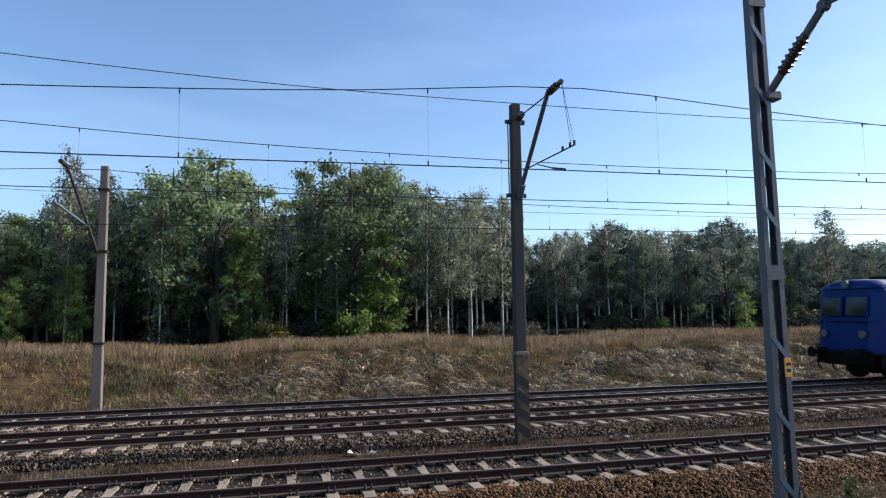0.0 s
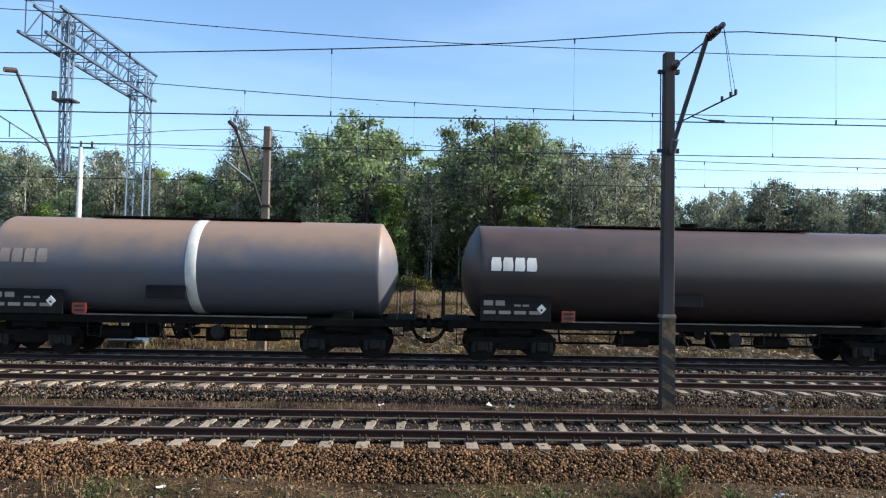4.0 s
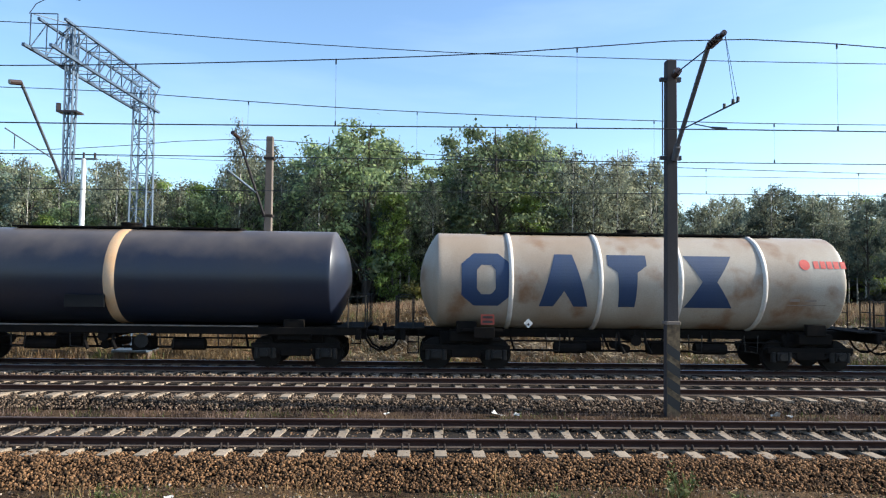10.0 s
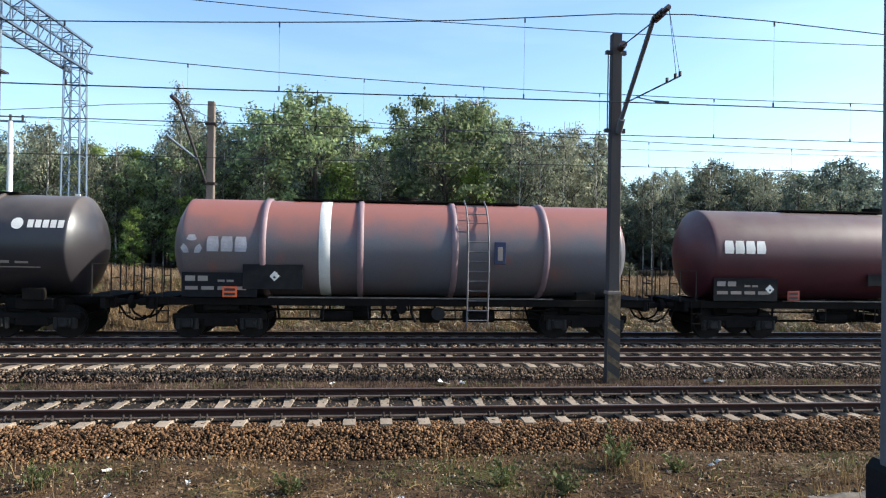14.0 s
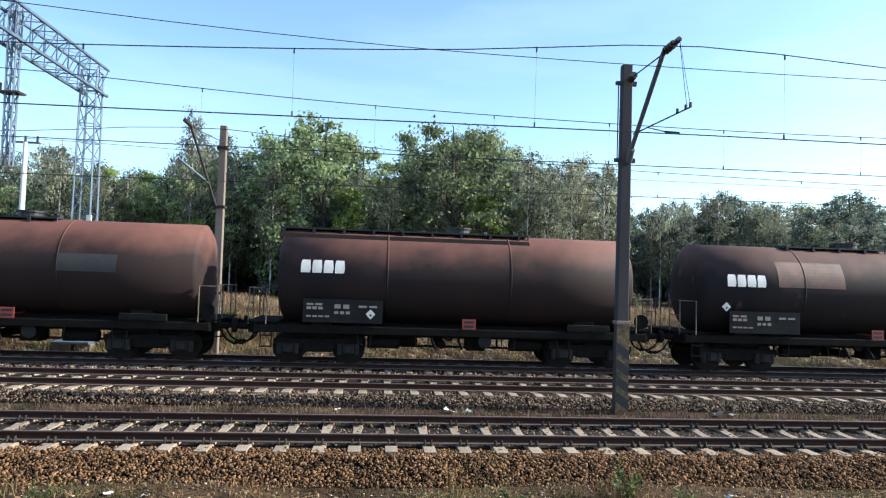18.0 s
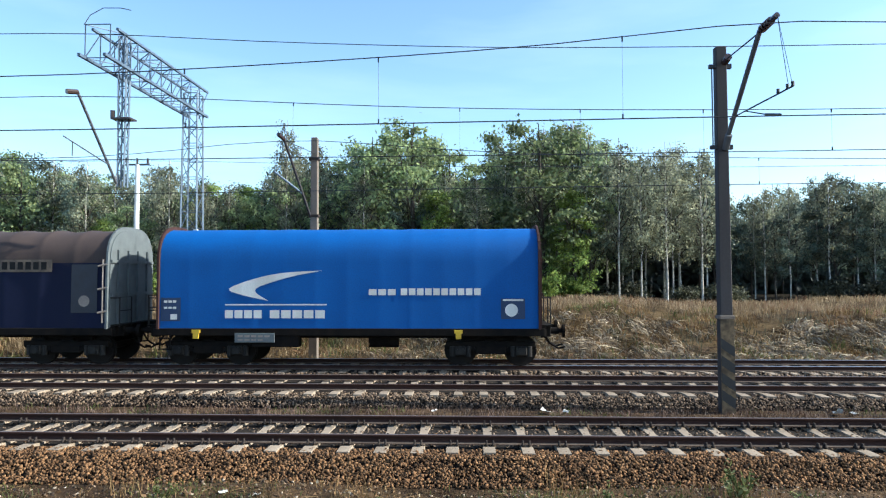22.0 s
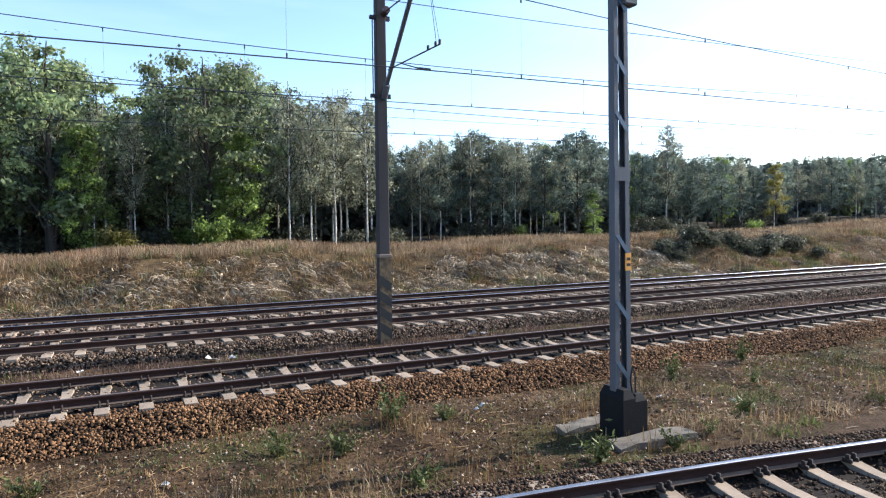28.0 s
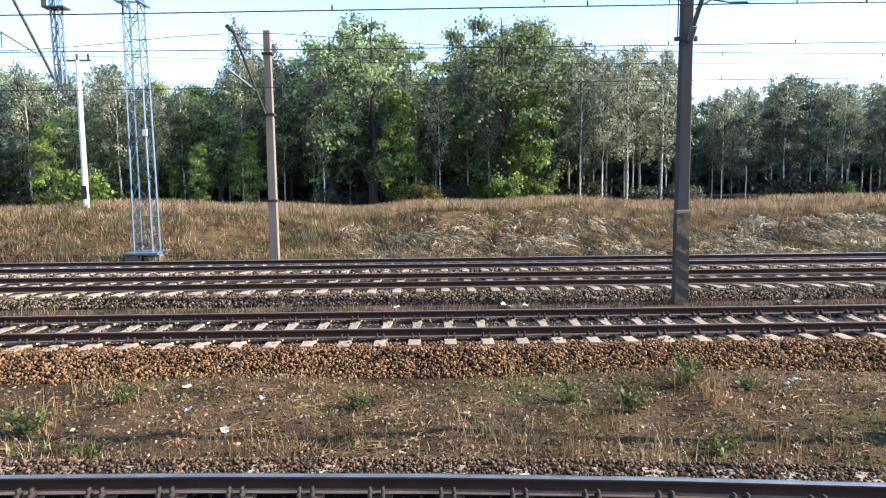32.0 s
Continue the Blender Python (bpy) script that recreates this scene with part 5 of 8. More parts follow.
def livery(name, left, right):
    """Silver paint with blue ends that dissolve into it in thin level stripes; left, right: (edge at z 0, slope, width)."""
    m = material(name, (0.185, 0.183, 0.195), 0.45, 0.1, second=(0.13, 0.127, 0.137), scale=1.2, streak=True, gloss=0.25)
    n, l = m.node_tree.nodes, m.node_tree.links
    b = n["Principled BSDF"]
    co = n.new("ShaderNodeTexCoord")
    sx = n.new("ShaderNodeSeparateXYZ")
    l.new(co.outputs["Object"], sx.inputs[0])

    def math_node(op, a, c):
        k = n.new("ShaderNodeMath")
        k.operation = op
        for j, q in enumerate((a, c)):
            if isinstance(q, (int, float)):
                k.inputs[j].default_value = q
            else:
                l.new(q, k.inputs[j])
        return k.outputs[0]
    tooth = math_node("FRACT", math_node("DIVIDE", sx.outputs["Z"], 0.066), 0)
    fac = []
    for (p0, p1, w), sg in ((left, 1), (right, -1)):
        edge = math_node("ADD", math_node("MULTIPLY", sx.outputs["Z"], p1), p0)
        d = math_node("DIVIDE", math_node("MULTIPLY", math_node("SUBTRACT", sx.outputs["X"], edge), sg), w)
        fac.append(math_node("GREATER_THAN", tooth, d))
    blue = math_node("MAXIMUM", fac[0], fac[1])
    mix = n.new("ShaderNodeMixRGB")
    old = b.inputs["Base Color"].links[0].from_socket
    l.new(blue, mix.inputs[0])
    l.new(old, mix.inputs[1])
    mix.inputs[2].default_value = (0.002, 0.022, 0.125, 1)
    l.new(mix.outputs[0], b.inputs["Base Color"])
    return m


def loco(s, L, flip, label):
    """A boxy electric locomotive: silver middle, blue ends, raised louvred roof."""
    w = wagon_thing("electric_locomotive", s, label, "locomotive", "locomotives of the train")

    def X(x):
        return L - x if flip else x
    side = [(-1.45, 1.04), (-1.48, 1.4), (-1.48, 3.25), (-1.36, 3.52), (-0.95, 3.74), (0, 3.82), (0.95, 3.74), (1.36, 3.52), (1.48, 3.25), (1.48, 1.4), (1.45, 1.04)]
    cols = [(0.72, 0.66, 0.975), (0.74, 0.76, 0.98), (0.80, 0.85, 0.985), (0.90, 0.925, 0.99), (1.04, 0.975, 0.995), (1.22, 1.0, 1.0), (1.5, 1.0, 1.0), (3.0, 1.0, 1.0), (4.3, 1.0, 1.0), (L - 4.2, 1, 1), (L - 2.6, 1, 1), (L - 0.62, 1, 1), (L - 0.5, 0.97, 0.99)]
    v, f, mi = [], [], []
    k = len(side)

    def rake(x, z):
        """The cab front leans back above the waist."""
        return 0.2 * max(0.0, min(1.0, (1.5 - x) / 0.78)) * max(0.0, z - 2.25)
    for x, g, h in cols:
        v += [(X(x + rake(x, z)), y * g, 1.04 + (z - 1.04) * h) for y, z in side]
    for i in range(len(cols) - 1):
        for j in range(k - 1):
            q = (i * k + j, i * k + j + 1, (i + 1) * k + j + 1, (i + 1) * k + j)
            f.append(q[::-1] if flip else q)
            mi.append(2 if 3 <= j <= 6 and i >= 6 else 0)
    if flip:
        paint = livery("loco_livery_trailing", (4.68, -0.72, 1.1), (12.62, 0.5, 0.5))
    else:
        paint = livery("loco_livery_leading", (4.69, -0.49, 1.3), (13.62, 0.64, 0.9))
    body = raw("body", np.array(v), np.array(f), paint, w)
    body.data.materials.append(M["loco_blue"])
    body.data.materials.append(M["loco_roof"])
    body.data.polygons.foreach_set("material_index", np.array(mi, np.int32))
    body.data.polygons.foreach_set("use_smooth", np.array([q < 6 * (k - 1) for q in range(len(mi))], bool))
    # visor: a raised lip round the cab roof
    for z0, z1, out, nm in ((3.46, 3.56, 0.07, "cab_visor"), (2.22, 2.26, 0.02, "waist_moulding")):
        bm = bm_new()
        loop = []
        for x, g, h in cols[:7]:
            y = 1.40 * g if z0 > 3 else 1.48 * g
            loop.append((x + rake(x, z0) - out * (1.5 - x) / 0.78, y + out * 0.3))
        loop = [(x, -y) for x, y in loop[::-1]] + loop
        low = [bm.verts.new((X(x), y, z0)) for x, y in loop]
        high = [bm.verts.new((X(x + (0.06 if z0 > 3 else 0)), y * 0.97, z1)) for x, y in loop]
        bm.faces.new(low)
        bm.faces.new(high[::-1])
        for q in range(len(low)):
            e = (q + 1) % len(low)
            bm.faces.new((low[q], low[e], high[e], high[q]))
        part(nm, bm, M["loco_blue"], w)
    for c, nm in ((0, "cab_front"), (len(cols) - 1, "rear_wall")):
        bm = bm_new()
        x, g, h = cols[c]
        ring = [bm.verts.new((X(x + rake(x, z)), y * g, 1.04 + (z - 1.04) * h)) for y, z in side]
        bm.faces.new(ring)
        part(nm, bm, M["loco_blue"] if c == 0 else M["underframe"], w)
    # windows and panels
    for x in (12.75, L - 2.0) if flip else (5.2, 12.75, L - 2.0):
        bm = bm_new()
        box(bm, X(x) - 0.52, X(x) + 0.52, -1.505, -1.47, 2.42, 3.2, 0.03)
        fr = part("window", bm, M["grille_dark"], w)
        bm = bm_new()
        box(bm, X(x) - 0.47, X(x) + 0.47, -1.512, -1.50, 2.47, 3.15, 0.004)
        part("pane", bm, M["glass"], fr)
    if flip:
        for z0, z1 in ((2.42, 2.88), (2.95, 3.2)):
            bm = bm_new()
            box(bm, X(5.2) - 0.52, X(5.2) + 0.52, -1.505, -1.47, z0, z1, 0.03)
            fr = part("vent_window", bm, M["grille_dark"], w)
            bm = bm_new()
            box(bm, X(5.2) - 0.47, X(5.2) + 0.47, -1.512, -1.50, z0 + 0.05, z1 - 0.05, 0.004)
            part("pane", bm, M["glass"], fr)
    for x in (L / 2 - 1.27, L / 2 + 1.28):
        bm = bm_new()
        for a in (rect(x - 0.55, x + 0.55, 2.44, 2.47), rect(x - 0.55, x + 0.55, 2.87, 2.9), rect(x - 0.55, x - 0.52, 2.44, 2.9), rect(x + 0.52, x + 0.55, 2.44, 2.9)):
            (p, q), (r, t) = a[0], a[2]
            box(bm, p, r, -1.505, -1.47, q, t)
        part("hatch_frame", bm, M["grille_dark"], w)
    bm = bm_new()
    box(bm, X(2.25) - 0.42, X(2.25) + 0.42, -1.50, -1.46, 1.2, 3.2, 0.02)
    dr = part("cab_door", bm, M["loco_blue"], w)
    bm = bm_new()
    box(bm, X(2.25) - 0.25, X(2.25) + 0.25, -1.515, -1.49, 2.56, 3.16, 0.005)
    part("pane", bm, M["glass"], dr)
    bm = bm_new()
    rod(bm, (X(2.25) + 0.28, -1.53, 2.3), (X(2.25) + 0.28, -1.53, 2.42), 0.02, 6)
    part("door_handle", bm, M["frame_grey"], dr)
    # no hollows: dark raised boxes paint the shade of the step recesses
    for z in (1.14, 1.38, 1.6):
        bm = bm_new()
        box(bm, X(2.25) - 0.24, X(2.25) + 0.24, -1.505, -1.47, z, z + 0.1)
        part("step_recess", bm, M["grille_dark"], w)
    for dx in (-0.42, 0.42):
        bm = bm_new()
        rod(bm, (X(2.25) + dx, -1.56, 1.72), (X(2.25) + dx, -1.56, 3.2), 0.018, 6)
        for z in (1.74, 3.18):
            rod(bm, (X(2.25) + dx, -1.56, z), (X(2.25) + dx, -1.47, z), 0.016, 6)
        if flip:
            part("handrail", bm, M["loco_blue"], w, "blue cab handrail")
        else:
            part("handrail", bm, M["white_paint"], w, "white cab handrail")
    for z in (0.42, 0.66, 0.9):
        bm = bm_new()
        box(bm, X(2.25) - 0.3, X(2.25) + 0.3, -1.54, -1.3, z, z + 0.03)
        part("cab_step", bm, M["axlebox"], w)
    for dx in (-0.3, 0.3):
        bm = bm_new()
        bar(bm, (X(2.25) + dx, -1.52, 0.4), (X(2.25) + dx, -1.48, 1.06), 0.03, 0.03)
        part("step_hanger", bm, M["axlebox"], w)
    # cab nose: windscreen, lamps
    x = X(0.72)
    sg = -1 if not flip else 1
    for y in (-0.58, 0.58):
        bm = bm_new()
        box(bm, x - 0.04, x + 0.04, y - 0.48, y + 0.48, 2.42, 3.15, 0.02)
        for v in bm.verts:
            v.co.x -= sg * 0.2 * (v.co.z - 2.25)
        fr = part("windscreen", bm, M["white_paint"] if flip else M["loco_blue"], w, "white-framed windscreen" if flip else "blue-framed windscreen")
        bm = bm_new()
        box(bm, x + sg * 0.05 - 0.015, x + sg * 0.05 + 0.015, y - 0.445, y + 0.445, 2.455, 3.115)
        for v in bm.verts:
            v.co.x -= sg * 0.2 * (v.co.z - 2.25)
        part("pane", bm, M["glass"], fr)
        bm = bm_new()
        rod(bm, (x, y * 1.5, 1.75), (x + sg * 0.1, y * 1.5, 1.75), 0.14, 14)
        part("headlight", bm, M["frame_grey"], w)
    bm = bm_new()
    rod(bm, (x - sg * 0.34, 0, 3.62), (x - sg * 0.16, 0, 3.62), 0.15, 14)
    part("top_headlight", bm, M["frame_grey"], w)
    bm = bm_new()
    box(bm, min(x, x + sg * 0.1), max(x, x + sg * 0.1), -1.25, 1.25, 0.62, 1.12, 0.03)
    part("buffer_beam", bm, M["underframe"], w)
    for y in (-1.05, -0.35, 0.35, 1.05):
        part("brake_hose", bent([(x + sg * 0.1, y, 1.0), (x + sg * 0.24, y, 0.9), (x + sg * 0.26, y + 0.02, 0.7), (x + sg * 0.2, y + 0.05, 0.5), (x + sg * 0.02, y + 0.08, 0.36)], 0.03), M["underframe"], w)
    # raised roof with louvres
    c = L / 2 + 0.08 * (1 if not flip else -1)
    prof = [(-1.49, 2.98), (-1.49, 3.2), (-1.16, 4.02), (-0.9, 4.08), (0.9, 4.08), (1.16, 4.02), (1.49, 3.2), (1.49, 2.98)]

    def slope(z, lift=0.0):
        """A place on the sloping near face of the hood."""
        return -1.49 + 0.402 * (z - 3.2) - lift
    bm = bm_new()
    rings = [[bm.verts.new((xx + e * 0.30 * max(0.0, z - 3.2), y, z)) for y, z in prof] for xx, e in ((c - 2.36, 1), (c + 2.36, -1))]
    for j in range(len(prof) - 1):
        bm.faces.new((rings[0][j], rings[1][j], rings[1][j + 1], rings[0][j + 1]))
    bm.faces.new(rings[0])
    bm.faces.new(rings[1][::-1])
    bmesh.ops.recalc_face_normals(bm, faces=bm.faces)
    hood = part("roof_hood", bm, M["loco_roof"], w, "silver louvred roof hood")
    bm = bm_new()
    for za, zb in ((3.02, 3.02), (3.98, 3.98)):
        bar(bm, (c - 2.36 + 0.3 * max(0, za - 3.2), slope(max(za, 3.2), 0.015), za), (c + 2.36 - 0.3 * max(0, za - 3.2), slope(max(za, 3.2), 0.015), zb), 0.05, 0.06)
    for xa, xb in ((c - 2.34, c - 2.1), (c, c), (c + 2.34, c + 2.1)):
        bar(bm, (xa, slope(3.2, 0.015), 3.2), (xb, slope(3.98, 0.015), 3.98), 0.07, 0.05)
    part("hood_frame", bm, M["loco_roof"], hood)
    for i, xx in enumerate((c - 1.13, c + 1.13)):
        louvred = not flip or i == 1
        lo, hi = (3.18, 3.58) if not flip else (3.24, 3.9)
        if louvred:
            # dark sheet behind the slats, painting the shade inside the opening
            bm = bm_new()
            bm.faces.new([bm.verts.new((xx + u, slope(z, 0.006), z)) for u, z in ((-0.84, lo), (0.84, lo), (0.80, hi), (-0.80, hi))])
            part("louvre_opening", bm, M["grille_dark"], hood)
            n = 5 if not flip else 8
            for q in range(n):
                z = lo + (hi - lo) * (q + 0.5) / n
                bm = bm_new()
                bar(bm, (xx - 0.83, slope(z, 0.02), z), (xx + 0.83, slope(z, 0.02), z), 0.012, (0.035 if not flip else 0.065))
                part("louvre_slat", bm, M["loco_roof"], hood)
        if not flip or not louvred:
            a, b = (3.64, 3.92) if not flip else (3.24, 3.9)
            bm = bm_new()
            bm.faces.new([bm.verts.new((xx + u, slope(z, 0.02), z)) for u, z in ((-0.86, a), (0.86, a), (0.82, b), (-0.82, b))])
            bmesh.ops.solidify(bm, geom=bm.faces[:], thickness=0.02)
            part("hood_panel", bm, M["loco_roof"], hood)
    # roof gear and folded pantographs
    for x, up in ((4.75, flip), (13.2, not flip)):
        xx = X(x)
        bm = bm_new()
        for y in (-0.6, 0.6):
            rod(bm, (xx - 1.1, y, 4.02), (xx + 1.1, y, 4.02), 0.03, 6)
        for dx in (-1.05, 0.0, 1.05):
            rod(bm, (xx + dx, -0.6, 4.02), (xx + dx, 0.6, 4.02), 0.03, 6)
        pg = part("pantograph", bm, M["panto"], w, "raised pantograph" if up else "folded pantograph")
        for dx in (-0.8, 0.8):
            for y in (-0.6, 0.6):
                o = part("insulator", lathe((xx + dx, y, 3.7), (xx + dx, y, 4.0), [(0, 0.05), (0.15, 0.085), (0.3, 0.05), (0.45, 0.085), (0.6, 0.05), (0.75, 0.085), (0.9, 0.05), (1, 0.05)]), M["insulator"], pg)
        for y in (-0.5, 0.5):
            if up:
                kx, tz = xx - 1.6, 4.75
                pts = [(xx + 0.9, y, 4.05), (kx + 0.2, y * 0.8, tz), (xx - 0.1, y * 0.9, 5.42)]
            else:
                pts = [(xx - 1.3, y, 4.1), (xx + 1.2, y, 4.32), (xx - 0.8, y, 4.46)]
            v, f = tube(np.array(pts), 0.032, 0.022, 6)
            raw("arm", v, f, M["panto"], pg)
        for q in (-0.1,) if up else (-0.85, -0.55):
            zz = 5.44 if up else 4.5
            v, f = tube(np.array([(xx + q, -1.2, zz - 0.14), (xx + q, -0.95, zz), (xx + q, 0.95, zz), (xx + q, 1.2, zz - 0.14)]), 0.036, 0.036, 6)
            raw("contact_strip", v, f, M["panto"], pg)
    for a, b in ((2.7, L / 2 - 2.5), (L / 2 + 2.5, L - 1.6)):
        p, q = min(X(a), X(b)), max(X(a), X(b))
        bm = bm_new()
        for x in np.arange(p + 0.1, q, 0.8):
            box(bm, x - 0.04, x + 0.04, -1.12, -0.86, 3.66, 3.9)
        box(bm, p, q, -1.16, -0.82, 3.88, 3.93)
        box(bm, p, q, -1.17, -1.13, 3.84, 3.97)
        part("roof_walkway", bm, M["panto"], w)
        bm = bm_new()
        box(bm, p + 0.15, q - 0.15, -0.78, 0.78, 3.74, 3.95, 0.03)
        part("roof_tray", bm, M["underframe"], w)
        for x in np.linspace(p + 0.4, q - 0.4, 4):
            part("insulator", lathe((x, -0.7, 3.9), (x, -0.7, 4.18), [(0, 0.04), (0.08, 0.075), (0.2, 0.04), (0.32, 0.075), (0.44, 0.04), (0.56, 0.075), (0.68, 0.04), (0.8, 0.075), (0.9, 0.04), (1, 0.04)]), M["insulator"], w)
        v, f = tube(np.array([(p + 0.4 + (q - p - 0.8) * k / 6, -0.7, 4.18 + 0.05 * (k % 2)) for k in range(7)]), 0.022, 0.022, 6)
        raw("roof_busbar", v, f, M["panto"], w)
    bm = bm_new()
    rod(bm, (X(L - 2.2), -0.4, 3.7), (X(L - 2.2), -0.4, 4.22), 0.19, 12)
    part("roof_vent", bm, M["thatch_brown"], w, "brown round roof ventilator")
    # livery: plain blocks for the company's name, swirl for its mark
    c0 = L / 2 - 2.3
    red, navy = [], []
    zs = [-0.66 + 1.32 * q / 22 for q in range(23)]
    for z0, z1 in zip(zs, zs[1:]):
        e = [math.sqrt(max(0.0, 0.66 ** 2 - z * z)) for z in (z0, z1)]
        k = [0.24 * math.sin(math.pi * z / 0.66) + 0.02 for z in (z0, z1)]
        red.append([(c0 - e[0], 2.12 + z0), (c0 + min(k[0], e[0]) - 0.03, 2.12 + z0), (c0 + min(k[1], e[1]) - 0.03, 2.12 + z1), (c0 - e[1], 2.12 + z1)])
        if z1 < 0.45:
            navy.append([(c0 + k[0] + 0.04, 2.12 + z0), (c0 + max(e[0], k[0] + 0.05), 2.12 + z0), (c0 + max(e[1], k[1] + 0.05), 2.12 + z1), (c0 + k[1] + 0.04, 2.12 + z1)])
    red.append([(c0 - 0.12, 2.70), (c0 + 0.1, 2.72), (c0 + 0.26, 2.95), (c0 + 0.02, 2.9)])
    part("painted_emblem", on_side(red, -1.48, 0.006), M["letter_red"], w, "red swirl mark")
    part("painted_emblem", on_side(navy, -1.48, 0.006), M["letter_navy"], w, "navy swirl mark")
    for k, poly in enumerate(blocks(c0 + 1.2, c0 + 5.25, 1.54, 2.76, 5, 0.14)):
        (xa, za), (xb, zb) = poly[0], poly[2]
        if k in (1, 3):
            poly = [[((xa + xb) / 2 + 0.40 * q * math.cos(g), 2.15 + 0.61 * (q if q == 1 else q + 0.12) * math.sin(g)) for q, g in ((1, g0), (1, g1), (0.4, g1), (0.4, g0))]
                    for g0, g1 in ((radians(15 * j), radians(15 * j + 15)) for j in range(24))]
        else:
            e = 0.16
            poly = [[(xa + e, za), (xb - e, za), (xb, za + e), (xb, zb - e), (xb - e, zb), (xa + e, zb), (xa, zb - e), (xa, za + e)]]
        part("painted_block", on_side(poly, -1.48, 0.006), M["letter_red"], w, "faded red shape of the company mark")
    a = X(L - 2.0)
    part("number_bars", on_side(blocks(a - 0.33, a + 0.33, 1.88, 1.96, 5), -1.48, 0.007), M["frame_grey"], w)
    # running gear
    bm = bm_new()
    box(bm, 1.0, L - 1.0, -1.3, 1.3, 0.55, 1.05)
    box(bm, L / 2 - 2.3, L / 2 + 2.3, -1.25, 1.25, 0.30, 0.9, 0.04)
    box(bm, L / 2 - 0.7, L / 2 + 0.7, -1.4, -1.0, 0.32, 0.9, 0.04)
    for x in (4.0, L - 4.0):
        box(bm, x - 2.7, x + 2.7, -0.6, 0.6, 0.3, 0.9)
        for y in (-1.05,):
            box(bm, x - 2.4, x + 2.4, y - 0.12, y + 0.12, 0.42, 0.7, 0.03)
            for q in (-1.9, 0.0, 1.9):
                box(bm, x + q - 0.25, x + q + 0.25, y - 0.18, y + 0.1, 0.3, 0.75, 0.03)
    part("running_gear", bm, M["underframe"], w)
    def drive_wheels():
        bm = bm_new()
        rod(bm, (0, -0.9, 0), (0, 0.9, 0), 0.1, 10)
        for y in (-0.75, 0.75):
            rod(bm, (0, y - 0.07, 0), (0, y + 0.07, 0), 0.60, 28)
        return bm

    def drive_box():
        bm = bm_new()
        box(bm, -0.24, 0.24, -1.30, -1.05, 0.38, 0.82, 0.04)
        rod(bm, (0, -1.34, 0.6), (0, -1.28, 0.6), 0.16, 14)
        for dx in (-0.42, 0.42):
            for k in range(5):
                rod(bm, (dx, -1.2, 0.45 + 0.075 * k), (dx, -1.2, 0.49 + 0.075 * k), 0.11, 10)
        bar(bm, (-0.7, -1.22, 0.36), (0.7, -1.22, 0.36), 0.05, 0.08)
        chain(bm, [(0.75, -1.15, 0.95), (0.72, -1.2, 0.6), (0.8, -1.18, 0.22)], 0.035)
        return bm
    for x in (4.0, L - 4.0):
        for q in (-1.9, 0.0, 1.9):
            shared("drive_wheels", drive_wheels, "wheelset", M["wheel"], w, pose(x + q, 0, 0.62))
            shared("drive_box", drive_box, "axlebox", M["axlebox"], w, pose(x + q, 0, 0), "grimy axle box between coil springs")
    for x in (4.55, 6.0, L - 3.4):
        bm = bm_new()
        box(bm, X(x) - 0.3, X(x) + 0.3, -1.54, -1.4, 0.96, 1.03)
        part("sill_bracket", bm, M["loco_roof"], w)
    for x in (L / 2 - 1.9, L / 2 + 0.9):
        bm = bm_new()
        rod(bm, (x, -1.1, 0.55), (x + 0.9, -1.1, 0.55), 0.2, 14)
        part("air_reservoir", bm, M["underframe"], w)
    bm = bm_new()
    p, q = sorted((X(L - 0.5), X(L + 0.06)))
    fold = []
    for k in range(11):
        e = 0.07 * (k % 2)
        xx = p + (q - p) * k / 10
        fold.append([bm.verts.new((xx, y, z)) for y, z in ((-1.05 + e, 1.25 + e), (1.05 - e, 1.25 + e), (1.05 - e, 3.35 - e), (-1.05 + e, 3.35 - e))])
    for lo, hi in zip(fold, fold[1:]):
        for k in range(4):
            bm.faces.new((lo[k], lo[(k + 1) % 4], hi[(k + 1) % 4], hi[k]))
    bmesh.ops.recalc_face_normals(bm, faces=bm.faces)
    part("gangway_bellows", bm, M["black_paint"], w, "black folded gangway bellows")
    flipm = Matrix.Translation((L, 0, 0)) @ Matrix.Rotation(math.pi, 4, "Z")
    for m in (Matrix.Identity(4), flipm):
        for y in (-0.875, 0.875):
            again(SHARED["buffer"], "buffer", w, m @ pose(0, y, 1.05))
        again(SHARED["hook"], "coupling", w, m @ pose(0, 0, 1.03))
    return w


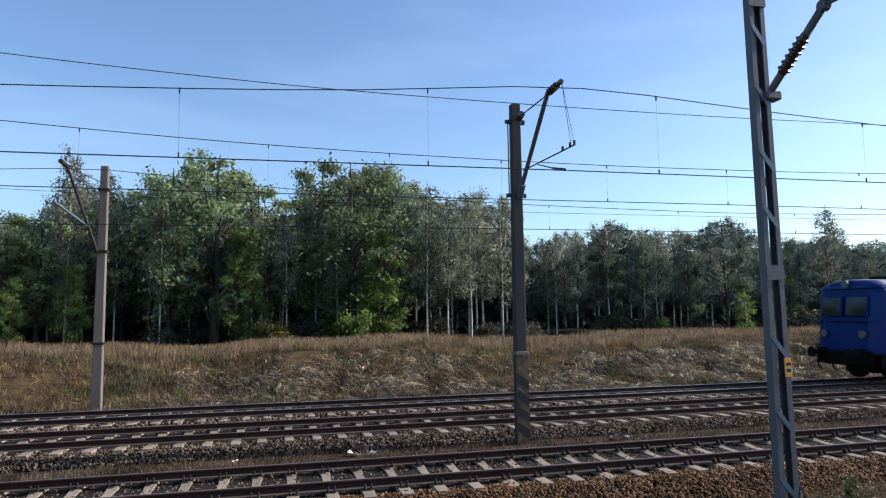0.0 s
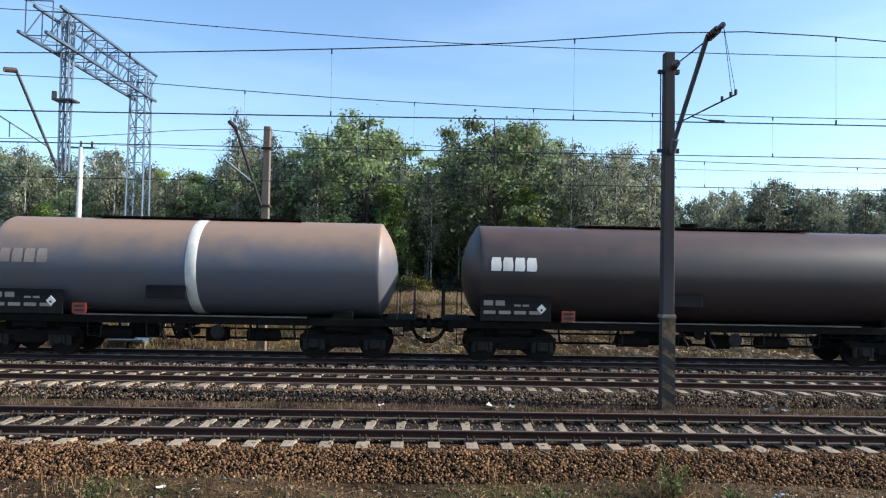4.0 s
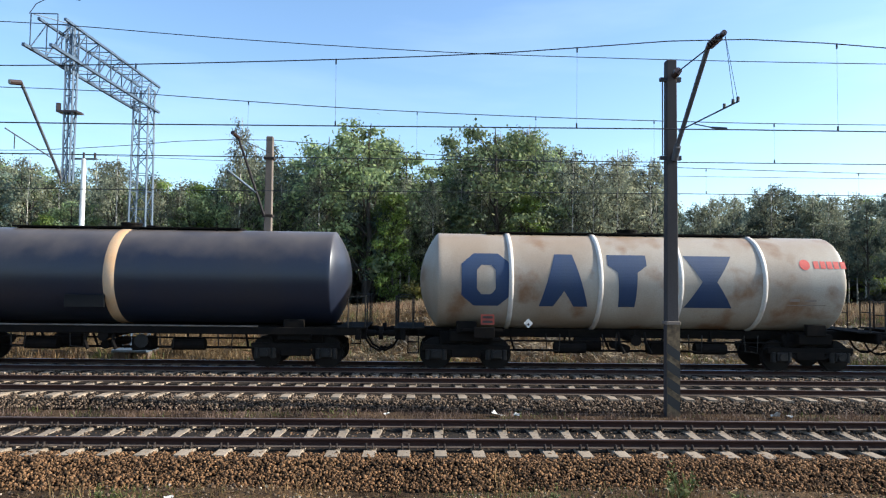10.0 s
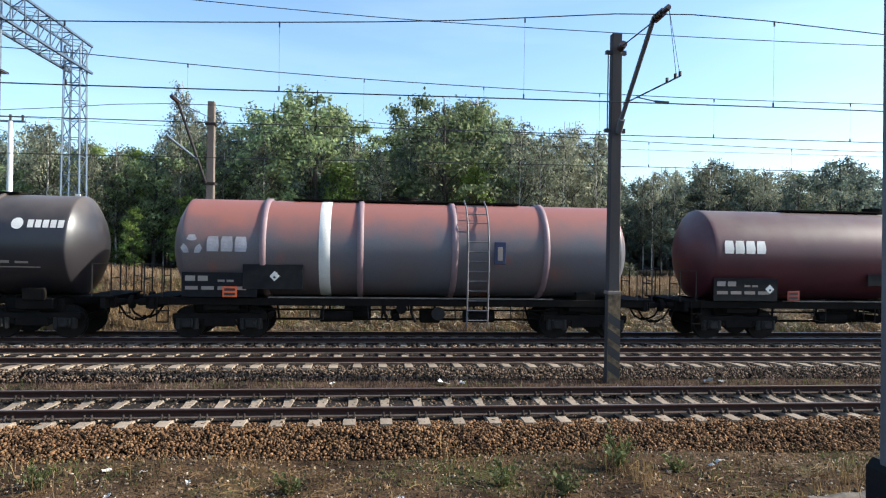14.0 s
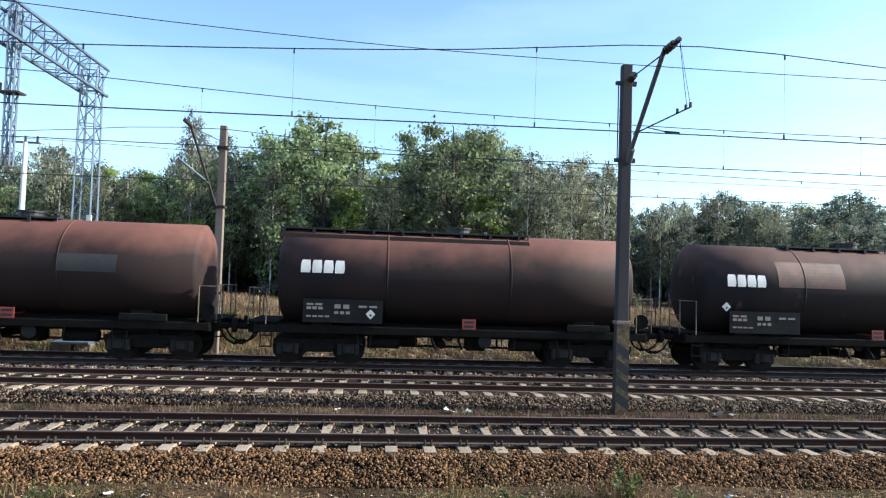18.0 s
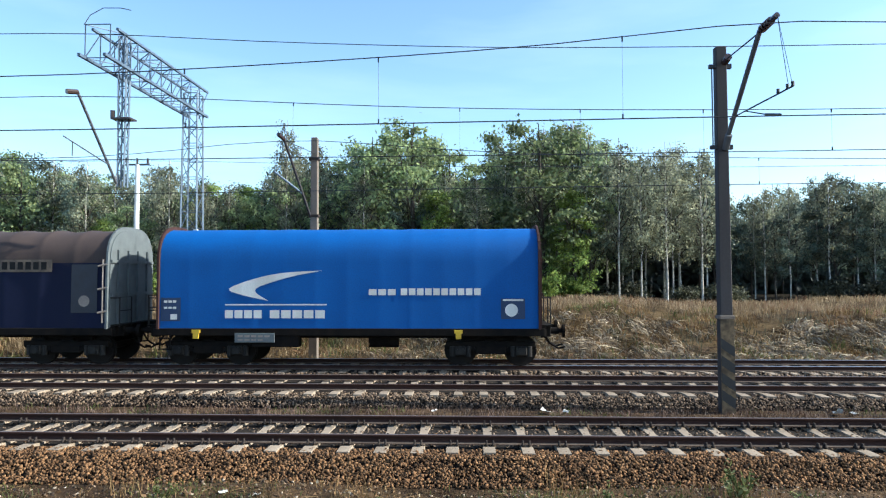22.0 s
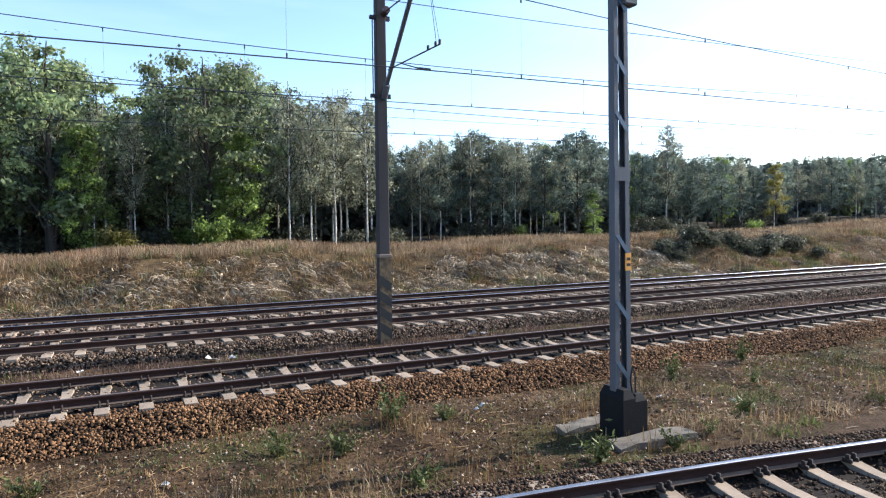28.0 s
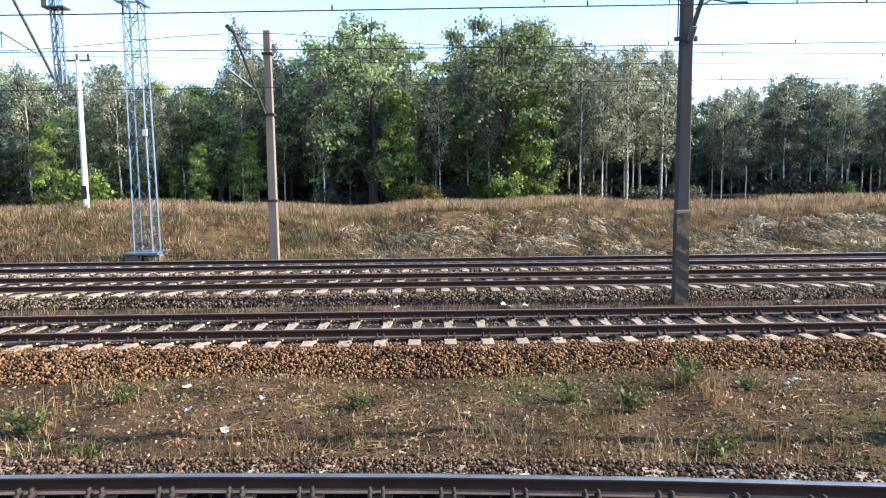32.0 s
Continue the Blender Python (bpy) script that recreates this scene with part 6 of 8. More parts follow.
def shell(name, base, second, third=None, cut=0.6, rough=0.45, lit_dust=(0.17, 0.135, 0.11), cover=0.6, top_fade=(3.85, 4.85)):
    """Tank paint with streaks and stains, dusty on top with sunlight painted in."""
    m = material(name, base, rough, second=second, scale=0.55, amount=0.75, grain=30, bump=0.05, streak=True, third=third, third_scale=0.8, third_cut=cut)
    n, l = m.node_tree.nodes, m.node_tree.links
    b = n["Principled BSDF"]
    co = n.new("ShaderNodeTexCoord")
    sx = n.new("ShaderNodeSeparateXYZ")
    l.new(co.outputs["Object"], sx.inputs[0])
    tn = n.new("ShaderNodeTexNoise")
    tn.inputs["Scale"].default_value, tn.inputs["Detail"].default_value = 1.1, 6
    l.new(co.outputs["Object"], tn.inputs["Vector"])
    ad = n.new("ShaderNodeMath")
    ad.operation = "MULTIPLY_ADD"
    ad.inputs[1].default_value = 1.4
    l.new(tn.outputs["Fac"], ad.inputs[0])
    l.new(sx.outputs["Z"], ad.inputs[2])
    # fades in with height: the dusty coat also carries the sunlit top
    r = n.new("ShaderNodeMapRange")
    r.inputs["From Min"].default_value, r.inputs["From Max"].default_value = top_fade
    r.inputs["To Max"].default_value = cover
    l.new(ad.outputs[0], r.inputs["Value"])
    mx = n.new("ShaderNodeMixRGB")
    mx.inputs[2].default_value = (*lit_dust, 1)
    l.new(r.outputs[0], mx.inputs[0])
    l.new(b.inputs["Base Color"].links[0].from_socket, mx.inputs[1])
    l.new(mx.outputs[0], b.inputs["Base Color"])
    return m


CREAM = shell("tank_cream", (0.41, 0.375, 0.335), (0.24, 0.18, 0.135), (0.20, 0.115, 0.065), 0.63, lit_dust=(0.30, 0.215, 0.145))
TAN = shell("tank_tan", (0.38, 0.31, 0.245), (0.22, 0.155, 0.105), (0.24, 0.115, 0.05), 0.6, lit_dust=(0.30, 0.215, 0.145))
CREAM2 = shell("tank_beige", (0.41, 0.36, 0.30), (0.26, 0.185, 0.125), (0.21, 0.11, 0.055), 0.6, lit_dust=(0.30, 0.215, 0.145))
DARK = shell("tank_dark", (0.013, 0.017, 0.032), (0.024, 0.023, 0.029), rough=0.36)
DARK_B = shell("tank_dark_brownish", (0.026, 0.022, 0.024), (0.015, 0.015, 0.02), rough=0.38)
DARK_G = shell("tank_dark_green_grey", (0.014, 0.019, 0.029), (0.022, 0.025, 0.032), rough=0.38)
GREYBLUE = shell("tank_grey_blue", (0.095, 0.10, 0.125), (0.11, 0.10, 0.105), lit_dust=(0.30, 0.19, 0.125), cover=0.8, top_fade=(3.5, 4.4))
GREY = shell("tank_grey", (0.175, 0.165, 0.16), (0.21, 0.16, 0.125), lit_dust=(0.235, 0.155, 0.105), cover=0.8, top_fade=(3.6, 4.7))
GREY_D = shell("tank_dull_grey", (0.085, 0.088, 0.098), (0.12, 0.10, 0.088))
BROWN = shell("tank_brown", (0.045, 0.03, 0.027), (0.028, 0.022, 0.022), lit_dust=(0.13, 0.075, 0.06), cover=0.5)
RUSTRED = shell("tank_faded_red", (0.10, 0.098, 0.112), (0.13, 0.088, 0.08), (0.24, 0.085, 0.055), 0.66, lit_dust=(0.29, 0.105, 0.078), cover=0.85, top_fade=(3.55, 4.4))
MAROON = shell("tank_maroon", (0.085, 0.018, 0.024), (0.05, 0.014, 0.019))
OLD_A = shell("old_tank_brown", (0.020, 0.014, 0.0135), (0.012, 0.010, 0.011), rough=0.72, lit_dust=(0.100, 0.060, 0.050), cover=0.75, top_fade=(3.75, 4.6))
OLD_B = shell("old_tank_dark_brown", (0.015, 0.013, 0.015), (0.010, 0.009, 0.012), rough=0.7, lit_dust=(0.105, 0.066, 0.06), cover=0.6, top_fade=(3.6, 4.7))
OLD_R = shell("old_tank_red_brown", (0.030, 0.017, 0.015), (0.016, 0.011, 0.011), rough=0.72, lit_dust=(0.165, 0.070, 0.052), cover=0.75, top_fade=(3.6, 4.5))
OLD_P = shell("old_tank_patched", (0.026, 0.017, 0.016), (0.014, 0.011, 0.012), (0.17, 0.085, 0.055), 0.68, rough=0.72, lit_dust=(0.14, 0.072, 0.056), cover=0.7, top_fade=(3.65, 4.5))
TEAL = material("patch_grey_green", (0.05, 0.05, 0.047), 0.7)
PRIMER = material("patch_rust_primer", (0.125, 0.05, 0.03), 0.65, second=(0.045, 0.024, 0.02), scale=1.6, amount=1.0)
BLUEGREY = material("patch_blue_grey", (0.020, 0.022, 0.035), 0.5, second=(0.014, 0.013, 0.018))
NAVY_TILT = shell("tarpaulin_dusty_navy", (0.004, 0.007, 0.030), (0.006, 0.008, 0.025), rough=0.7, lit_dust=(0.050, 0.036, 0.034), cover=0.85, top_fade=(3.75, 4.5))
NAVY_TILT.node_tree.nodes["Principled BSDF"].inputs["Specular IOR Level"].default_value = 0.2
HOOP_ROSE = material("hoop_dusty_rose", (0.24, 0.155, 0.165), 0.55, second=(0.15, 0.10, 0.11), scale=2)
HOOP_PALE = material("hoop_pale", (0.62, 0.57, 0.52), 0.5, second=(0.5, 0.4, 0.33))

# the couplings of the train, metres behind the point that passes x = 0 at the start
J = [19.27, 37.1, 54.85, 70.4, 84.6, 101.2, 117.15, 132.9, 148.35, 163.5, 179.0, 194.6, 210.35, 226.0, 242.7, 258.2, 273.9, 289.35,
     305.3, 321.1, 337.9, 350.9, 363.7, 376.6, 389.55, 402.7, 416.0, 428.75, 440.9, 455.3, 468.2]


def length(k):
    return J[k + 1] - J[k]


def make_train():
    W, N = M["letter_white"], M["letter_navy"]
    cream = "cream tank wagon with large navy emblem shapes, rust-stained"
    dark = "dark grey tank wagon, white emblem shapes"
    big_tank(J[2], length(2), CREAM, N, cream, None, logo=M["letter_red"], seed=2, marks=(2.87, 5.17, 7.5, 9.9), inset=(1.0, 1.25), rings=(3.8, 6.5, 8.95, 11.5), hoops=HOOP_PALE)
    loco(J[0], length(0), False, "blue and silver electric locomotive with red livery blocks, cab leading")
    loco(J[1], length(1) - 0.45, True, "blue and silver electric locomotive with red livery blocks, cab trailing")
    plain_tank(J[3], length(3), GREYBLUE, "grey-blue tank wagon, white stripe, top painted dusty brown and sunlit", M["stripe_white"], 0.51, M["letter_tan"], seed=3)
    plain_tank(J[4], length(4), BROWN, "dark brown tank wagon with a white emblem", None, 0.5, W, seed=4)
    big_tank(J[5], length(5), TAN, N, "tan rust-stained tank wagon with navy emblem shapes", None, logo=M["letter_red"], seed=5, hoops=HOOP_PALE)
    big_tank(J[6], length(6), DARK, W, dark + " and a pale stripe", M["stripe_pale"], logo=W, seed=6, marks=(3.11, 5.22, 7.34, 9.89), inset=(1.28, 1.3))
    big_tank(J[7], length(7), DARK, W, dark + " and a white stripe", M["stripe_white"], logo=W, seed=7, marks=(3.2, 5.5, 7.65, 10.05), stripe_x=8.7, inset=(1.3, 1.05))
    big_tank(J[8], length(8), DARK_B, W, dark + " and a pale stripe", M["stripe_pale"], logo=W, seed=8, marks=(2.9, 5.2, 7.3, 9.9), stripe_x=8.45, inset=(1.0, 0.9))
    w9 = big_tank(J[9], length(9), DARK, W, dark + " and a short white post", None, logo=W, seed=9, marks=(2.78, 4.97, 7.88, 10.26), inset=(0.9, 1.1))
    part("painted_post", on_tank([rect(6.42, 6.77, 1.42, 1.9), [(6.42, 1.98), (6.77, 1.98), (6.77, 2.45), (6.6, 2.55), (6.42, 2.45)]], 1.47, 2.66), W, w9)
    big_tank(J[10], length(10), TAN, N, "tan and rust-stained tank wagon with navy emblem shapes", None, logo=M["letter_red"], seed=10, marks=(3.03, 5.2, 8.25, 10.48), inset=(1.33, 1.22), rings=(3.65, 6.5, 9.0, 11.5), hoops=HOOP_PALE)
    plain_tank(J[11], length(11), DARK, "smooth dark grey tank wagon with an orange stripe", M["stripe_orange"], 0.5, W, seed=11)
    big_tank(J[12], length(12), CREAM2, N, "beige rust-stained tank wagon with navy emblem shapes", None, logo=M["letter_red"], seed=12, marks=(3.1, 5.41, 7.3, 9.75), inset=(1.15, 1.25), rings=(3.84, 6.5, 8.9, 11.43), hoops=HOOP_PALE)
    plain_tank(J[13], length(13), GREY, "dusty grey tank wagon with a brown field and roof rail", M["stripe_pale"], 0.487, W, seed=13, hoops=(0.562,), hoop_mat=HOOP_PALE, rail=True, patch=material("field_brown", (0.13, 0.095, 0.08), 0.7))
    big_tank(J[14], length(14), DARK_B, W, dark + ", white stripe and no logo", M["stripe_white"], logo=None, seed=14)
    big_tank(J[15], length(15), DARK_G, W, dark + " and a pale stripe", M["stripe_pale"], logo=W, seed=15)
    big_tank(J[16], length(16), DARK_B, W, "dark brownish tank wagon with large white emblem shapes", M["stripe_pale"], logo=W, seed=16)
    plain_tank(J[17], length(17), RUSTRED, "faded red and grey tank wagon with four hoops and a ladder", M["stripe_white"], 0.345, M["letter_faded"], seed=17, hoops=(0.235, 0.41, 0.585, 0.76), hoop_mat=HOOP_ROSE, ladder=True, trefoil=True)
    plain_tank(J[18], length(18), MAROON, "maroon tank wagon with a pale stripe", M["stripe_pale"], 0.505, W, logo=W, seed=18)
    plain_tank(J[19], length(19), GREY_D, "dull grey tank wagon behind the maroon one", None, 0.5, None, seed=19)
    old = "old %s tank wagon with a black walkway, white emblem"
    old_tank(J[20], length(20), OLD_A, old % "brown", 20)
    old_tank(J[21], length(21), OLD_A, old % "sooty brown", 21)
    old_tank(J[22], length(22), OLD_R, old % "rust-red", 22, top=False, walk=(0.27, 0.6), patches=((TEAL, 0.64, 0.79, 2.5, 3.0),))
    old_tank(J[23], length(23), OLD_R, old % "red-brown", 23)
    old_tank(J[24], length(24), OLD_P, old % "patched red-brown", 24, top=False, walk=(0.28, 0.6), patches=((PRIMER, 0.22, 0.42, 2.7, 3.5),))
    old_tank(J[25], length(25), OLD_B, old % "dark", 25, patches=((BLUEGREY, 0.4, 0.8, 2.4, 3.6),))
    old_tank(J[26], length(26), OLD_B, old % "dark brown", 26)
    old_tank(J[27], length(27), OLD_B, old % "dark brown", 27, patches=((BLUEGREY, 0.2, 0.4, 2.5, 3.7), (PRIMER, 0.4, 0.6, 2.5, 3.7)))
    tilt_wagon(J[28], length(28), NAVY_TILT, M["tarp_dust"], "dusty navy tarpaulin wagon with grey ribbed ends", False)
    tilt_wagon(J[29], length(29), M["tarp_blue"], M["tarp_blue"], "bright blue tarpaulin wagon with white emblem, last of the train", True)


make_train()


# ---- masts, gantry and overhead line ----
def pole_dark():
    """The dark steel mast between the second and third track, with its bracket."""
    w = thing("catenary_mast", pose(5.55, 14.72, -0.45), "dark rusty rectangular mast with a banded base and bracket", "catenary mast")
    bm = bm_new()
    bmesh.ops.create_cube(bm, size=1.0, matrix=Matrix.Translation((0, 0, 4.1)) @ Matrix.Diagonal((0.28, 0.24, 8.2, 1)))
    for v in bm.verts:
        k = 0.82 if v.co.z > 4 else 1.0
        v.co.x, v.co.y = v.co.x * k, v.co.y * k
    bmesh.ops.bevel(bm, geom=bm.edges[:], offset=0.015, segments=1, affect="EDGES")
    part("shaft", bm, M["dark_pole"], w)
    bm = bm_new()
    box(bm, -0.145, 0.145, -0.145, -0.12, 0.1, 2.22)
    sh = part("warning_board", bm, M["yellow_paint"], w, "worn board with black diagonal bands")
    st = []
    for z in (0.25, 0.62, 0.99, 1.36):
        st.append([(-0.145, z + 0.2), (0.145, z), (0.145, z + 0.22), (-0.145, z + 0.42)])
    part("band", on_side(st, -0.145, 0.004), M["black_paint"], sh)
    bm = bm_new()
    box(bm, -0.16, 0.16, -0.16, 0.135, 2.18, 2.26, 0.01)
    part("collar", bm, M["concrete"], w)
    bm = bm_new()
    box(bm, -0.24, 0.24, -0.22, 0.22, -0.1, 0.1, 0.04)
    part("footing", bm, M["concrete"], w, "pale concrete footing")
    bracket(w, 0.05, -0.15, -1, 6.05, 7.85, 7.85, 7.92)
    bm = bm_new()
    rod(bm, (-0.2, -0.05, 5.95), (-0.2, -0.05, 7.75), 0.014, 6)
    for z in (5.95, 7.75):
        box(bm, -0.26, -0.1, -0.09, 0.0, z - 0.04, z + 0.04)
        box(bm, 0.1, 0.22, -0.09, 0.0, z - 0.05, z + 0.05)
    part("earth_cable", bm, M["wire"], w)


def bracket(w, x, y0, d, zf, zk, zs, zt, arm=0.45, reach=1.75):
    """A pull-off bracket over a track: d is the way along y, heights over the mast's foot."""
    bm = bm_new()
    k = (x, y0 + d * reach, zk)
    rod(bm, (x, y0, zf), k, 0.05, 10)
    rod(bm, (x, y0 - d * 0.05, zf - 0.15), (x, y0 + d * 0.15, zf + 0.12), 0.075, 10)
    part("bracket_tube", bm, M["mast_grey"], w)
    bm = bm_new()
    rod(bm, (x, y0 - d * 0.05, zs), (x, k[1], zk - 0.02), 0.016, 6)
    part("stay_rod", bm, M["wire"], w)
    bm = bm_new()
    t = (x + 0.05, k[1] + d * 0.62, zt)
    rod(bm, k, t, 0.055, 10)
    for q in (0.15, 0.3, 0.45, 0.6):
        c = Vector(k).lerp(Vector(t), q)
        rod(bm, c, c + (Vector(t) - Vector(k)).normalized() * 0.035, 0.085, 12)
    part("insulator", bm, M["insulator"], w)
    bm = bm_new()
    rod(bm, (x, y0 - d * 0.0, zs - 0.03), (x, y0 + d * 0.2, zs + 0.02), 0.085, 10)
    part("stay_insulator", bm, M["insulator"], w)
    bm = bm_new()
    a = (x, y0 + d * 0.22, zf + arm)
    b = (x + 0.15, y0 + d * 2.68, zf + arm + 0.0)
    rod(bm, a, b, 0.016, 8)
    for q in (0.8, 0.93, 1.0):
        c = Vector(a).lerp(Vector(b), q)
        rod(bm, c, c + Vector((0, 0, 0.09)), 0.03, 6)
    part("registration_arm", bm, M["wire"], w)
    bm = bm_new()
    c = Vector(a).lerp(Vector(b), 0.28)
    e, g = (x + 0.06, y0 + d * 1.77, zf + 0.17), (x, y0 + d * 2.52, zf - 0.02)
    rod(bm, c, e, 0.012, 6)
    rod(bm, e, g, 0.022, 6)
    part("steady_arm", bm, M["wire"], w)
    bm = bm_new()
    rod(bm, t, b, 0.006, 4)
    rod(bm, t, Vector(b) + Vector((0, -d * 0.15, 0)), 0.006, 4)
    part("hanger_wire", bm, M["wire"], w)


def pole_concrete():
    w = thing("concrete_mast", pose(-5.72, 24.1, -0.38), "pale concrete mast with a bracket beyond the far track", "catenary mast")
    bm = bm_new()
    bmesh.ops.create_cube(bm, size=1.0, matrix=Matrix.Translation((0, 0, 4.1)) @ Matrix.Diagonal((0.30, 0.26, 8.2, 1)))
    for v in bm.verts:
        k = 0.8 if v.co.z > 4 else 1.05
        v.co.x, v.co.y = v.co.x * k, v.co.y * k
    bmesh.ops.bevel(bm, geom=bm.edges[:], offset=0.02, segments=1, affect="EDGES")
    part("shaft", bm, M["concrete"], w)
    for z in (7.35, 5.25, 2.2):
        bm = bm_new()
        box(bm, -0.18, 0.18, -0.17, 0.17, z, z + 0.08)
        part("band", bm, M["clip"], w)
    bm = bm_new()
    rod(bm, (-0.12, -0.1, 5.25), (-0.62, -1.9, 7.75), 0.045, 8)
    part("bracket_tube", bm, M["dark_pole"], w)
    bm = bm_new()
    rod(bm, (-0.3, -0.7, 6.05), (-1.05, -1.6, 6.7), 0.04, 8)
    part("registration_arm", bm, M["galv"], w, "bright galvanised arm")
    bm = bm_new()
    rod(bm, (0.0, -0.1, 7.6), (-0.6, -1.85, 7.72), 0.014, 5)
    part("stay_rod", bm, M["wire"], w)
    bm = bm_new()
    rod(bm, (-0.62, -1.9, 7.75), (-0.72, -2.25, 7.85), 0.07, 8)
    part("insulator", bm, M["insulator"], w)


def lattice(bm, a, b, ux, uy, w0, w1, n, leg=0.05, lace=0.025, four=True):
    """A four-legged lattice post from a to b; ux, uy span its section, w0 and w1 its widths."""
    a, b, ux, uy = Vector(a), Vector(b), Vector(ux), Vector(uy)
    cs = [(-1, -1), (1, -1), (1, 1), (-1, 1)]

    def at(t, c):
        w = (w0 + (w1 - w0) * t) / 2
        return a.lerp(b, t) + ux * c[0] * w + uy * c[1] * w
    for c in cs:
        bar(bm, at(0, c), at(1, c), leg, leg)
    for k in range(n):
        t0, t1 = k / n, (k + 1) / n
        for i in range(4):
            p, q = cs[i], cs[(i + 1) % 4]
            if k % 2:
                p, q = q, p
            bar(bm, at(t0, p), at(t1, q), lace, lace)
            bar(bm, at(t1, p), at(t1, q), lace, lace)
    return bm


def gantry():
    """The half portal: a lattice tower beyond the tracks, a truss over them and a drop post."""
    w = thing("signal_gantry", pose(-10.4, 24.3, -0.4), "pale galvanised lattice half-portal over the far tracks", "gantry")
    bm = bm_new()
    lattice(bm, (0, 0, 0.45), (0, 0, 9.95), (1, 0, 0), (0, 1, 0), 0.66, 0.52, 15, 0.055, 0.024)
    part("tower", bm, M["galv"], w)
    bm = bm_new()
    box(bm, -0.62, 0.62, -0.6, 0.6, 0.36, 0.46, 0.02)
    part("base_plate", bm, M["galv"], w)
    for x in (-0.38, 0.38):
        bm = bm_new()
        box(bm, x - 0.25, x + 0.25, -0.45, 0.45, -0.2, 0.37, 0.03)
        part("footing", bm, M["concrete"], w, "square concrete footing")
    bm = bm_new()
    n = 9
    y0, y1 = 0.45, -6.45
    zt, zb, hw = 10.15, 9.2, 0.36

    def yy(t):
        return y0 + (y1 - y0) * t
    for x in (-hw, hw):
        bar(bm, (x, y0, zt), (x, y1 + 0.35, zt), 0.07, 0.07)
        bar(bm, (x, y0, zb), (x, y1 - 0.3, zb), 0.08, 0.08)
    for k in range(n):
        a, b = yy(k / n), yy((k + 1) / n)
        for x in (-hw, hw):
            bar(bm, (x, a, zt), (x, b, zb), 0.024, 0.024)
            bar(bm, (x, b, zb), (x, b, zt), 0.024, 0.024)
        s = 1 if k % 2 else -1
        bar(bm, (-hw * s, a, zt), (hw * s, b, zt), 0.024, 0.024)
        bar(bm, (-hw * s, a, zb), (hw * s, b, zb), 0.024, 0.024)
        bar(bm, (-hw, b, zt), (hw, b, zt), 0.024, 0.024)
        bar(bm, (-hw, b, zb), (hw, b, zb), 0.024, 0.024)
    part("truss", bm, M["galv"], w)
    bm = bm_new()
    lattice(bm, (0, -5.0, 5.75), (0, -5.0, 10.3), (1, 0, 0), (0, 1, 0), 0.20, 0.24, 9, 0.045, 0.022)
    part("drop_post", bm, M["galv"], w)
    bm = bm_new()
    rod(bm, (-0.1, -5.15, 5.85), (-0.15, -7.1, 8.05), 0.04, 8)
    part("bracket_tube", bm, M["mast_grey"], w)
    bm = bm_new()
    rod(bm, (-0.12, -5.6, 6.35), (-0.2, -7.6, 6.75), 0.02, 6)
    rod(bm, (-0.2, -7.2, 6.66), (-0.2, -7.2, 6.3), 0.015, 5)
    part("registration_arm", bm, M["mast_grey"], w)
    bm = bm_new()
    rod(bm, (-0.15, -7.1, 8.05), (-0.3, -7.35, 8.0), 0.07, 8)
    part("insulator", bm, M["insulator"], w)
    bm = bm_new()
    box(bm, -0.3, 0.3, -5.2, -4.8, 7.78, 7.83)
    rod(bm, (-0.28, -5.1, 7.83), (-0.28, -5.1, 8.05), 0.07, 8)
    part("cross_arm", bm, M["insulator"], w)
    bm = bm_new()
    pts = [(-0.5, -6.3, 10.2), (-0.35, -6.25, 10.5), (0.0, -6.2, 10.72), (0.45, -6.1, 10.75), (0.75, -6.1, 10.68)]
    chain(bm, pts, 0.012, 5)
    part("jumper_loop", bm, M["wire"], w)
    for x, z in ((0.3, 4.6),):
        bm = bm_new()
        box(bm, x - 0.08, x + 0.08, -0.40, -0.32, z, z + 0.22)
        part("warning_plate", bm, M["white_paint"], w)


def white_post():
    w = thing("line_post", pose(-15.55, 30.2, 0.95), "slim white post with a crossbar and insulators on the bank", "post")
    bm = bm_new()
    rod(bm, (0, 0, 0), (0.02, 0, 7.0), 0.13, 12, 0.10)
    part("shaft", bm, M["white_paint"], w)
    bm = bm_new()
    box(bm, -0.6, 0.6, -0.04, 0.04, 6.95, 7.03)
    part("crossbar", bm, M["mast_grey"], w)
    for x in (-0.5, 0.0, 0.5):
        bm = bm_new()
        rod(bm, (x, 0, 7.03), (x, 0, 7.28), 0.05, 8)
        part("insulator", bm, M["insulator"], w)
    bm = bm_new()
    box(bm, -0.12, 0.12, -0.16, -0.12, 0.9, 1.5)
    part("band", bm, M["black_paint"], w)


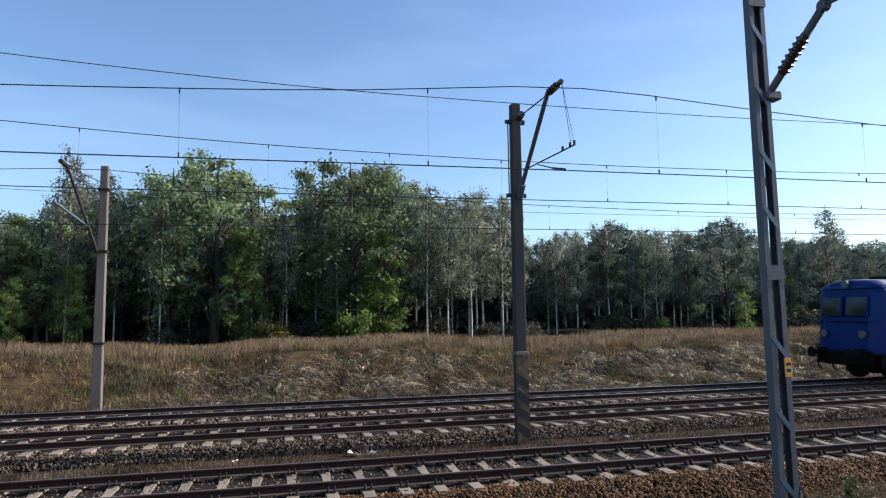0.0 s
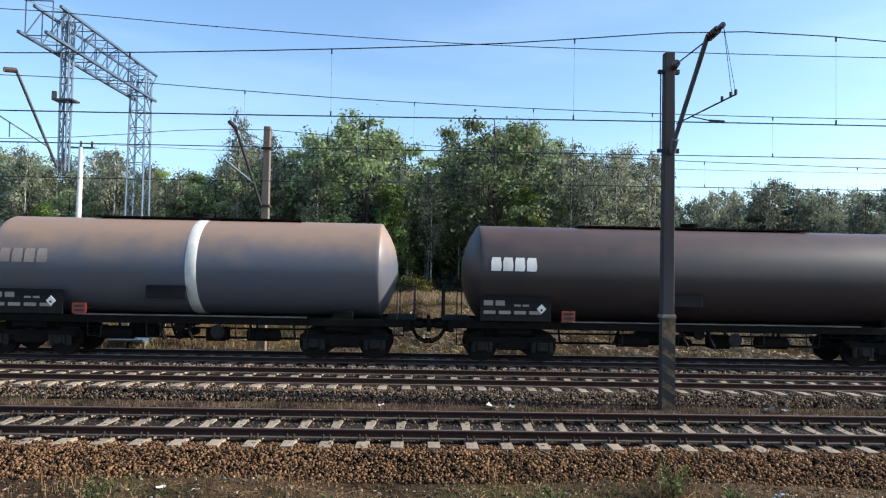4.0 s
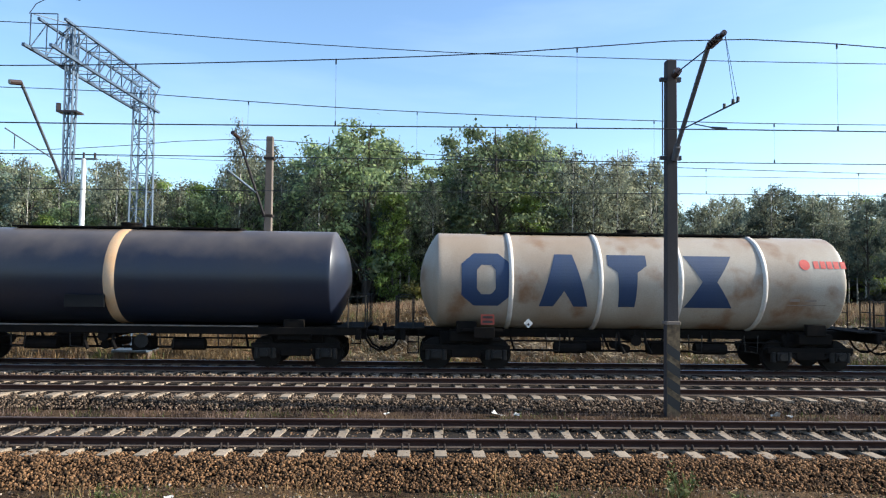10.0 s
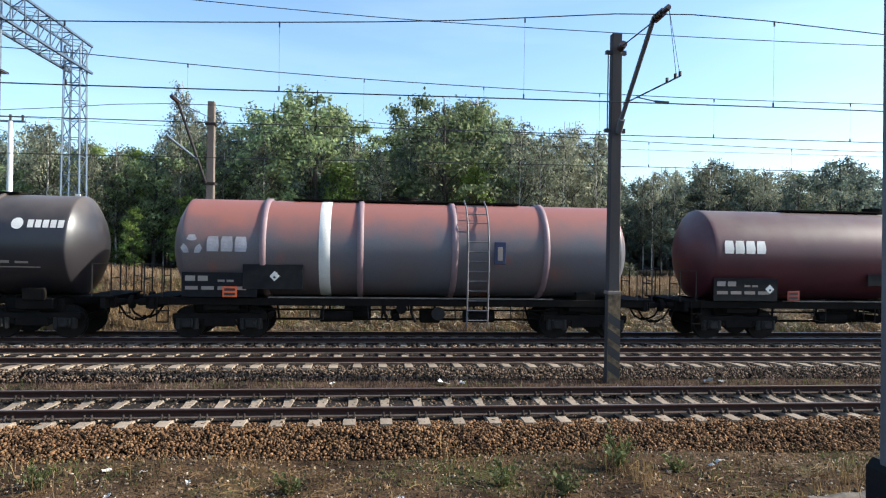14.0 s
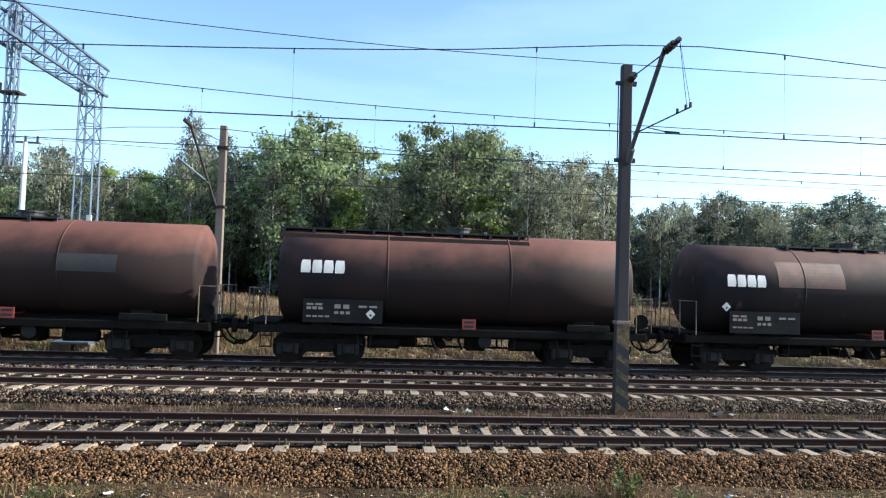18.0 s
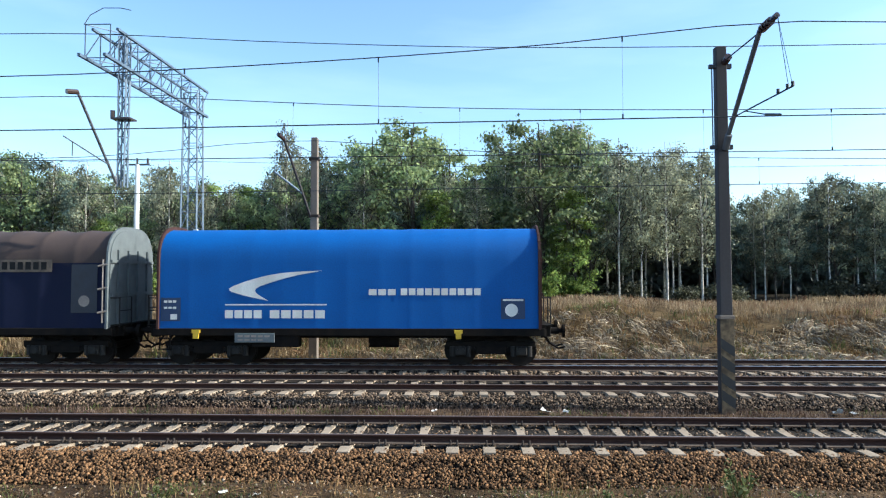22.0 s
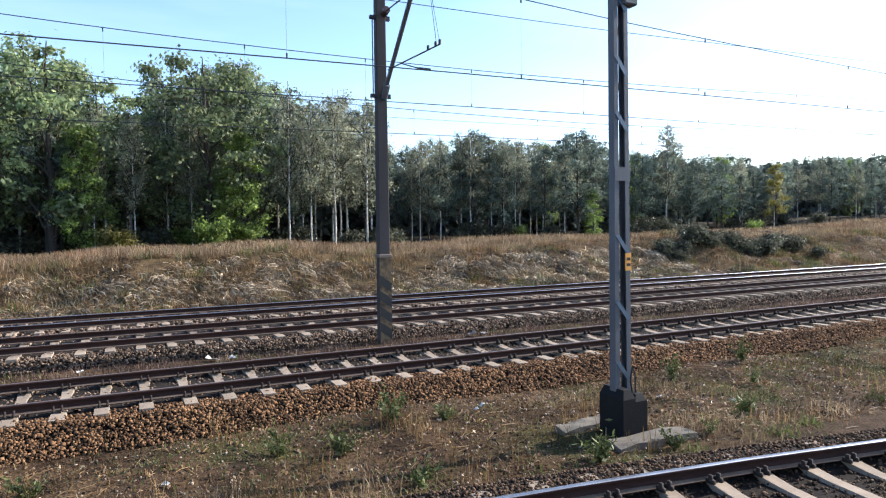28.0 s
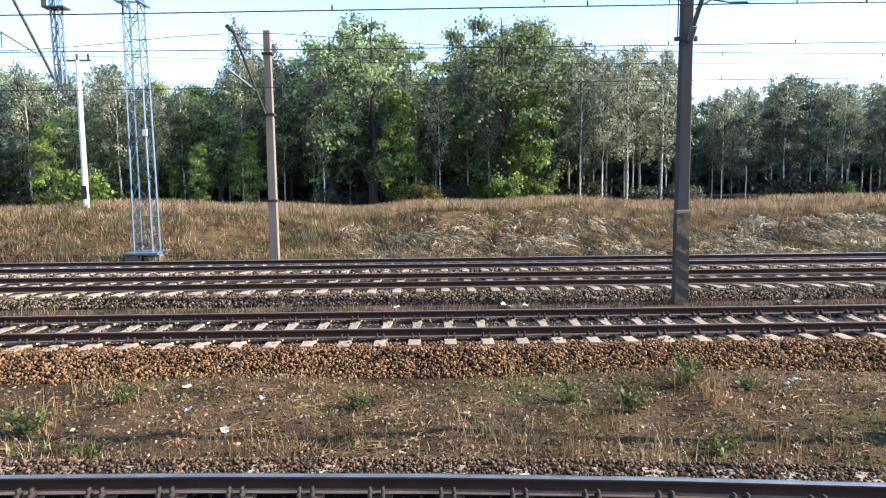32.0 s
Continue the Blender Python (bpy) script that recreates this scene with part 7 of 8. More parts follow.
def near_mast():
    """The built-up steel mast by the near track, on its black plinth."""
    w = thing("steel_mast", pose(6.25, 7.2, -0.45, 0, -0.6), "grey two-channel steel mast with flat lacing on a black plinth", "catenary mast")
    H = 10.2
    for x in (-0.14, 0.14):
        bm = bm_new()
        s = 1 if x < 0 else -1
        k = 0.72
        rings = []
        for z, q in ((0.5, 1.0), (H, k)):
            c = [(x, -0.06), (x + s * 0.078, -0.06), (x + s * 0.078, -0.05), (x + s * 0.012, -0.05), (x + s * 0.012, 0.05), (x + s * 0.078, 0.05), (x + s * 0.078, 0.06), (x, 0.06)]
            rings.append([bm.verts.new((u * q, v, z)) for u, v in c])
        for a in range(8):
            bm.faces.new((rings[0][a], rings[0][(a + 1) % 8], rings[1][(a + 1) % 8], rings[1][a]))
        bm.faces.new(rings[1])
        bmesh.ops.recalc_face_normals(bm, faces=bm.faces)
        part("channel", bm, M["mast_grey"], w)
    for z in (0.93, 1.77, 2.69, 4.36, 5.11, 5.97, 6.8, 7.95, 8.8, 9.5):
        hw = 0.14 * (1 - 0.28 * z / H)
        for y, sg, dz in ((-0.067, 1, 0.0), (0.067, -1, 0.42)):
            bm = bm_new()
            bar(bm, (-hw * 0.8 * sg, y, z + dz + 0.13), (hw * 0.75 * sg, y, z + dz - 0.13), 0.010, 0.06)
            part("lacing_bar", bm, M["galv"] if y < 0 else M["mast_grey"], w)
    for z in (3.55, 7.2):
        bm = bm_new()
        box(bm, -0.13, 0.13, -0.076, -0.061, z, z + 0.19)
        part("batten_plate", bm, M["mast_grey"], w)
    bm = bm_new()
    for x0, x1, z0, z1 in ((-0.17, 0.045, 0.58, 0.70), (0.04, 0.25, 0.53, 0.62)):
        g = [[bm.verts.new((x, y, z)) for x, y in ((x0 + e, -0.25 + e), (x1 - e, -0.25 + e), (x1 - e, 0.25 - e), (x0 + e, 0.25 - e))] for z, e in ((0, 0), (z0, 0), (z1, 0.05))]
        for lo, hi in zip(g, g[1:]):
            for k in range(4):
                bm.faces.new((lo[k], lo[(k + 1) % 4], hi[(k + 1) % 4], hi[k]))
        bm.faces.new(g[2])
    bmesh.ops.recalc_face_normals(bm, faces=bm.faces)
    part("plinth", bm, M["plinth"], w, "black bitumen-painted plinth")
    bm = bm_new()
    box(bm, 0.04, 0.14, -0.075, -0.06, 2.32, 2.56)
    sg = part("number_plate", bm, M["sign_orange"], w, "small orange plate with dark bars")
    part("plate_bar", on_side([rect(0.055, 0.125, 2.46, 2.50), rect(0.055, 0.125, 2.38, 2.42)], -0.075, 0.003), M["black_paint"], sg)
    bm = bm_new()
    a, b = (0.1, -0.1, 6.04), (0.4, -1.8, 7.75)
    rod(bm, a, b, 0.05, 10)
    part("bracket_tube", bm, M["mast_grey"], w)
    c, d = Vector(a).lerp(Vector(b), 0.10), Vector(a).lerp(Vector(b), 0.32)
    part("insulator", lathe(c, d, [(0, 0.055)] + [(0.06 + 0.15 * q + e, r) for q in range(6) for e, r in ((0.0, 0.06), (0.03, 0.085), (0.07, 0.085), (0.10, 0.06))] + [(1, 0.055)], 14), M["insulator"], w)
    bm = bm_new()
    rod(bm, (0.05, 0, 7.8), b, 0.016, 6)
    part("stay_rod", bm, M["wire"], w)
    bm = bm_new()
    box(bm, 0.02, 0.25, -0.13, 0.05, 5.92, 6.04, 0.02)
    part("bracket_shoe", bm, M["mast_grey"], w)
    bm = bm_new()
    c = Vector(a).lerp(Vector(b), 0.47)
    rod(bm, c, (0.35, -2.9, 6.8), 0.022, 8)
    rod(bm, c - Vector((0.05, 0, 0)), c + Vector((0.05, 0, 0)), 0.07, 8)
    part("registration_arm", bm, M["mast_grey"], w)
    bm = bm_new()
    chain(bm, [(0.12, -0.11, 0.55), (0.07, -0.12, 0.8), (0.10, -0.12, 0.98), (0.15, -0.12, 0.9), (0.16, -0.12, 0.6)], 0.012, 6)
    part("bond_cable", bm, M["wire"], w)
    for x, y, a, sx, sy in ((6.02, 7.66, 4, 0.5, 0.13), (6.4, 6.76, -3, 0.62, 0.15)):
        bm = bm_new()
        box(bm, -sx, sx, -sy, sy, -0.08, 0.10)
        bmesh.ops.subdivide_edges(bm, edges=bm.edges[:], cuts=3, use_grid_fill=True)
        for v in bm.verts:
            v.co += Vector((noise.noise(v.co * 5 + Vector((x, y, 0))), noise.noise(v.co * 5 + Vector((y, x, 3))), noise.noise(v.co * 4 + Vector((2, x, y))))) * 0.05
        sl = part("kerb_slab", bm, M["rotten_slab"], None)
        sl.matrix_basis = pose(x, y, -0.44, 2, -2, a)
        tagged(sl, "broken weathered concrete slab lying by the mast plinth", "concrete slab", "broken slabs")


def wire_run(bm, pts, r, step=1.5):
    """A smooth wire through points (x, y, z)."""
    pts = np.array(pts, float)
    xs = np.arange(pts[0, 0], pts[-1, 0] + step, step)
    ys, zs = np.interp(xs, pts[:, 0], pts[:, 1]), np.interp(xs, pts[:, 0], pts[:, 2])
    for _ in range(2):
        zs[1:-1] = (zs[:-2] + 2 * zs[1:-1] + zs[2:]) / 4
    p = [Vector(q) for q in zip(xs, ys, zs)]
    n = 5
    rings = [[bm.verts.new(q + Vector((0, r * math.cos(6.283 * k / n), r * math.sin(6.283 * k / n)))) for k in range(n)] for q in p]
    for a, b in zip(rings, rings[1:]):
        for k in range(n):
            bm.faces.new((a[k], a[(k + 1) % n], b[(k + 1) % n], b[k]))
    return xs, zs


def catenary(label, messenger, contact, droppers):
    w = thing("overhead_line", pose(0, 0, 0), label, "overhead line", "overhead lines")
    bm = bm_new()
    mx, mz = wire_run(bm, messenger, 0.011)
    part("messenger_wire", bm, M["wire"], w)
    bm = bm_new()
    cx, cz = wire_run(bm, contact, 0.012)
    part("contact_wire", bm, M["wire"], w)
    mp, cp = np.array(messenger, float), np.array(contact, float)
    for x in droppers:
        bm = bm_new()
        za, zc = np.interp(x, mx, mz), np.interp(x, cx, cz)
        ya, yc = np.interp(x, mp[:, 0], mp[:, 1]), np.interp(x, cp[:, 0], cp[:, 1])
        rod(bm, (x, ya, za), (x, yc, zc), 0.0024, 4)
        box(bm, x - 0.012, x + 0.012, ya - 0.012, ya + 0.012, za - 0.09, za + 0.01)
        box(bm, x - 0.012, x + 0.012, yc - 0.012, yc + 0.012, zc, zc + 0.09)
        part("dropper", bm, M["wire"], w)


def overhead():
    catenary("dark overhead wires with thin droppers over the second track",
             [(-60, 12, 7.35), (-42, 12, 6.7), (-22, 12, 6.40), (-7.3, 12, 6.46), (-3.3, 12, 6.63), (0.7, 12, 6.84), (3, 12, 7.02), (5.65, 12.0, 7.42), (7.4, 12, 7.22), (12, 12, 6.98), (24, 12, 6.6), (38, 12, 6.5), (66, 12, 7.4)],
             [(-60, 12.2, 5.5), (-7, 12.1, 5.45), (5.65, 12.0, 5.55), (30, 12, 5.65), (66, 12.2, 5.6)], (-16.5, -11, -5.34, -1.7, 2.77, 7.7, 13.0, 18.5, 24))
    catenary("dark overhead wires with thin droppers over the third track",
             [(-70, 16.9, 7.6), (-40, 16.9, 6.9), (-10.5, 17.1, 7.55), (-7, 16.9, 7.33), (-1.8, 16.9, 7.05), (2.9, 16.9, 6.93), (9, 16.9, 6.87), (16, 16.9, 6.95), (28, 16.9, 7.3), (45, 16.9, 7.0), (80, 16.9, 7.5)],
             [(-70, 16.9, 5.7), (-10, 16.8, 5.73), (3, 16.9, 5.79), (13, 16.9, 5.86), (40, 16.9, 5.9), (80, 16.9, 5.9)], (-4.6, -0.26, 2.83, 5.94, 9.13, 13.1, 18, 23))
    catenary("dark overhead wires over the far track",
             [(-80, 20.8, 7.3), (-30, 20.8, 6.4), (-10.7, 20.8, 6.56), (-6.3, 21.6, 7.35), (0, 20.8, 6.6), (8, 20.8, 6.35), (16, 20.8, 6.25), (30, 20.8, 6.5), (55, 20.8, 7.3), (90, 20.8, 6.6)],
             [(-80, 20.8, 5.4), (-10, 20.8, 5.36), (8, 20.8, 5.52), (30, 20.8, 5.6), (90, 20.8, 5.6)], (-14, -2, 3.5, 9, 14, 19))
    w = thing("feeder_wire", pose(0, 0, 0), "single dark feeder wire strung from the gantry's top", "wire")
    bm = bm_new()
    wire_run(bm, [(-60, 18, 9.3), (-11, 18, 9.6), (-6.5, 18, 9.27), (-1.9, 18, 9.06), (1.2, 18, 8.95), (7.7, 18, 8.9), (14, 18, 8.92), (40, 18, 9.4), (70, 18, 9.9)], 0.012)
    part("cable", bm, M["wire"], w)
    w = thing("feeder_wire", pose(0, 0, 0), "thin dark wire strung between posts behind the tracks", "wire")
    bm = bm_new()
    wire_run(bm, [(-60, 30.2, 7.6), (-15.5, 30.2, 8.15), (-2, 30.2, 7.75), (12, 30.2, 7.6), (35, 30.2, 7.7), (70, 30.2, 8.2)], 0.010)
    part("cable", bm, M["wire"], w)


pole_dark()
pole_concrete()
gantry()
white_post()
near_mast()
overhead()


# ---- plants ----
def quads(centres, facing, size, rng, long=1.4, up=0.0):
    """Leaf quads, one at each centre, turned at random or loosely square to the way they face."""
    n = len(centres)
    a = rng.normal(size=(n, 3))
    if facing is not None:
        a = np.cross(facing + rng.normal(size=(n, 3)) * 0.35, a)
    a[:, 2] *= 1 - up
    a /= np.linalg.norm(a, axis=1, keepdims=True)
    b = np.cross(a, rng.normal(size=(n, 3)) if facing is None else facing + rng.normal(size=(n, 3)) * 0.35)
    b /= np.linalg.norm(b, axis=1, keepdims=True)
    s = rng.uniform(*size, (n, 1))
    a, b = a * s * long / 2, b * s / 2
    v = np.stack([centres - a, centres + b * 0.9, centres + a, centres - b * 0.9], 1)
    f = np.arange(4 * n).reshape(n, 4)
    return v.reshape(-1, 3), f


def limb_points(rng, a, b, bend, n=5):
    t = np.linspace(0, 1, n)[:, None]
    p = a + (b - a) * t
    p[1:-1] += rng.normal(size=(n - 2, 3)) * bend
    return p


def join(parts):
    vs, fs, n = [], [], 0
    for v, f in parts:
        vs.append(v)
        fs.append(f + n)
        n += len(v)
    return np.concatenate(vs), np.concatenate(fs)


TOPS = {}


def tree(name, seed, H, base, spread, bark, leaf, lobes, clumps, per, size, label, category, trunk_r=0.16, egg=0.55, droop=0.0, lean=0.01, lobe=0.36, open_top=0.0):
    """A tree of height H: trunk and limbs that carry uneven lobes, each of many leaf clumps on twigs, with gaps between."""
    rng = np.random.default_rng(seed)
    w = thing(name, pose(0, 0, 0), label, category)
    top = np.array([rng.normal() * lean * H, rng.normal() * lean * H, H * 0.88])
    trunk = limb_points(rng, np.zeros(3), top, lean * 0.45 * H, 7)
    wood = []

    def on_trunk(t):
        i = min(t, 0.999) * 6
        return trunk[int(i)] + (trunk[int(i) + 1] - trunk[int(i)]) * (i - int(i))
    cs, ns = [], []
    for k in range(lobes):
        h = (k + rng.uniform(0.1, 0.9)) / lobes
        t = base + (0.96 - base) * h
        env = spread * math.sin(math.pi * (0.13 + 0.78 * h ** egg)) ** 0.7
        rl = spread * lobe * rng.uniform(0.6, 1.2) * (1.0 - 0.3 * h)
        g = k * 2.4 + rng.uniform(-0.6, 0.6)
        out = max(0.0, env * rng.uniform(0.75, 1.1) - rl)
        c = on_trunk(t) + np.array([out * math.cos(g), out * math.sin(g), 0.15 * out])
        a = on_trunk(max(0.08, t - 0.10 - 0.35 * out / H))
        p = limb_points(rng, a, c, 0.05 * out + 0.02, 5)
        wood.append(tube(p, 0.02 + 0.34 * trunk_r * (1 - h), 0.014, 5))
        for q in range(max(3, int(clumps * rng.uniform(0.7, 1.25)))):
            d = rng.normal(size=3)
            d[2] = d[2] * 0.9 + 0.25
            d /= np.linalg.norm(d)
            stray = rng.uniform() < 0.16
            e = c + d * rl * (rng.uniform(1.1, 1.55) if stray else rng.uniform(0.55, 1.05)) * np.array([1, 1, 0.9])
            e[2] -= droop * rng.uniform(0, 1)
            wood.append(tube(np.array([c, (c + e) / 2 + rng.normal(size=3) * 0.05, e]), 0.014, 0.005, 3))
            m = int(per * rng.uniform(0.6, 1.35) * (0.45 if stray else 1.0) * (1.0 - open_top * h))
            rad = rng.uniform(0.16, 0.30) * (0.75 + 0.13 * spread) * (0.7 if stray else 1.0)
            off = rng.normal(size=(m, 3)) * rad * np.array([1, 1, 0.55 + 0.5 * droop])
            off[:, 2] -= droop * 0.5 * np.abs(rng.normal(size=m))
            cs.append(e + off)
            nn = off / (np.linalg.norm(off, axis=1, keepdims=True) + 1e-6) + d * 0.7 + np.array([0, 0, 0.35])
            ns.append(nn / (np.linalg.norm(nn, axis=1, keepdims=True) + 1e-6))
    v, f = tube(trunk, trunk_r, 0.02, 9)
    raw("trunk", v, f, bark, w, smooth=True)
    v, f = join(wood)
    raw("branchwork", v, f, M["bark"], w, smooth=True)
    cs, ns = np.concatenate(cs), np.concatenate(ns)
    keep = cs[:, 2] > 0.5 * H * base
    v, f = quads(cs[keep], ns[keep], size, rng)
    raw("crown", v, f, leaf, w)
    TOPS[w.name] = float(np.quantile(cs[:, 2], 0.99))
    return w


def shrub(seed, H, R, leaf, label, per=1400, size=(0.1, 0.22)):
    rng = np.random.default_rng(seed)
    w = thing("shrub", pose(0, 0, 0), label, "shrub")
    wood, cs = [], []
    for k in range(9):
        g = rng.uniform(0, 6.28)
        b = np.array([R * rng.uniform(0.2, 0.9) * math.cos(g), R * rng.uniform(0.2, 0.9) * math.sin(g), H * rng.uniform(0.5, 0.95)])
        wood.append(tube(limb_points(rng, np.zeros(3), b, 0.08, 4), 0.03, 0.008, 5))
        for q in (0.5, 0.75, 1.0):
            cs.append(b * q + rng.normal(size=(per // 27, 3)) * (0.22 * R + 0.08) * np.array([1, 1, 0.8]))
    v, f = join(wood)
    raw("stems", v, f, M["bark"], w)
    cs = np.concatenate(cs)
    cs[:, 2] = np.abs(cs[:, 2])
    v, f = quads(cs, None, size, rng)
    raw("foliage", v, f, leaf, w)
    return w


# the wood's edge as seen against the sky: x at 48 m, and height
EDGE_X = [-60, -33, -31, -25.4, -23.2, -21.3, -19.8, -16.1, -14.65, -14.1, -13.4, -12.6, -11.8, -10.5, -8.9, -7, -5.8, -4.3, -2.6, -1, 0.05, 1, 3.1, 5.1, 8.1, 9.4, 11.1, 12.9, 14.6, 16.8, 18.1, 19.1, 21.3, 23.1, 24.9, 28.2, 32.7, 34.6, 36.3, 39.2, 42.4, 45, 46.6, 49.1, 55, 62.8, 66, 78, 130]
EDGE_Z = [12, 12.6, 11.1, 10.7, 11.3, 10.2, 9.9, 9.7, 10.4, 13.4, 13.85, 13.3, 12.4, 11.85, 12.1, 12.95, 13.1, 13.95, 13.1, 12.6, 11.4, 12.7, 13.2, 13.65, 13.6, 12.9, 11.9, 11.1, 11.8, 11.5, 10.2, 7.9, 8.85, 8.6, 9.8, 9.2, 8.9, 9.5, 10.3, 9.35, 8.75, 8.6, 10.75, 8.5, 8.6, 8.4, 8.9, 9.3, 9.5]


def edge_height(x, y):
    return 2.65 + (np.interp(x * 48.0 / y, EDGE_X, EDGE_Z) - 2.65) * y / 48.0


def make_woods():
    rng = np.random.default_rng(21)
    oak = [tree("oak_tree", 31 + k, 10.0, 0.17, 2.9, M["bark"], M["leaf_oak"], 24, 9, 33, (0.09, 0.19), "broad dark green oak at the edge of the wood", "tree", 0.19, 0.85, 0.0, 0.014, 0.34, 0.15) for k in range(3)]
    birch = [tree("birch_tree", 41 + k, 10.0, 0.36, 1.45, M["birch_bark"], M["leaf_birch"], 19, 7, 31, (0.06, 0.13), "slender birch with a white trunk and thin olive crown", "tree", 0.062, 0.8, 0.32, 0.006, 0.38, 0.3) for k in range(4)]
    young = [tree("young_tree", 51 + k, 10.0, 0.06, 1.9, M["bark"], M["leaf_light"], 18, 9, 50, (0.08, 0.16), "young bright green tree at the wood's edge", "tree", 0.09, 0.5, 0.05, 0.012, 0.42) for k in range(2)]
    far = [tree("woodland_tree", 61 + k, 10.0, 0.25, 1.9, M["bark"], M["leaf_far"], 18, 8, 32, (0.08, 0.165), "woodland tree in the close stand, green greyed as haze", "tree", 0.085, 0.85, 0.08, 0.008, 0.40, 0.1) for k in range(3)]
    yellow = tree("autumn_tree", 71, 10.0, 0.15, 1.8, M["bark"], M["leaf_yellow"], 12, 7, 34, (0.12, 0.26), "small tree in yellow autumn leaf", "tree", 0.1, 0.5)
    used = set()

    def plant(tpl, x, y, h, wide=1.0):
        z = float(ground_z(x, y)) - 0.05
        m = pose(x, y, z, 0, 0, rng.uniform(0, 360))
        s = h / TOPS[tpl.name]
        if tpl.name not in used:
            used.add(tpl.name)
            o = tpl
            o.matrix_basis = m
        else:
            o = copy_thing(tpl, m)
        o.scale = (s * wide, s * wide, s)
        return o

    def to_sky(x, y, f=1.0, near=0.0):
        return (min(float(edge_height(x + d, y)) for d in (-near, 0, near)) - float(ground_z(x, y))) * f
    # trees that stand out
    for x, y, k, wide in ((-4.0, 47, 0, 1.0), (4.9, 46, 1, 1.1), (7.6, 48.5, 2, 0.8), (-7.3, 49, 1, 0.85)):
        plant(oak[k], x, y, to_sky(x, y), wide)
    for x, y, k, wide in ((-13.2, 47, 0, 0.62), (-21.3, 46, 1, 1.0), (-18.9, 46, 2, 0.9), (10.1, 45, 1, 0.9), (11.6, 45, 2, 0.9), (13.3, 45, 3, 0.9), (16.0, 46, 0, 1.1), (-22.6, 49, 3, 1.0), (-11.6, 50, 1, 0.8), (14.6, 48, 2, 0.9),
                          (-7.4, 46, 3, 0.8), (0.6, 46, 1, 0.8), (3.9, 45.2, 2, 0.6), (21.1, 48, 0, 0.9), (25.6, 48, 1, 1.0), (27.9, 48.5, 3, 0.9), (28.8, 48, 2, 0.9), (-28, 47, 0, 1.0), (-31, 48, 2, 1.0), (29.9, 48, 1, 0.9), (23.0, 48.3, 2, 0.9), (-1.7, 46.4, 0, 0.7)):
        plant(birch[k], x, y, to_sky(x, y, 0.98 if -11 < x < 8 and y < 47 else 1.0) * (0.8 if x in (-7.4, 0.6, 3.9, -1.7) else 1.0), wide)
    plant(far[1], 35.0, 46.0, to_sky(35.0, 46), 1.2)
    for x, y, f, k in ((-15.6, 45.2, 0.5, 0), (-12.5, 46, 0.42, 1), (-17.5, 45.8, 0.36, 1), (7.1, 44.6, 0.62, 0), (5.9, 44.4, 0.42, 1), (-25.5, 44.8, 0.62, 0), (-2.2, 45.6, 0.66, 1), (36.0, 45.3, 0.5, 0)):
        plant(young[k], x, y, to_sky(x, y, f))
    plant(yellow, 60.9, 47.0, 6.4)
    plant(birch[1], 46.9, 48.0, 11.3 - float(ground_z(46.9, 48.0)), 1.0)
    # the stand behind them
    for row, (y0, dy, step, f0, f1) in enumerate(((48.5, 1.0, 2.9, 0.70, 0.97), (51.5, 2.0, 2.3, 0.86, 1.0), (55.5, 3.0, 2.6, 0.9, 1.0), (62, 4, 3.0, 0.88, 0.98))):
        x = -48.0
        while x < 100:
            x += step * rng.uniform(0.7, 1.35) * (1.0 if x < 60 else 1.5)
            y = y0 + rng.uniform(-dy, dy)
            edge = float(np.interp(x * 48 / y, EDGE_X, EDGE_Z))
            pick = rng.uniform()
            if x < 18:
                tpl = birch[rng.integers(4)] if pick < 0.42 else far[rng.integers(3)] if pick < 0.66 else oak[rng.integers(3)] if pick < 0.9 or row < 2 else young[rng.integers(2)]
            else:
                tpl = far[rng.integers(3)] if pick < 0.62 else birch[rng.integers(4)] if pick < 0.9 or row < 2 else young[rng.integers(2)]
            gap = -0.7 < x * 48 / y < 1.9
            if gap:
                tpl = birch[row]
            plant(tpl, x, y, (0.62 + 0.1 * row if gap else 1.0) * to_sky(x, y, rng.uniform(f0, f1) + (0.05 if x > 17 else 0.0), 0.8))
    sh = [shrub(81, 1.3, 1.0, M["leaf_yellow"], "low yellowing shrub at the wood's edge"), shrub(82, 1.8, 1.3, M["leaf_light"], "low green shrub at the wood's edge"), shrub(83, 1.2, 1.4, M["leaf_shrub"], "dark low shrub on the bank")]
    first = [True] * 3
    spots = [(0, -0.6, 43.5, 0.9), (0, 0.0, 43.2, 0.8), (1, 4.8, 43.5, 0.9), (1, -22.5, 43.0, 1.2)] + [(2, 26.5 + 0.75 * k + rng.uniform(-0.5, 0.5), 26.6 + rng.uniform(-1.0, 1.0), rng.uniform(0.38, 0.66)) for k in range(16)]
    spots += [(1, rng.uniform(-40, 60), rng.uniform(45, 47), rng.uniform(0.4, 0.7)) for _ in range(10)] + [(2, rng.uniform(-40, 70), rng.uniform(46, 50), rng.uniform(0.7, 1.1)) for _ in range(34)]
    for k, x, y, s in spots:
        m = pose(x, y, float(ground_z(x, y)) - 0.03, 0, 0, rng.uniform(0, 360))
        o = sh[k] if first[k] else copy_thing(sh[k], m)
        o.matrix_basis = m
        o.scale = (s, s, s)
        first[k] = False
    # far woods on either side and behind, one mass of leaf clumps
    n = 80000
    a = rng.uniform(0, 1, n)
    x = np.where(rng.uniform(size=n) < 0.5, rng.uniform(95, 420, n), rng.uniform(-330, -45, n))
    y = 50 + np.abs(x) * 0.12 + rng.uniform(0, 26, n)
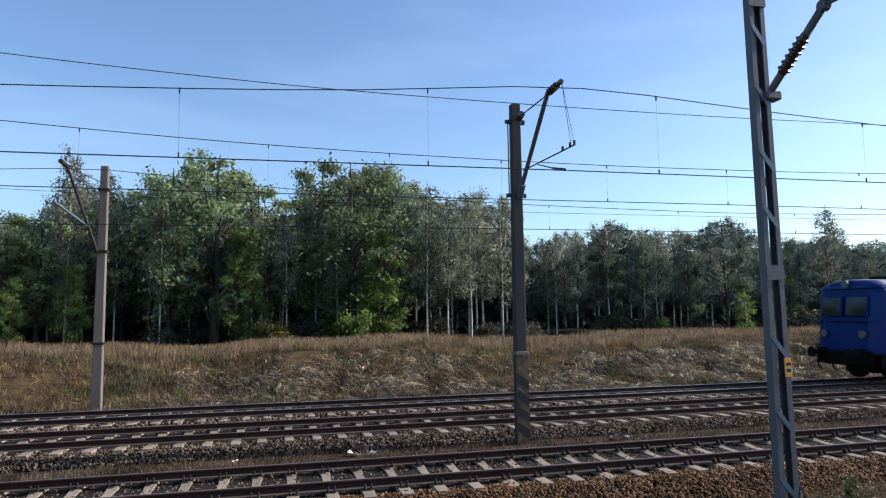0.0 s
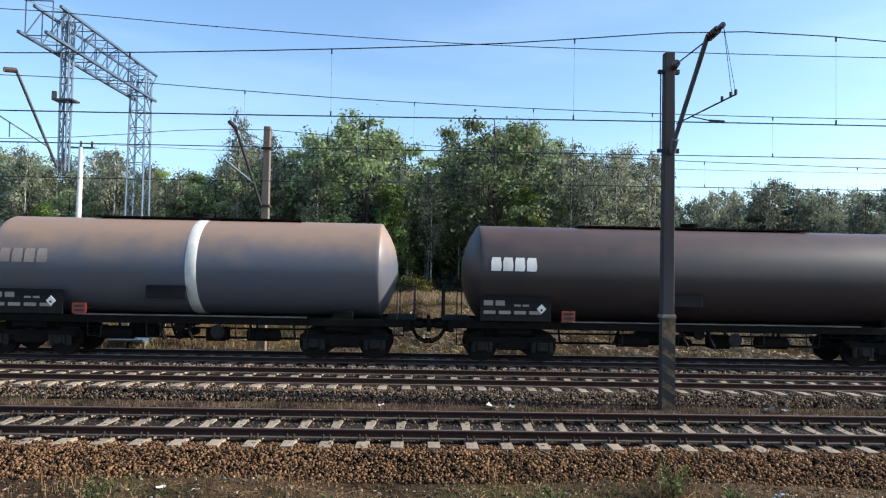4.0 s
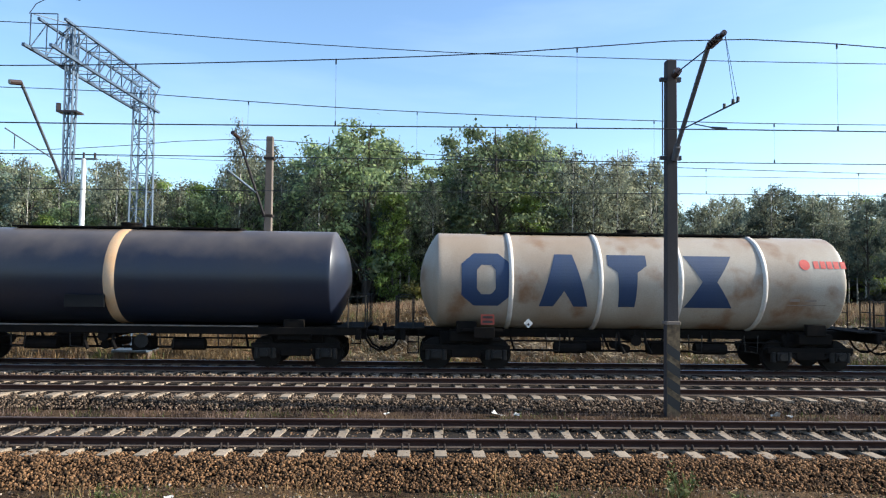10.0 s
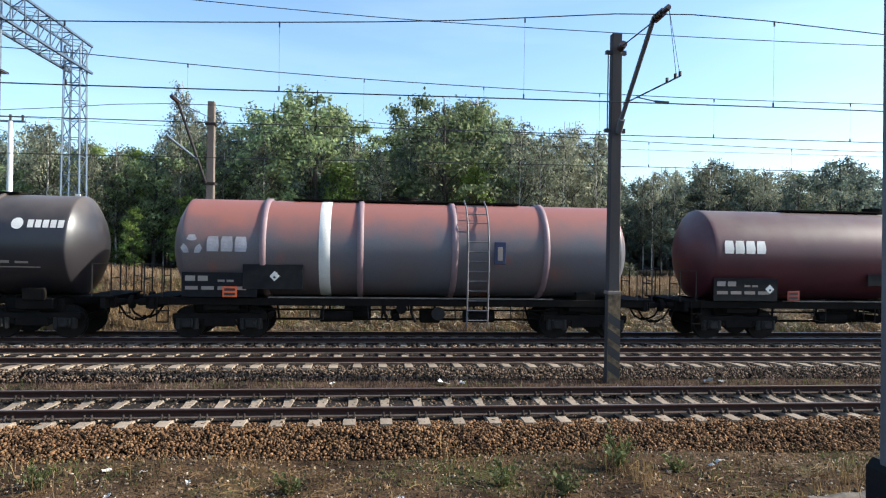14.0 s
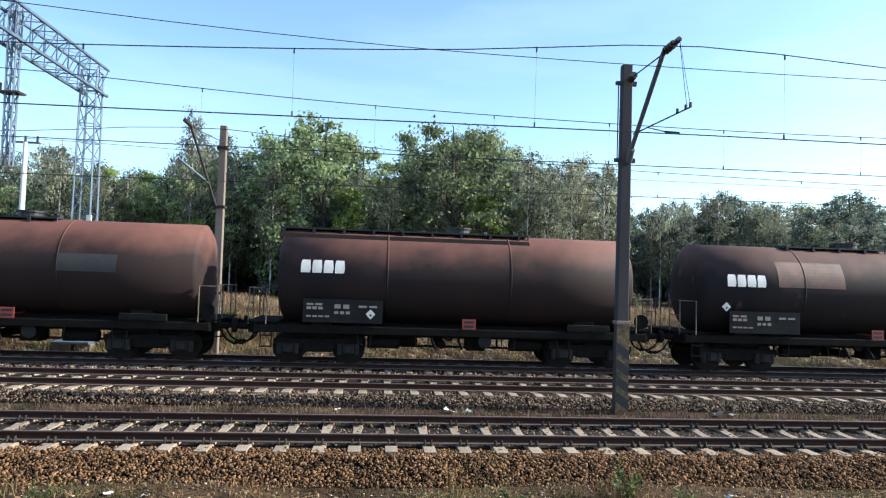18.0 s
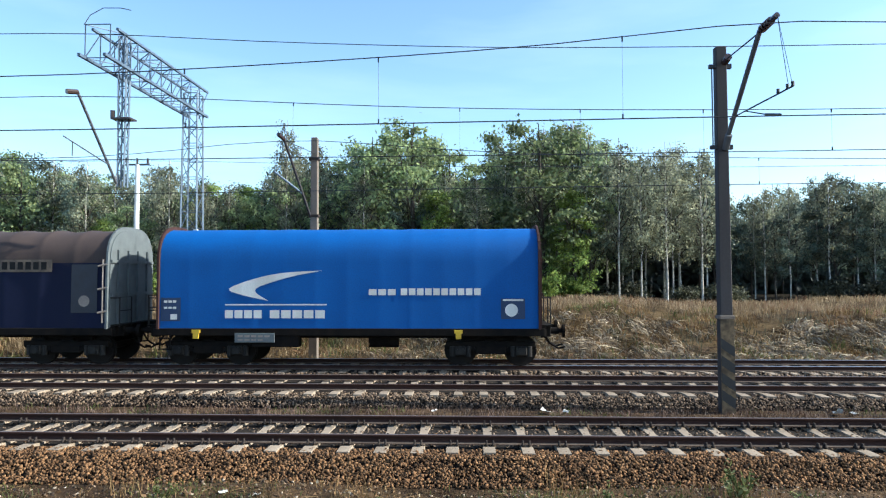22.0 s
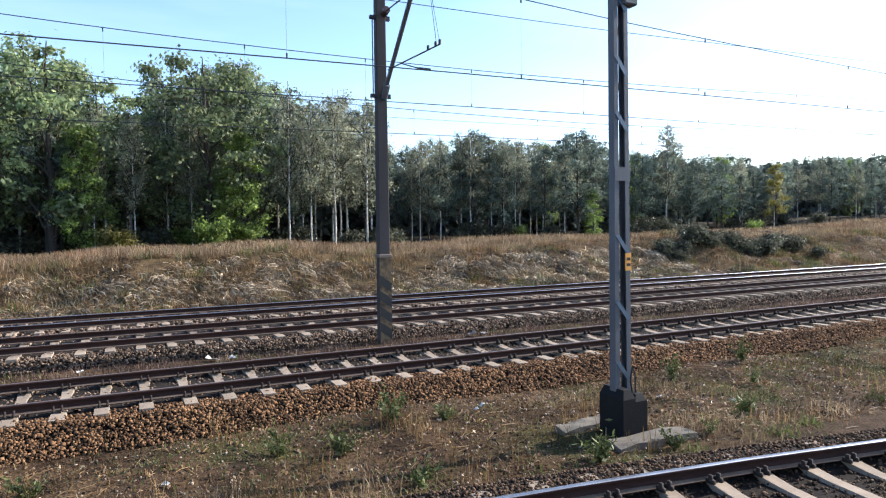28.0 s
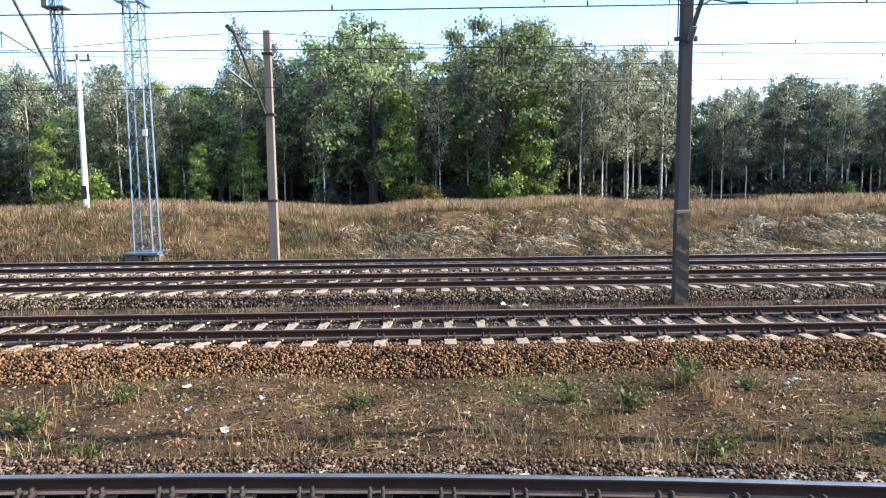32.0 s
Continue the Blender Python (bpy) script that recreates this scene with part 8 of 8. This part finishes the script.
    z = ground_z(x, y) + rng.uniform(0, 1, n) ** 1.1 * (7.6 + 1.6 * np.sin(x * 0.35) + 1.2 * np.sin(x * 0.9 + 1))
    v, f = quads(np.stack([x, y, z], 1), None, (0.5, 1.15), rng)
    tagged(raw("far_wood", v, f, M["leaf_far"]), "distant woodland in a continuous belt, green greyed as haze", "woodland", kind="stuff")
    # wood behind the first rows: dense foliage between the trunks, tinted for haze
    n = 46000
    x, y = rng.uniform(-60, 110, n), rng.uniform(64, 80, n)
    top = edge_height(x, y) * 0.72
    z = ground_z(x, y) + rng.uniform(0, 1, n) ** 1.3 * top * 0.95
    v, f = quads(np.stack([x, y, z], 1), None, (0.6, 1.5), rng)
    tagged(raw("wood_interior", v, f, M["leaf_deep"]), "undergrowth and foliage deep in the wood, greyed as haze", "woodland", kind="stuff")


def blades(name, x, y, h, lean, width, mat, rng, label, drop=0.0):
    """Grass blades as bent strips."""
    n = len(x)
    z = ground_z(x, y) - 0.02
    g = rng.uniform(0, 6.283, n)
    ux, uy = np.cos(g), np.sin(g)
    l = rng.uniform(0, lean, n) * h
    k = rng.uniform(0, 6.283, n)
    lx, ly = np.cos(k) * l, np.sin(k) * l
    w = width * rng.uniform(0.6, 1.3, n) / 2
    hh = h * np.sqrt(np.maximum(0.05, 1 - (l / h) ** 2 * 0.9))
    p0 = np.stack([x - ux * w, y - uy * w, z], 1)
    p1 = np.stack([x + ux * w, y + uy * w, z], 1)
    p2 = np.stack([x + ux * w * 0.8 + lx * 0.35, y + uy * w * 0.8 + ly * 0.35, z + hh * 0.6], 1)
    p3 = np.stack([x - ux * w * 0.8 + lx * 0.35, y - uy * w * 0.8 + ly * 0.35, z + hh * 0.6], 1)
    p4 = np.stack([x + ux * w * 0.25 + lx, y + uy * w * 0.25 + ly, z + hh], 1)
    p5 = np.stack([x - ux * w * 0.25 + lx, y - uy * w * 0.25 + ly, z + hh], 1)
    v = np.stack([p0, p1, p2, p3, p4, p5], 1).reshape(-1, 3)
    b = 6 * np.arange(n)[:, None]
    f = np.concatenate([b + (0, 1, 2, 3), b + (3, 2, 4, 5)], 0)
    return tagged(raw(name, v, f, mat), label, "grass", kind="stuff")


def tufted(rng, n, x0, x1, y0, y1, tufts, spread):
    tx, ty = rng.uniform(x0, x1, tufts), rng.uniform(y0, y1, tufts)
    k = rng.integers(0, tufts, n)
    return tx[k] + rng.normal(size=n) * spread, ty[k] + rng.normal(size=n) * spread


def straw(name, x, y, length, width, mat, rng, label, way, lift=0.16, spread=0.7):
    """Long bent stems that lie on the ground about the way that their clump leans."""
    n = len(x)
    a = way + rng.normal(size=n) * spread
    dx, dy = np.cos(a), np.sin(a)
    z = ground_z(x, y)
    w = width * rng.uniform(0.6, 1.3, n) / 2
    up = lift * rng.uniform(0.1, 1.0, n) ** 1.5
    rows = []
    for t, k, q in ((0.0, 0.0, 1.0), (0.35, 1.0, 0.9), (0.75, 0.9, 0.7), (1.0, 0.35, 0.2)):
        px, py = x + dx * length * t, y + dy * length * t
        pz = ground_z(px, py) + up * k + 0.01
        rows.append(np.stack([px - dy * w * q, py + dx * w * q, pz + w * 0.5], 1))
        rows.append(np.stack([px + dy * w * q, py - dx * w * q, pz - w * 0.5], 1))
    v = np.stack(rows, 1).reshape(-1, 3)
    b = 8 * np.arange(n)[:, None]
    f = np.concatenate([b + (0, 1, 3, 2), b + (2, 3, 5, 4), b + (4, 5, 7, 6)], 0)
    return tagged(raw(name, v, f, mat), label, "grass", kind="stuff")


def clumps_of(rng, n, x0, x1, y0, y1, tufts, spread):
    tx, ty = rng.uniform(x0, x1, tufts), rng.uniform(y0, y1, tufts)
    g = rng.uniform(3.5, 5.9, tufts)
    k = rng.integers(0, tufts, n)
    return tx[k] + rng.normal(size=n) * spread, ty[k] + rng.normal(size=n) * spread * 0.7, g[k]


def make_grass():
    rng = np.random.default_rng(77)
    # the slope: short mixed growth over dark soil
    x, y = tufted(rng, 26000, -34, 64, 23.5, 29.6, 560, 0.26)
    blades("bank_grass", x, y, rng.uniform(0.1, 0.34, len(x)), 1.0, 0.028, M["grass_dry"], rng, "dry brown grass on the bank")
    x, y = tufted(rng, 15000, -34, -2, 23.6, 29.6, 420, 0.32)
    blades("bank_golden_grass", x, y, rng.uniform(0.12, 0.36, len(x)), 1.0, 0.02, M["grass_gold"], rng, "golden dry grass on the bank")
    x, y, g = clumps_of(rng, 14000, -4, 27, 23.8, 27.8, 190, 0.30)
    straw("bleached_straw", x, y, rng.uniform(0.25, 0.62, len(x)), 0.042, M["grass_pale"], rng, "pale bleached straw lying matted on the slope", g, 0.2, 1.0)
    x, y, g = clumps_of(rng, 7000, -34, 60, 23.6, 29.0, 380, 0.30)
    straw("lying_grass", x, y, rng.uniform(0.3, 0.6, len(x)), 0.034, M["thatch"], rng, "brown grass lying flattened on the slope", g)
    # the crest and the meadow behind it: upright stems with rusty heads
    x, y = tufted(rng, 26000, -34, 66, 28.6, 32.5, 2600, 0.22)
    blades("crest_grass", x, y, rng.uniform(0.18, 0.42, len(x)), 0.8, 0.018, M["grass_gold"], rng, "upright golden grass along the bank's crest")
    x, y = tufted(rng, 30000, -36, 78, 31.5, 45, 2600, 0.35)
    blades("meadow_grass", x, y, rng.uniform(0.2, 0.46, len(x)), 0.7, 0.034, M["grass_gold"], rng, "golden meadow grass before the wood")
    x, y = tufted(rng, 14000, -34, 70, 29.0, 43, 300, 0.7)
    blades("rusty_grass", x, y, rng.uniform(0.25, 0.5, len(x)), 0.7, 0.022, M["grass_rust"], rng, "rust-brown seed heads in the meadow")
    x, y = tufted(rng, 5000, -30, 60, 23.4, 30, 200, 0.3)
    blades("bank_stalks", x, y, rng.uniform(0.2, 0.5, len(x)), 0.9, 0.02, M["thatch"], rng, "dead brown stalks on the bank")
    x, y = tufted(rng, 9000, -32, 55, 23.4, 30, 170, 0.32)
    x2, y2 = tufted(rng, 5000, -6, 36, 23.5, 28, 130, 0.3)
    blades("bank_low_growth", x2, y2, rng.uniform(0.1, 0.35, len(x2)), 0.9, 0.03, M["leaf_shrub"], rng, "dark low growth among the straw")
    blades("bank_green", x, y, rng.uniform(0.12, 0.4, len(x)), 0.85, 0.028, M["grass_green"], rng, "green tufts among the dry grass")
    x, y = tufted(rng, 5000, -26, 60, 23.0, 23.9, 240, 0.25)
    blades("ballast_edge_grass", x, y, rng.uniform(0.1, 0.32, len(x)), 0.9, 0.022, M["thatch"], rng, "low dead grass along the foot of the bank")
    # strip between the near tracks
    x, y = tufted(rng, 15000, -8, 20, 6.3, 10.1, 420, 0.2)
    blades("verge_grass", x, y, rng.uniform(0.02, 0.10, len(x)), 1.0, 0.013, M["thatch"], rng, "thin dead grass on the trackside soil")
    x, y = tufted(rng, 13000, -8, 20, 6.3, 9.9, 90, 0.36)
    blades("verge_green", x, y, rng.uniform(0.03, 0.12, len(x)), 1.0, 0.014, M["grass_green"], rng, "low green grass patches on the trackside soil")
    x, y = tufted(rng, 2200, -8, 18, 6.2, 7.2, 34, 0.25)
    blades("verge_straw", x, y, rng.uniform(0.08, 0.24, len(x)), 0.9, 0.010, M["grass_gold"], rng, "dry yellow grass along the near track")
    for cx, cy, k in ((0.9, 7.3, 240), (-1.6, 7.5, 130), (8.4, 8.8, 240), (6.9, 9.0, 130), (2.1, 7.6, 60)):
        x, y = cx + rng.normal(size=k) * 0.38, cy + rng.normal(size=k) * 0.16
        blades("golden_tuft", x, y, rng.uniform(0.06, 0.24, k), 0.8, 0.008, M["grass_gold"], rng, "patch of dry golden grass on the soil")
    x, y = tufted(rng, 1100, 4.0, 12.5, 6.15, 6.8, 9, 0.13)
    blades("slab_green", x, y, rng.uniform(0.04, 0.16, len(x)), 0.9, 0.014, M["weed"], rng, "fresh yellow-green growth by the near track")
    x, y = tufted(rng, 1500, -6, 18, 6.5, 9.9, 45, 0.2)
    blades("verge_stalks", x, y, rng.uniform(0.12, 0.38, len(x)), 0.5, 0.010, M["grass_dry"], rng, "dry brown stalks on the trackside soil")
    x, y, g = clumps_of(rng, 5000, -8, 20, 6.4, 10.0, 500, 0.3)
    straw("fallen_stems", x, y, rng.uniform(0.06, 0.3, len(x)), 0.010, M["grass_dry"], rng, "fallen dry stems scattered on the soil", rng.uniform(0, 6.28, len(x)), 0.02)
    x, y = tufted(rng, 19000, -16, 38, 13.9, 14.95, 900, 0.16)
    blades("track_grass", x, y, rng.uniform(0.04, 0.17, len(x)), 1.0, 0.016, M["grass_dead"], rng, "dull brown dead growth between the tracks")
    x, y = tufted(rng, 900, -14, 20, 14.0, 14.9, 30, 0.22)
    blades("track_green", x, y, rng.uniform(0.04, 0.16, len(x)), 0.8, 0.014, M["grass_green"], rng, "dull green growth between the tracks")
    # leaf litter and small stones
    n = 5200
    x, y = rng.uniform(-8, 20, n), rng.uniform(6.3, 10.2, n)
    z = ground_z(x, y) + rng.uniform(0.0, 0.02, n)
    v, f = quads(np.stack([x, y, z], 1), None, (0.02, 0.07), rng, up=0.0)
    tagged(raw("leaf_litter", v, f, M["thatch"]), "fallen brown leaves and crumbs on the soil", "leaf litter", kind="stuff")
    p = np.stack([rng.uniform(-8, 20, 1500), rng.uniform(6.3, 10.0, 1500), np.zeros(1500)], 1)
    p[:, 2] = ground_z(p[:, 0], p[:, 1])
    tagged(stones("pale_pebbles", p, 0.012, 0.04, M["pale_stone"], rng, None), "pale pebbles and crumbs scattered on the soil", "stones", kind="stuff")
    n = 700
    x, y = rng.uniform(-8, 20, n), rng.uniform(6.3, 10.2, n)
    z = ground_z(x, y) + rng.uniform(0.01, 0.03, n)
    v, f = quads(np.stack([x, y, z], 1), None, (0.02, 0.06), rng, up=0.0)
    tagged(raw("pale_leaves", v, f, M["grass_pale"]), "fallen pale leaves on the soil", "leaf litter", kind="stuff")
    p = np.stack([rng.uniform(-8, 20, 5200), rng.uniform(6.3, 10.0, 5200), np.zeros(5200)], 1)
    p[:, 2] = ground_z(p[:, 0], p[:, 1])
    ob = stones("loose_stones", p, 0.012, 0.045, M["ballast_grey"], rng, None)
    tagged(ob, "scattered small brown stones on the soil", "stones", kind="stuff")


def weed(seed, H, n, label):
    rng = np.random.default_rng(seed)
    w = thing("weed", pose(0, 0, 0), label, "weed", "weeds on the trackside")
    cs = []
    for k in range(11):
        g = rng.uniform(0, 6.28)
        b = np.array([0.34 * rng.uniform(0.1, 1) * math.cos(g), 0.26 * rng.uniform(0.1, 1) * math.sin(g), H * rng.uniform(0.6, 1.0)])
        v, f = tube(limb_points(rng, np.zeros(3), b, 0.02, 4), 0.008, 0.003, 4)
        raw("stem", v, f, M["weed"], w)
        t = rng.uniform(0.15, 1.0, (n, 1))
        cs.append(b * t + rng.normal(size=(n, 3)) * 0.035)
    cs = np.concatenate(cs)
    cs[:, 2] = np.abs(cs[:, 2])
    v, f = quads(cs, None, (0.016, 0.05), rng, 2.4)
    raw("foliage", v, f, M["weed"], w)
    return w


def make_weeds():
    rng = np.random.default_rng(99)
    a = weed(91, 0.5, 12, "leafy green weed growing on the trackside soil")
    b = weed(92, 0.28, 13, "low green weed growing on the trackside soil")
    spots = [(a, 1.81, 8.67, 1.0), (b, 2.55, 8.3, 1.2), (a, 3.6, 9.2, 1.15), (b, 3.1, 7.0, 1.0), (b, 5.35, 6.55, 1.3), (a, 7.3, 6.6, 0.6), (a, 9.3, 9.3, 1.0), (b, 8.6, 7.1, 1.2),
             (b, -4.9, 7.9, 1.2), (a, -4.2, 8.9, 0.8), (b, -3.8, 7.1, 1.0), (b, 6.5, 6.45, 0.9), (a, 11.5, 9.6, 1.1), (b, -1.0, 8.6, 1.0), (a, 10.4, 8.4, 0.7), (b, 4.4, 9.0, 0.8)]
    seen = set()
    for t, x, y, s in spots:
        m = pose(x, y, float(ground_z(x, y)) - 0.01, 0, 0, rng.uniform(0, 360))
        o = copy_thing(t, m) if t.name in seen else t
        seen.add(t.name)
        o.matrix_basis = m
        o.scale = (s, s, s)
    # scraps of paper
    spots = [(1.63, 14.5, 0.2), (2.05, 14.5, 0.12), (7.8, 14.5, 0.2), (8.1, 14.45, 0.13), (-3.55, 9.4, 0.10), (-3.0, 9.2, 0.09), (-2.35, 8.95, 0.08), (-3.2, 8.5, 0.07), (-2.55, 7.9, 0.11), (5.2, 9.3, 0.11), (4.95, 9.05, 0.07), (0.4, 8.1, 0.07), (-0.8, 14.5, 0.1), (8.0, 8.3, 0.09), (8.9, 7.6, 0.08), (7.7, 9.0, 0.1), (-8.6, 23.2, 0.3)]
    for x, y, s in spots:
        bm = bm_new()
        g = bmesh.ops.create_grid(bm, x_segments=3, y_segments=2, size=0.5)
        for v in bm.verts:
            v.co = Vector((v.co.x * s * 1.25, v.co.y * s * 0.75, abs(noise.noise(v.co * 3 + Vector((x, y, 0)))) * s * 0.9))
        bmesh.ops.solidify(bm, geom=bm.faces[:], thickness=0.004)
        o = part("paper_scrap", bm, M["litter"], None)
        o.matrix_basis = pose(x, y, float(ground_z(x, y)) + (0.02 if y < 14 or y > 22 else 0.05), rng.uniform(-20, 20), rng.uniform(-20, 20), rng.uniform(0, 180))
        tagged(o, "crumpled white paper scrap lying on the ground", "litter", "paper scraps")


make_woods()
make_grass()
make_weeds()


def motions():
    for w, s in MOVING:
        # the train comes in a little faster than it runs on
        walk(w, [(t, pose(s - SPEED * t + early, TRACK_Y, 0)) for t, early in ((0, 0.9), (0.8, 0), (1.6, 0), (8, 0), (16, 0), (24, 0), (32, 0))])


motions()
